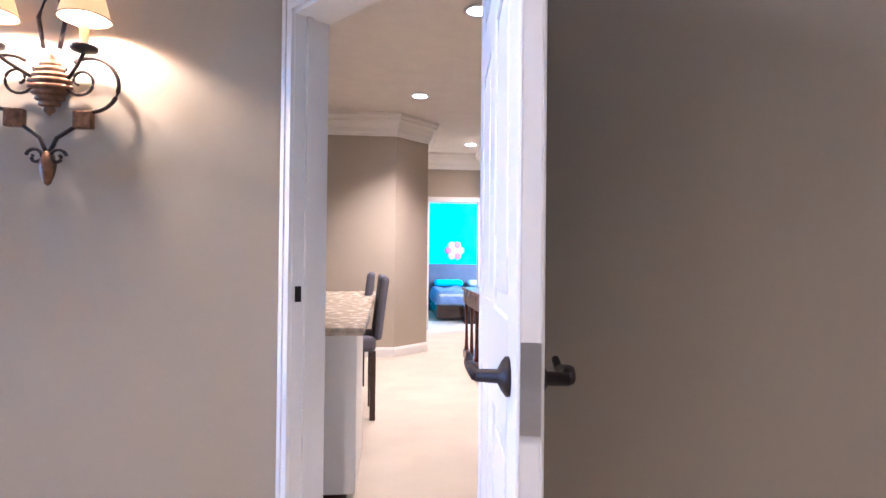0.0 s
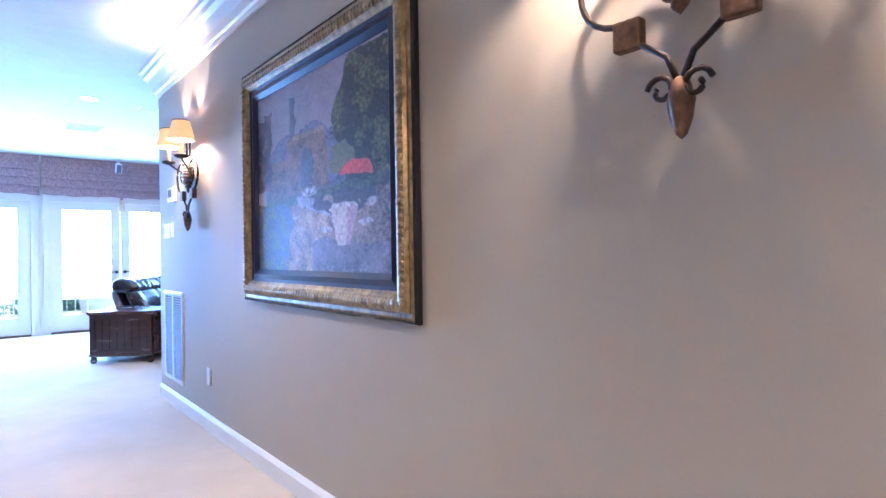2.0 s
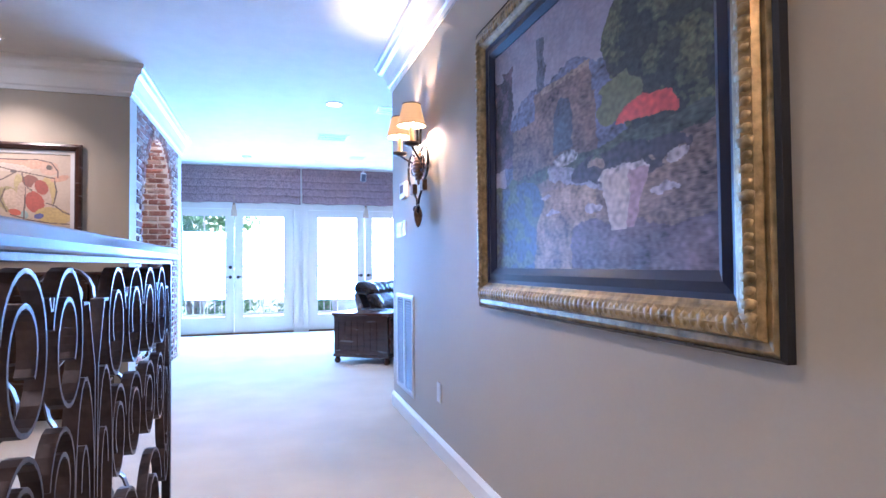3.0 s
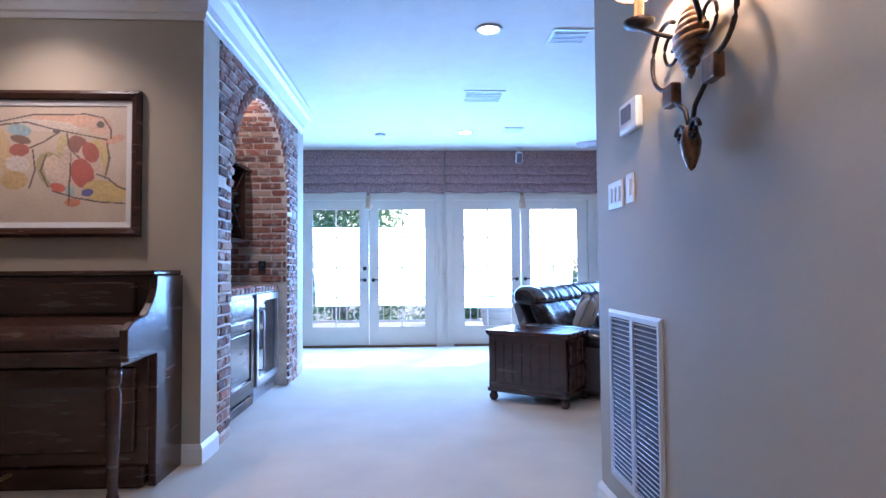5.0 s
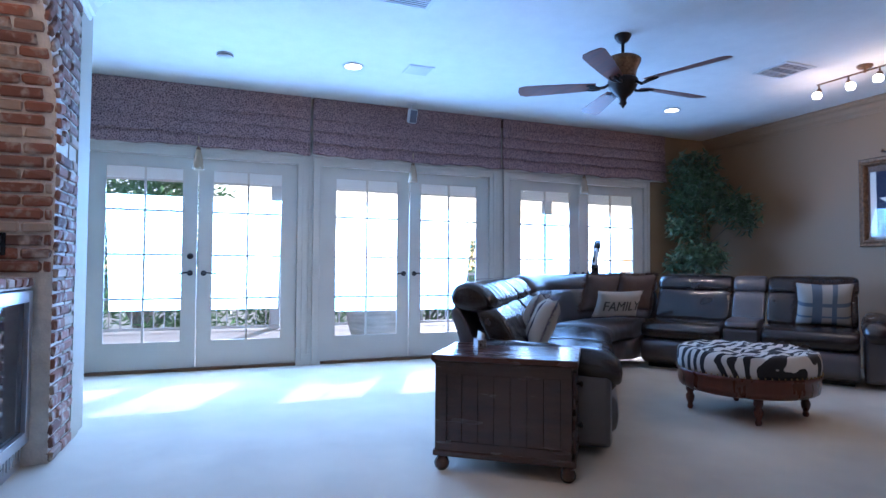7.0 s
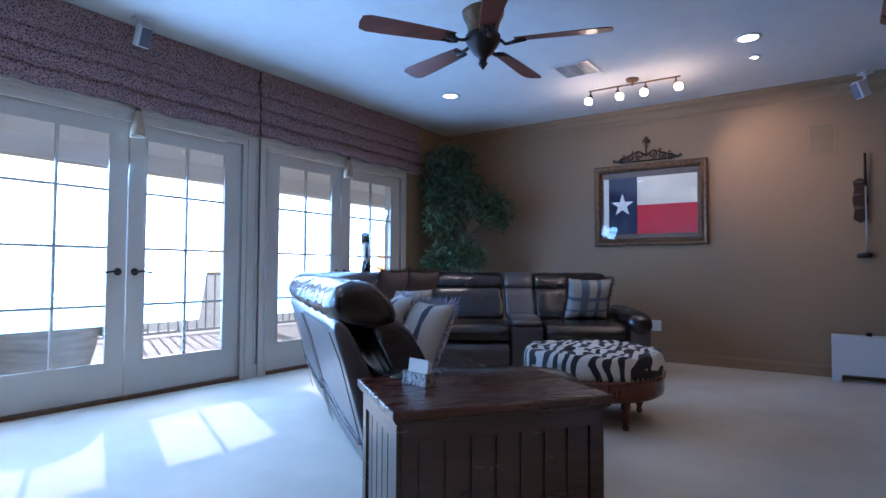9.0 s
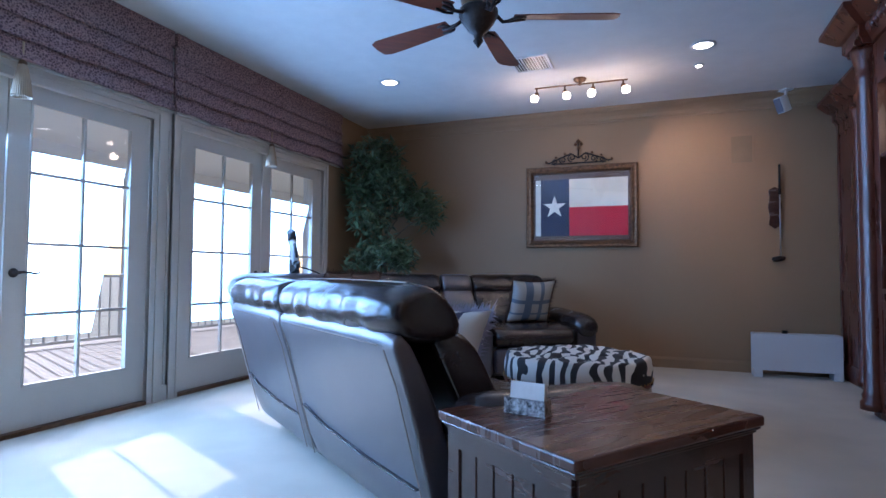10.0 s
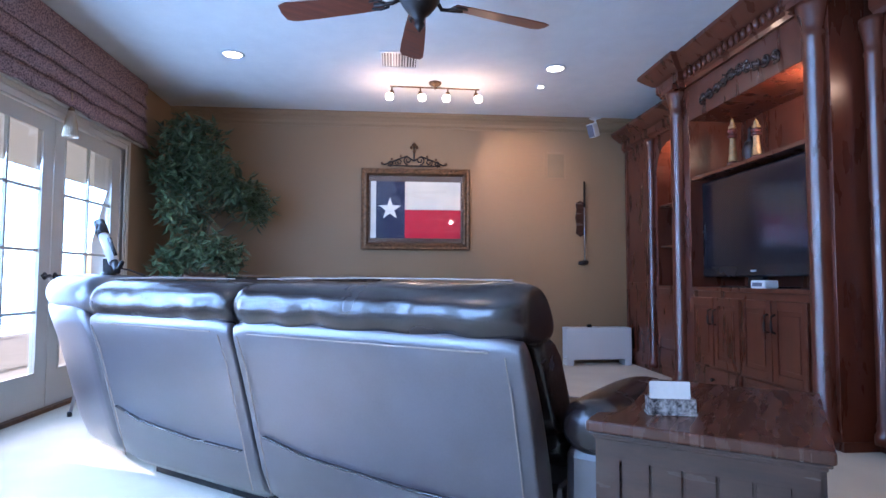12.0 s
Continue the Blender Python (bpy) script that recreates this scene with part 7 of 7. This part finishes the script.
bm = bm_new(); lathe(bm, [(0.14, 0), (0.17, 0.05), (0.19, 0.2), (0.2, 0.30), (0.185, 0.30), (0.17, 0.25)], 24); part("basket", bm, material("woven basket", (0.2, 0.13, 0.07), 0.9, grain=60, bump=1, dist=0.01), pl)
rnd = random.Random(5)
bm = bm_new()
tube(bm, [(0, 0, 0.2), (0.05, 0.02, 0.8), (-0.03, -0.02, 1.4), (-0.08, 0.02, 2.0)], 0.022, 8, 0.010); tube(bm, [(0.03, 0, 0.2), (-0.03, 0.04, 0.8), (0.08, -0.04, 1.4), (0.1, 0, 1.9)], 0.018, 8, 0.008)
LF = material("ficus leaf", (0.035, 0.065, 0.035), 0.3, var=0.5, scale=7, grain=20, color2=(0.11, 0.17, 0.08), bump=0.05)
clumps = [((-0.12, 0.0, 2.32), (0.30, 0.28, 0.22), 420), ((-0.28, 0.05, 2.0), (0.22, 0.3, 0.22), 330), ((0.05, 0, 2.02), (0.28, 0.28, 0.24), 420), ((0.30, 0.1, 1.80), (0.24, 0.26, 0.20), 330), ((0.47, 0.22, 1.70), (0.17, 0.2, 0.2), 210), ((-0.12, -0.1, 1.62), (0.26, 0.26, 0.22), 330), ((0.05, -0.1, 1.22), (0.32, 0.26, 0.18), 360), ((0.28, -0.15, 1.15), (0.2, 0.2, 0.16), 200), ((-0.2, -0.15, 1.1), (0.2, 0.2, 0.16), 180)]
for c_, s_, n_ in clumps:
    tube(bm, [(0, 0, c_[2] - 0.45), (c_[0] * 0.5, c_[1] * 0.5, c_[2] - 0.2), c_], 0.008, 5, 0.003)
part("trunk", bm, BARK, pl, smooth=True)
for c_, s_, n_ in clumps:
    bm = bm_new(); leafy(bm, c_, (s_[0] * 1.05, s_[1], s_[2] * 1.1), int(n_ * 1.25), 0.115, rnd); part("foliage", bm, LF, pl, "glossy green leaves")

# ---- hall beyond the slanted door ----
de = thing("hall_desk", pose(0.10, -0.10, 0), "white built-in desk with a beige stone top", "desk")
bm = bm_new(); box(bm, -1.9, -0.115, 2.66, 3.30, 0.06, 0.80); part("cabinet", bm, MAT["white"], de, bevel=0.003)
bm = bm_new(); box(bm, -1.9, -0.16, 2.70, 3.18, 0.0, 0.06); part("toe_kick", bm, MAT["darkwood"], de)
bm = bm_new(); box(bm, -1.92, -0.08, 2.62, 5.3, 0.80, 0.84); part("top", bm, MAT["stone"], de, bevel=0.012)
for i, (x, y, r) in enumerate(((-0.19, 4.15, -86), (-0.30, 4.85, -90))):
    c = thing("dining_chair", pose(x, y, 0, 0, 0, r) @ Matrix.Diagonal((1, 1, 1.22, 1)), "grey upholstered high-back chair at the desk", "chair", "chairs at the desk")
    bm = bm_new(); box(bm, -0.23, 0.23, -0.24, 0.22, 0.40, 0.49); part("seat", bm, MAT["grey"], c, bevel=0.025)
    bm = bm_new(); box(bm, -0.23, 0.23, 0.0, 0.06, 0.0, 0.38, pose(0, 0.20, 0.47, -8, 0, 0)); part("backrest", bm, MAT["grey"], c, bevel=0.025)
    for sx in (-0.19, 0.19):
        for sy in (-0.2, 0.2):
            bm = bm_new(); box(bm, sx - 0.02, sx + 0.02, sy - 0.02, sy + 0.02, 0, 0.40); part("leg", bm, MAT["darkwood"], c)
co = thing("console_table", pose(0.17, 0.1, 0) @ Matrix.Diagonal((0.96, 1, 1.08, 1)), "dark wooden console table with slender columns and a lower shelf", "console table")
CX0, CX1, CY_0, CY_1 = 0.80, 1.30, 4.74, 5.90
bm = bm_new(); box(bm, CX0 - 0.02, CX1, CY_0 - 0.02, CY_1 + 0.02, 0.75, 0.78); part("top", bm, MAT["cherry"], co, bevel=0.006)
bm = bm_new(); box(bm, CX0, CX1, CY_0, CY_1, 0.62, 0.75); part("apron", bm, MAT["cherry"], co, bevel=0.004)
bm = bm_new(); box(bm, CX0, CX1, CY_0, CY_1, 0.08, 0.16); part("shelf", bm, MAT["cherry"], co, bevel=0.006)
for y in (CY_0 + 0.04, CY_0 + 0.42, CY_1 - 0.42, CY_1 - 0.04):
    for x in (CX0 + 0.035, CX1 - 0.035):
        bm = bm_new(); lathe(bm, [(0.026, 0.16), (0.02, 0.2), (0.014, 0.4), (0.02, 0.58), (0.026, 0.62)], 12, Matrix.Translation((x, y, 0))); part("column", bm, MAT["cherry"], co, smooth=True)
        bm = bm_new(); lathe(bm, [(0.02, 0), (0.03, 0.03), (0.02, 0.08)], 12, Matrix.Translation((x, y, 0))); part("foot", bm, MAT["cherry"], co, smooth=True)


def daubs(u, v):
    n1, n2 = smooth_noise(u, v, 5, 7), smooth_noise(u, v, 14, 8)
    c = Vector((0.03, 0.09, 0.05)) * (1 + n2)
    if v < 0.45 + 0.1 * n1: c = Vector((0.28, 0.05, 0.03)) * (1 + 0.6 * n2)
    if abs(u - 0.5) < 0.15 and abs(v - 0.6) < 0.1 + 0.1 * n2: c = Vector((0.35, 0.2, 0.05))
    return c


hp = thing("hall_painting", pose(1.598, 6.6, 1.60, 0, 0, -90), "dark green and red painting on the hall wall", "painting")
part("frame", bar_frame(1.30, 0.90, [(0, 0), (0, 0.03), (0.03, 0.03), (0.035, 0.012), (0.035, 0)], ID), MAT["darkwood"], hp)
color_mesh("canvas", 1.23, 0.83, 50, 32, daubs, hp, "canvas in green and red", pose(0, -0.01, 0), 0.5)

# ---- bedroom ----
bd = thing("bed", pose(1.75, 11.1, 0), "bed with a dark headboard and rumpled blue grey bedding", "bed")
bm = bm_new(); box(bm, -0.75, 0.75, -1.0, 1.0, 0.05, 0.28); part("frame", bm, MAT["darkwood"], bd, bevel=0.01)
bm = bm_new(); box(bm, -0.72, 0.72, -0.98, 0.95, 0.28, 0.50); part("mattress", bm, MAT["plastic"], bd, bevel=0.04)
bm = bm_new()
n = 24
vs = [[bm.verts.new((-0.78 + 1.56 * i / n, -1.02 + 1.7 * j / n, 0.53 + 0.05 * noise.noise(Vector((i * 0.3, j * 0.3, 2))) - (0.22 if i in (0, n) or j == 0 else 0))) for i in range(n + 1)] for j in range(n + 1)]
for j in range(n):
    for i in range(n): bm.faces.new((vs[j][i], vs[j][i + 1], vs[j + 1][i + 1], vs[j + 1][i]))
part("duvet", bm, material("blue grey duvet", (0.16, 0.22, 0.36), 0.9, var=0.3, scale=5), bd, "rumpled blue grey duvet", smooth=True)
bm = bm_new(); box(bm, -0.8, 0.8, 1.0, 1.08, 0.0, 1.0); part("headboard", bm, MAT["grey"], bd, bevel=0.02)
for x in (-0.36, 0.36):
    bm = bm_new(); box(bm, x - 0.3, x + 0.3, 0.6, 0.95, 0.54, 0.68, pose(0, 0, 0)); part("pillow", bm, MAT["cyan"] if x < 0 else MAT["plastic"], bd, bevel=0.06)
su = thing("storage_trunk", pose(1.85, 9.85, 0), "dark low trunk at the foot of the bed", "trunk")
bm = bm_new(); box(bm, -0.4, 0.4, -0.17, 0.17, 0, 0.26); part("body", bm, MAT["black"], su, bevel=0.01)
bm = bm_new(); box(bm, -0.41, 0.41, -0.18, 0.18, 0.26, 0.30); part("lid", bm, MAT["black"], su, bevel=0.006)
bm = bm_new(); box(bm, -0.04, 0.04, -0.186, -0.18, 0.14, 0.17); part("clasp", bm, MAT["steel"], su)
wr = thing("wall_wreath", pose(1.55, 12.19, 1.30), "round pale flower wreath on the turquoise wall", "wall ornament")
for k in range(7):
    a_ = k * math.pi * 2 / 6
    r = 0 if k == 6 else 0.13
    bm = bm_new(); lathe(bm, [(0.001, -0.02), (0.06, -0.015), (0.085, 0), (0.001, 0)], 8, Matrix.Translation((r * math.cos(a_), -0.0, r * math.sin(a_))) @ pose(0, 0, 0, -90, 0, 0)); part("petal", bm, (MAT["plastic"], material("pink petal", (0.6, 0.2, 0.3), 0.7))[k % 2], wr)
for j in range(2):
    for i in range(2):
        f = thing("picture_print", pose(2.35 + 0.3 * i, 12.198, 1.2 + 0.33 * j), "small white framed print on the turquoise wall", "picture", "bedroom prints")
        part("frame", bar_frame(0.27, 0.30, [(0, 0), (0, 0.02), (0.02, 0.02), (0.02, 0)], ID), MAT["plastic"], f)
        bm = bm_new(); box(bm, -0.115, 0.115, -0.006, -0.002, -0.13, 0.13); part("print", bm, MAT["stone"], f)
wall("wall_bedroom_trim", -1.5, 3.9, 12.17, 12.2, "white", "white band below the bedroom ceiling", 2.33, CEIL)
# Unseen fill lamp added to brighten the bedroom; no window stands here.
lamp("AREA", "bedroom daylight", (3.8, 10.6, 1.7), 90, (0.75, 0.9, 1.0), 1.5, target=(1.5, 11, 1.0))

# ---- porch chair ----
pc = thing("wicker_chair", pose(-12.55, 2.80, -0.03, 0, 0, -100), "round pale wicker tub chair with a grey cushion on the porch", "chair")
WICK = material("pale wicker", (0.30, 0.27, 0.23), 0.8, var=0.3, grain=90, bump=0.8, dist=0.01, stretch=(1, 1, 6))
bm = bm_new()
ring_ = lambda k_, r_, z_, t_: [(q * math.sin(radians(-125 + k_ * 250 / 20)), q * math.cos(radians(-125 + k_ * 250 / 20)), z_ + 0.10 * math.cos(radians(-125 + k_ * 250 / 20)) * h_) for q, h_ in ((r_, t_), (r_ - 0.03, t_))]
for k in range(20):
    a_, b_ = [[p for r_, z_, t_ in ((0.28, 0.05, 0), (0.36, 0.32, 0.2), (0.40, 0.56, 0.7), (0.37, 0.68, 1.0)) for p in ring_(q, r_, z_, t_)] for q in (k, k + 1)]
    for i in (0, 2, 4):
        for f in ((a_[i], b_[i], b_[i + 2], a_[i + 2]), (a_[i + 1], a_[i + 3], b_[i + 3], b_[i + 1])):
            bm.faces.new([bm.verts.new(p) for p in f])
bmesh.ops.remove_doubles(bm, verts=bm.verts[:], dist=0.0005)
part("back", bm, WICK, pc, smooth=True)
bm = bm_new(); tube(bm, [ring_(k, 0.37, 0.68, 1.0)[0] for k in range(21)], 0.022, 6)
part("rim", bm, WICK, pc, smooth=True)
bm = bm_new(); lathe(bm, [(0.001, 0.28), (0.30, 0.28), (0.33, 0.31), (0.33, 0.36), (0.29, 0.39), (0.001, 0.40)], 24); part("seat", bm, MAT["grey"], pc, "grey seat cushion", smooth=True)
for k in range(4):
    a_ = radians(45 + 90 * k)
    bm = bm_new(); tube(bm, [(0.24 * math.cos(a_), 0.24 * math.sin(a_), 0.29), (0.27 * math.cos(a_), 0.27 * math.sin(a_), 0)], 0.018); part("leg", bm, WICK, pc)
# ---- bricks of the niche, last ----
def brick_mesh(lx, lz, ly, seed):
    rnd = random.Random(seed)
    bm = bm_new()
    box(bm, 0, lx, -0.01, ly, 0, lz)
    bmesh.ops.bevel(bm, geom=bm.edges[:], offset=0.008, segments=1, affect="EDGES")
    for v in bm.verts:
        v.co += Vector((rnd.uniform(-1, 1), rnd.uniform(-1, 1), rnd.uniform(-1, 1))) * 0.0042
    me = bpy.data.meshes.new("brick")
    bm.to_mesh(me); bm.free()
    me.materials.append(BRICK)
    return me


BL, BH, PITCH = 0.192, 0.052, 0.068
FULL = [brick_mesh(BL, BH, 0.018, 10 + i) for i in range(5)]
HALF = [brick_mesh(BL / 2 - 0.005, BH, 0.018, 30 + i) for i in range(4)]
RB = random.Random(3)


def lay(me, m):
    o = new("brick", me)
    o.matrix_basis = m
    o.parent = niche
    return o


def inside_arch(x, z, grow=0.0):
    if z < SPR:
        return NX0 - grow < x < NX1 + grow
    return (x - NC) ** 2 + (z - SPR) ** 2 < (NR + grow) ** 2


def run(a0, a1, z0, z1, place, skip):
    """Running bond over a strip a0..a1."""
    row = 0
    z = z0
    while z + BH < z1 + 0.03:
        a = a0 - (row % 2) * (BL / 2 + 0.005)
        while a < a1:
            lo, hi = max(a, a0), min(a + BL, a1)
            if hi - lo > 0.03 and not skip((lo + hi) / 2, z + BH / 2, lo, hi):
                me = RB.choice(FULL if hi - lo > BL * 0.75 else HALF)
                full = BL if me in FULL else BL / 2 - 0.005
                lay(me, place(lo, z + RB.uniform(-0.002, 0.002)) @ Matrix.Diagonal(((hi - lo) / full, RB.uniform(0.75, 1.25), RB.uniform(0.95, 1.04), 1)))
            a += BL + 0.011
        z += PITCH
        row += 1


TOP = CEIL - 0.20
ring = 0.10
face = lambda a, z: pose(a, MY, z)
none = lambda x, z, lo, hi: False
run(-7.118, -6.875, 0.006, SPR, face, none)
run(-9.205, NX0 - 0.002, 0.006, SPR, face, none)
z = 0.006 + PITCH * int((SPR - 0.006) / PITCH + 1)
while z + BH < TOP:
    h = z + BH / 2 - SPR
    half = math.sqrt((NR + ring) ** 2 - h * h) if abs(h) < NR + ring else 0
    if half:
        run(-9.205, NC - half - 0.004, z, z + PITCH, face, none)
        run(NC + half + 0.004, -6.875, z, z + PITCH, face, none)
    else:
        run(-9.205 + (0.1 if int(z / PITCH) % 2 else 0), -6.875, z, z + PITCH, face, none)
    z += PITCH
# arch ring of bricks on edge
for i in range(34):
    a = math.pi * (i + 0.5) / 34
    m = Matrix.Translation((NC + NR * math.cos(a), MY, SPR + NR * math.sin(a))) @ pose(0, 0, 0, 0, -math.degrees(a), 0) @ pose(0.0, 0, -0.030)
    lay(RB.choice(HALF), m @ Matrix.Diagonal((0.098 / (BL / 2 - 0.005), 1.2, 1.0, 1)))
# west return of the niche, seen face on, and the vault
ret = lambda a, z: Matrix.Translation((NX0, a, z)) @ pose(0, 0, 0, 0, 0, -90) @ Matrix.Diagonal((-1, 1, 1, 1))
ret = lambda a, z: Matrix(((0, 1, 0, NX0), (1, 0, 0, a), (0, 0, 1, z), (0, 0, 0, 1)))
run(-0.515, 0.125, 0.99, SPR, ret, lambda x, z, lo, hi: False)
for i in range(1, 35):
    a = math.pi - (i - 0.5) * PITCH / NR
    if a < 0.1: break
    off = (i % 2) * (BL / 2)
    y = -0.515 - off
    while y < 0.12:
        lo, hi = max(y, -0.515), min(y + BL, 0.122)
        if hi - lo > 0.05:
            c_, s_ = math.cos(a), math.sin(a)
            m = Matrix(((0, -c_, s_, NC + NR * c_), (1, 0, 0, lo), (0, -s_, -c_, SPR + NR * s_), (0, 0, 0, 1)))
            me = RB.choice(FULL if hi - lo > BL * 0.75 else HALF)
            lay(me, m @ Matrix.Diagonal(((hi - lo) / (BL if me in FULL else BL / 2 - 0.005), 1, 1, 1)))
        y += BL + 0.011
back = lambda a, z: pose(a, -0.52, z)
run(NX0 + 0.02, NX1, 0.99, SPR + NR - 0.05, back, lambda x, z, lo, hi: not inside_arch(x, z, -0.02) or (RX0 < x < RX1 and RZ0 < z < RZ1))
# counter of bricks on edge
bm = bm_new(); box(bm, NX0 + 0.005, NX1 - 0.005, -0.52, 0.045, 0.905, 0.955)
tagged(part("bar_counter", bm, MAT["mortar"]), "counter of old bricks set in pale mortar", "counter")
ctr = bpy.data.objects["bar_counter"]
x = NX0 + 0.01
while x < NX1 - 0.09:
    o = new("brick", RB.choice(HALF)); o.parent = ctr
    o.matrix_basis = pose(x, 0.042, 0.915) @ Matrix.Diagonal((0.09 / (BL / 2 - 0.005), 1.2, 0.045 / BH, 1))
    for y in (-0.17, -0.385):
        o = new("brick", RB.choice(FULL)); o.parent = ctr
        o.matrix_basis = Matrix(((0, 0, 1, x), (1, 0, 0, y), (0, 1, 0, 0.952), (0, 0, 0, 1))) @ Matrix.Diagonal((1.04, 0.6, 0.088 / BH, 1))
    x += 0.1
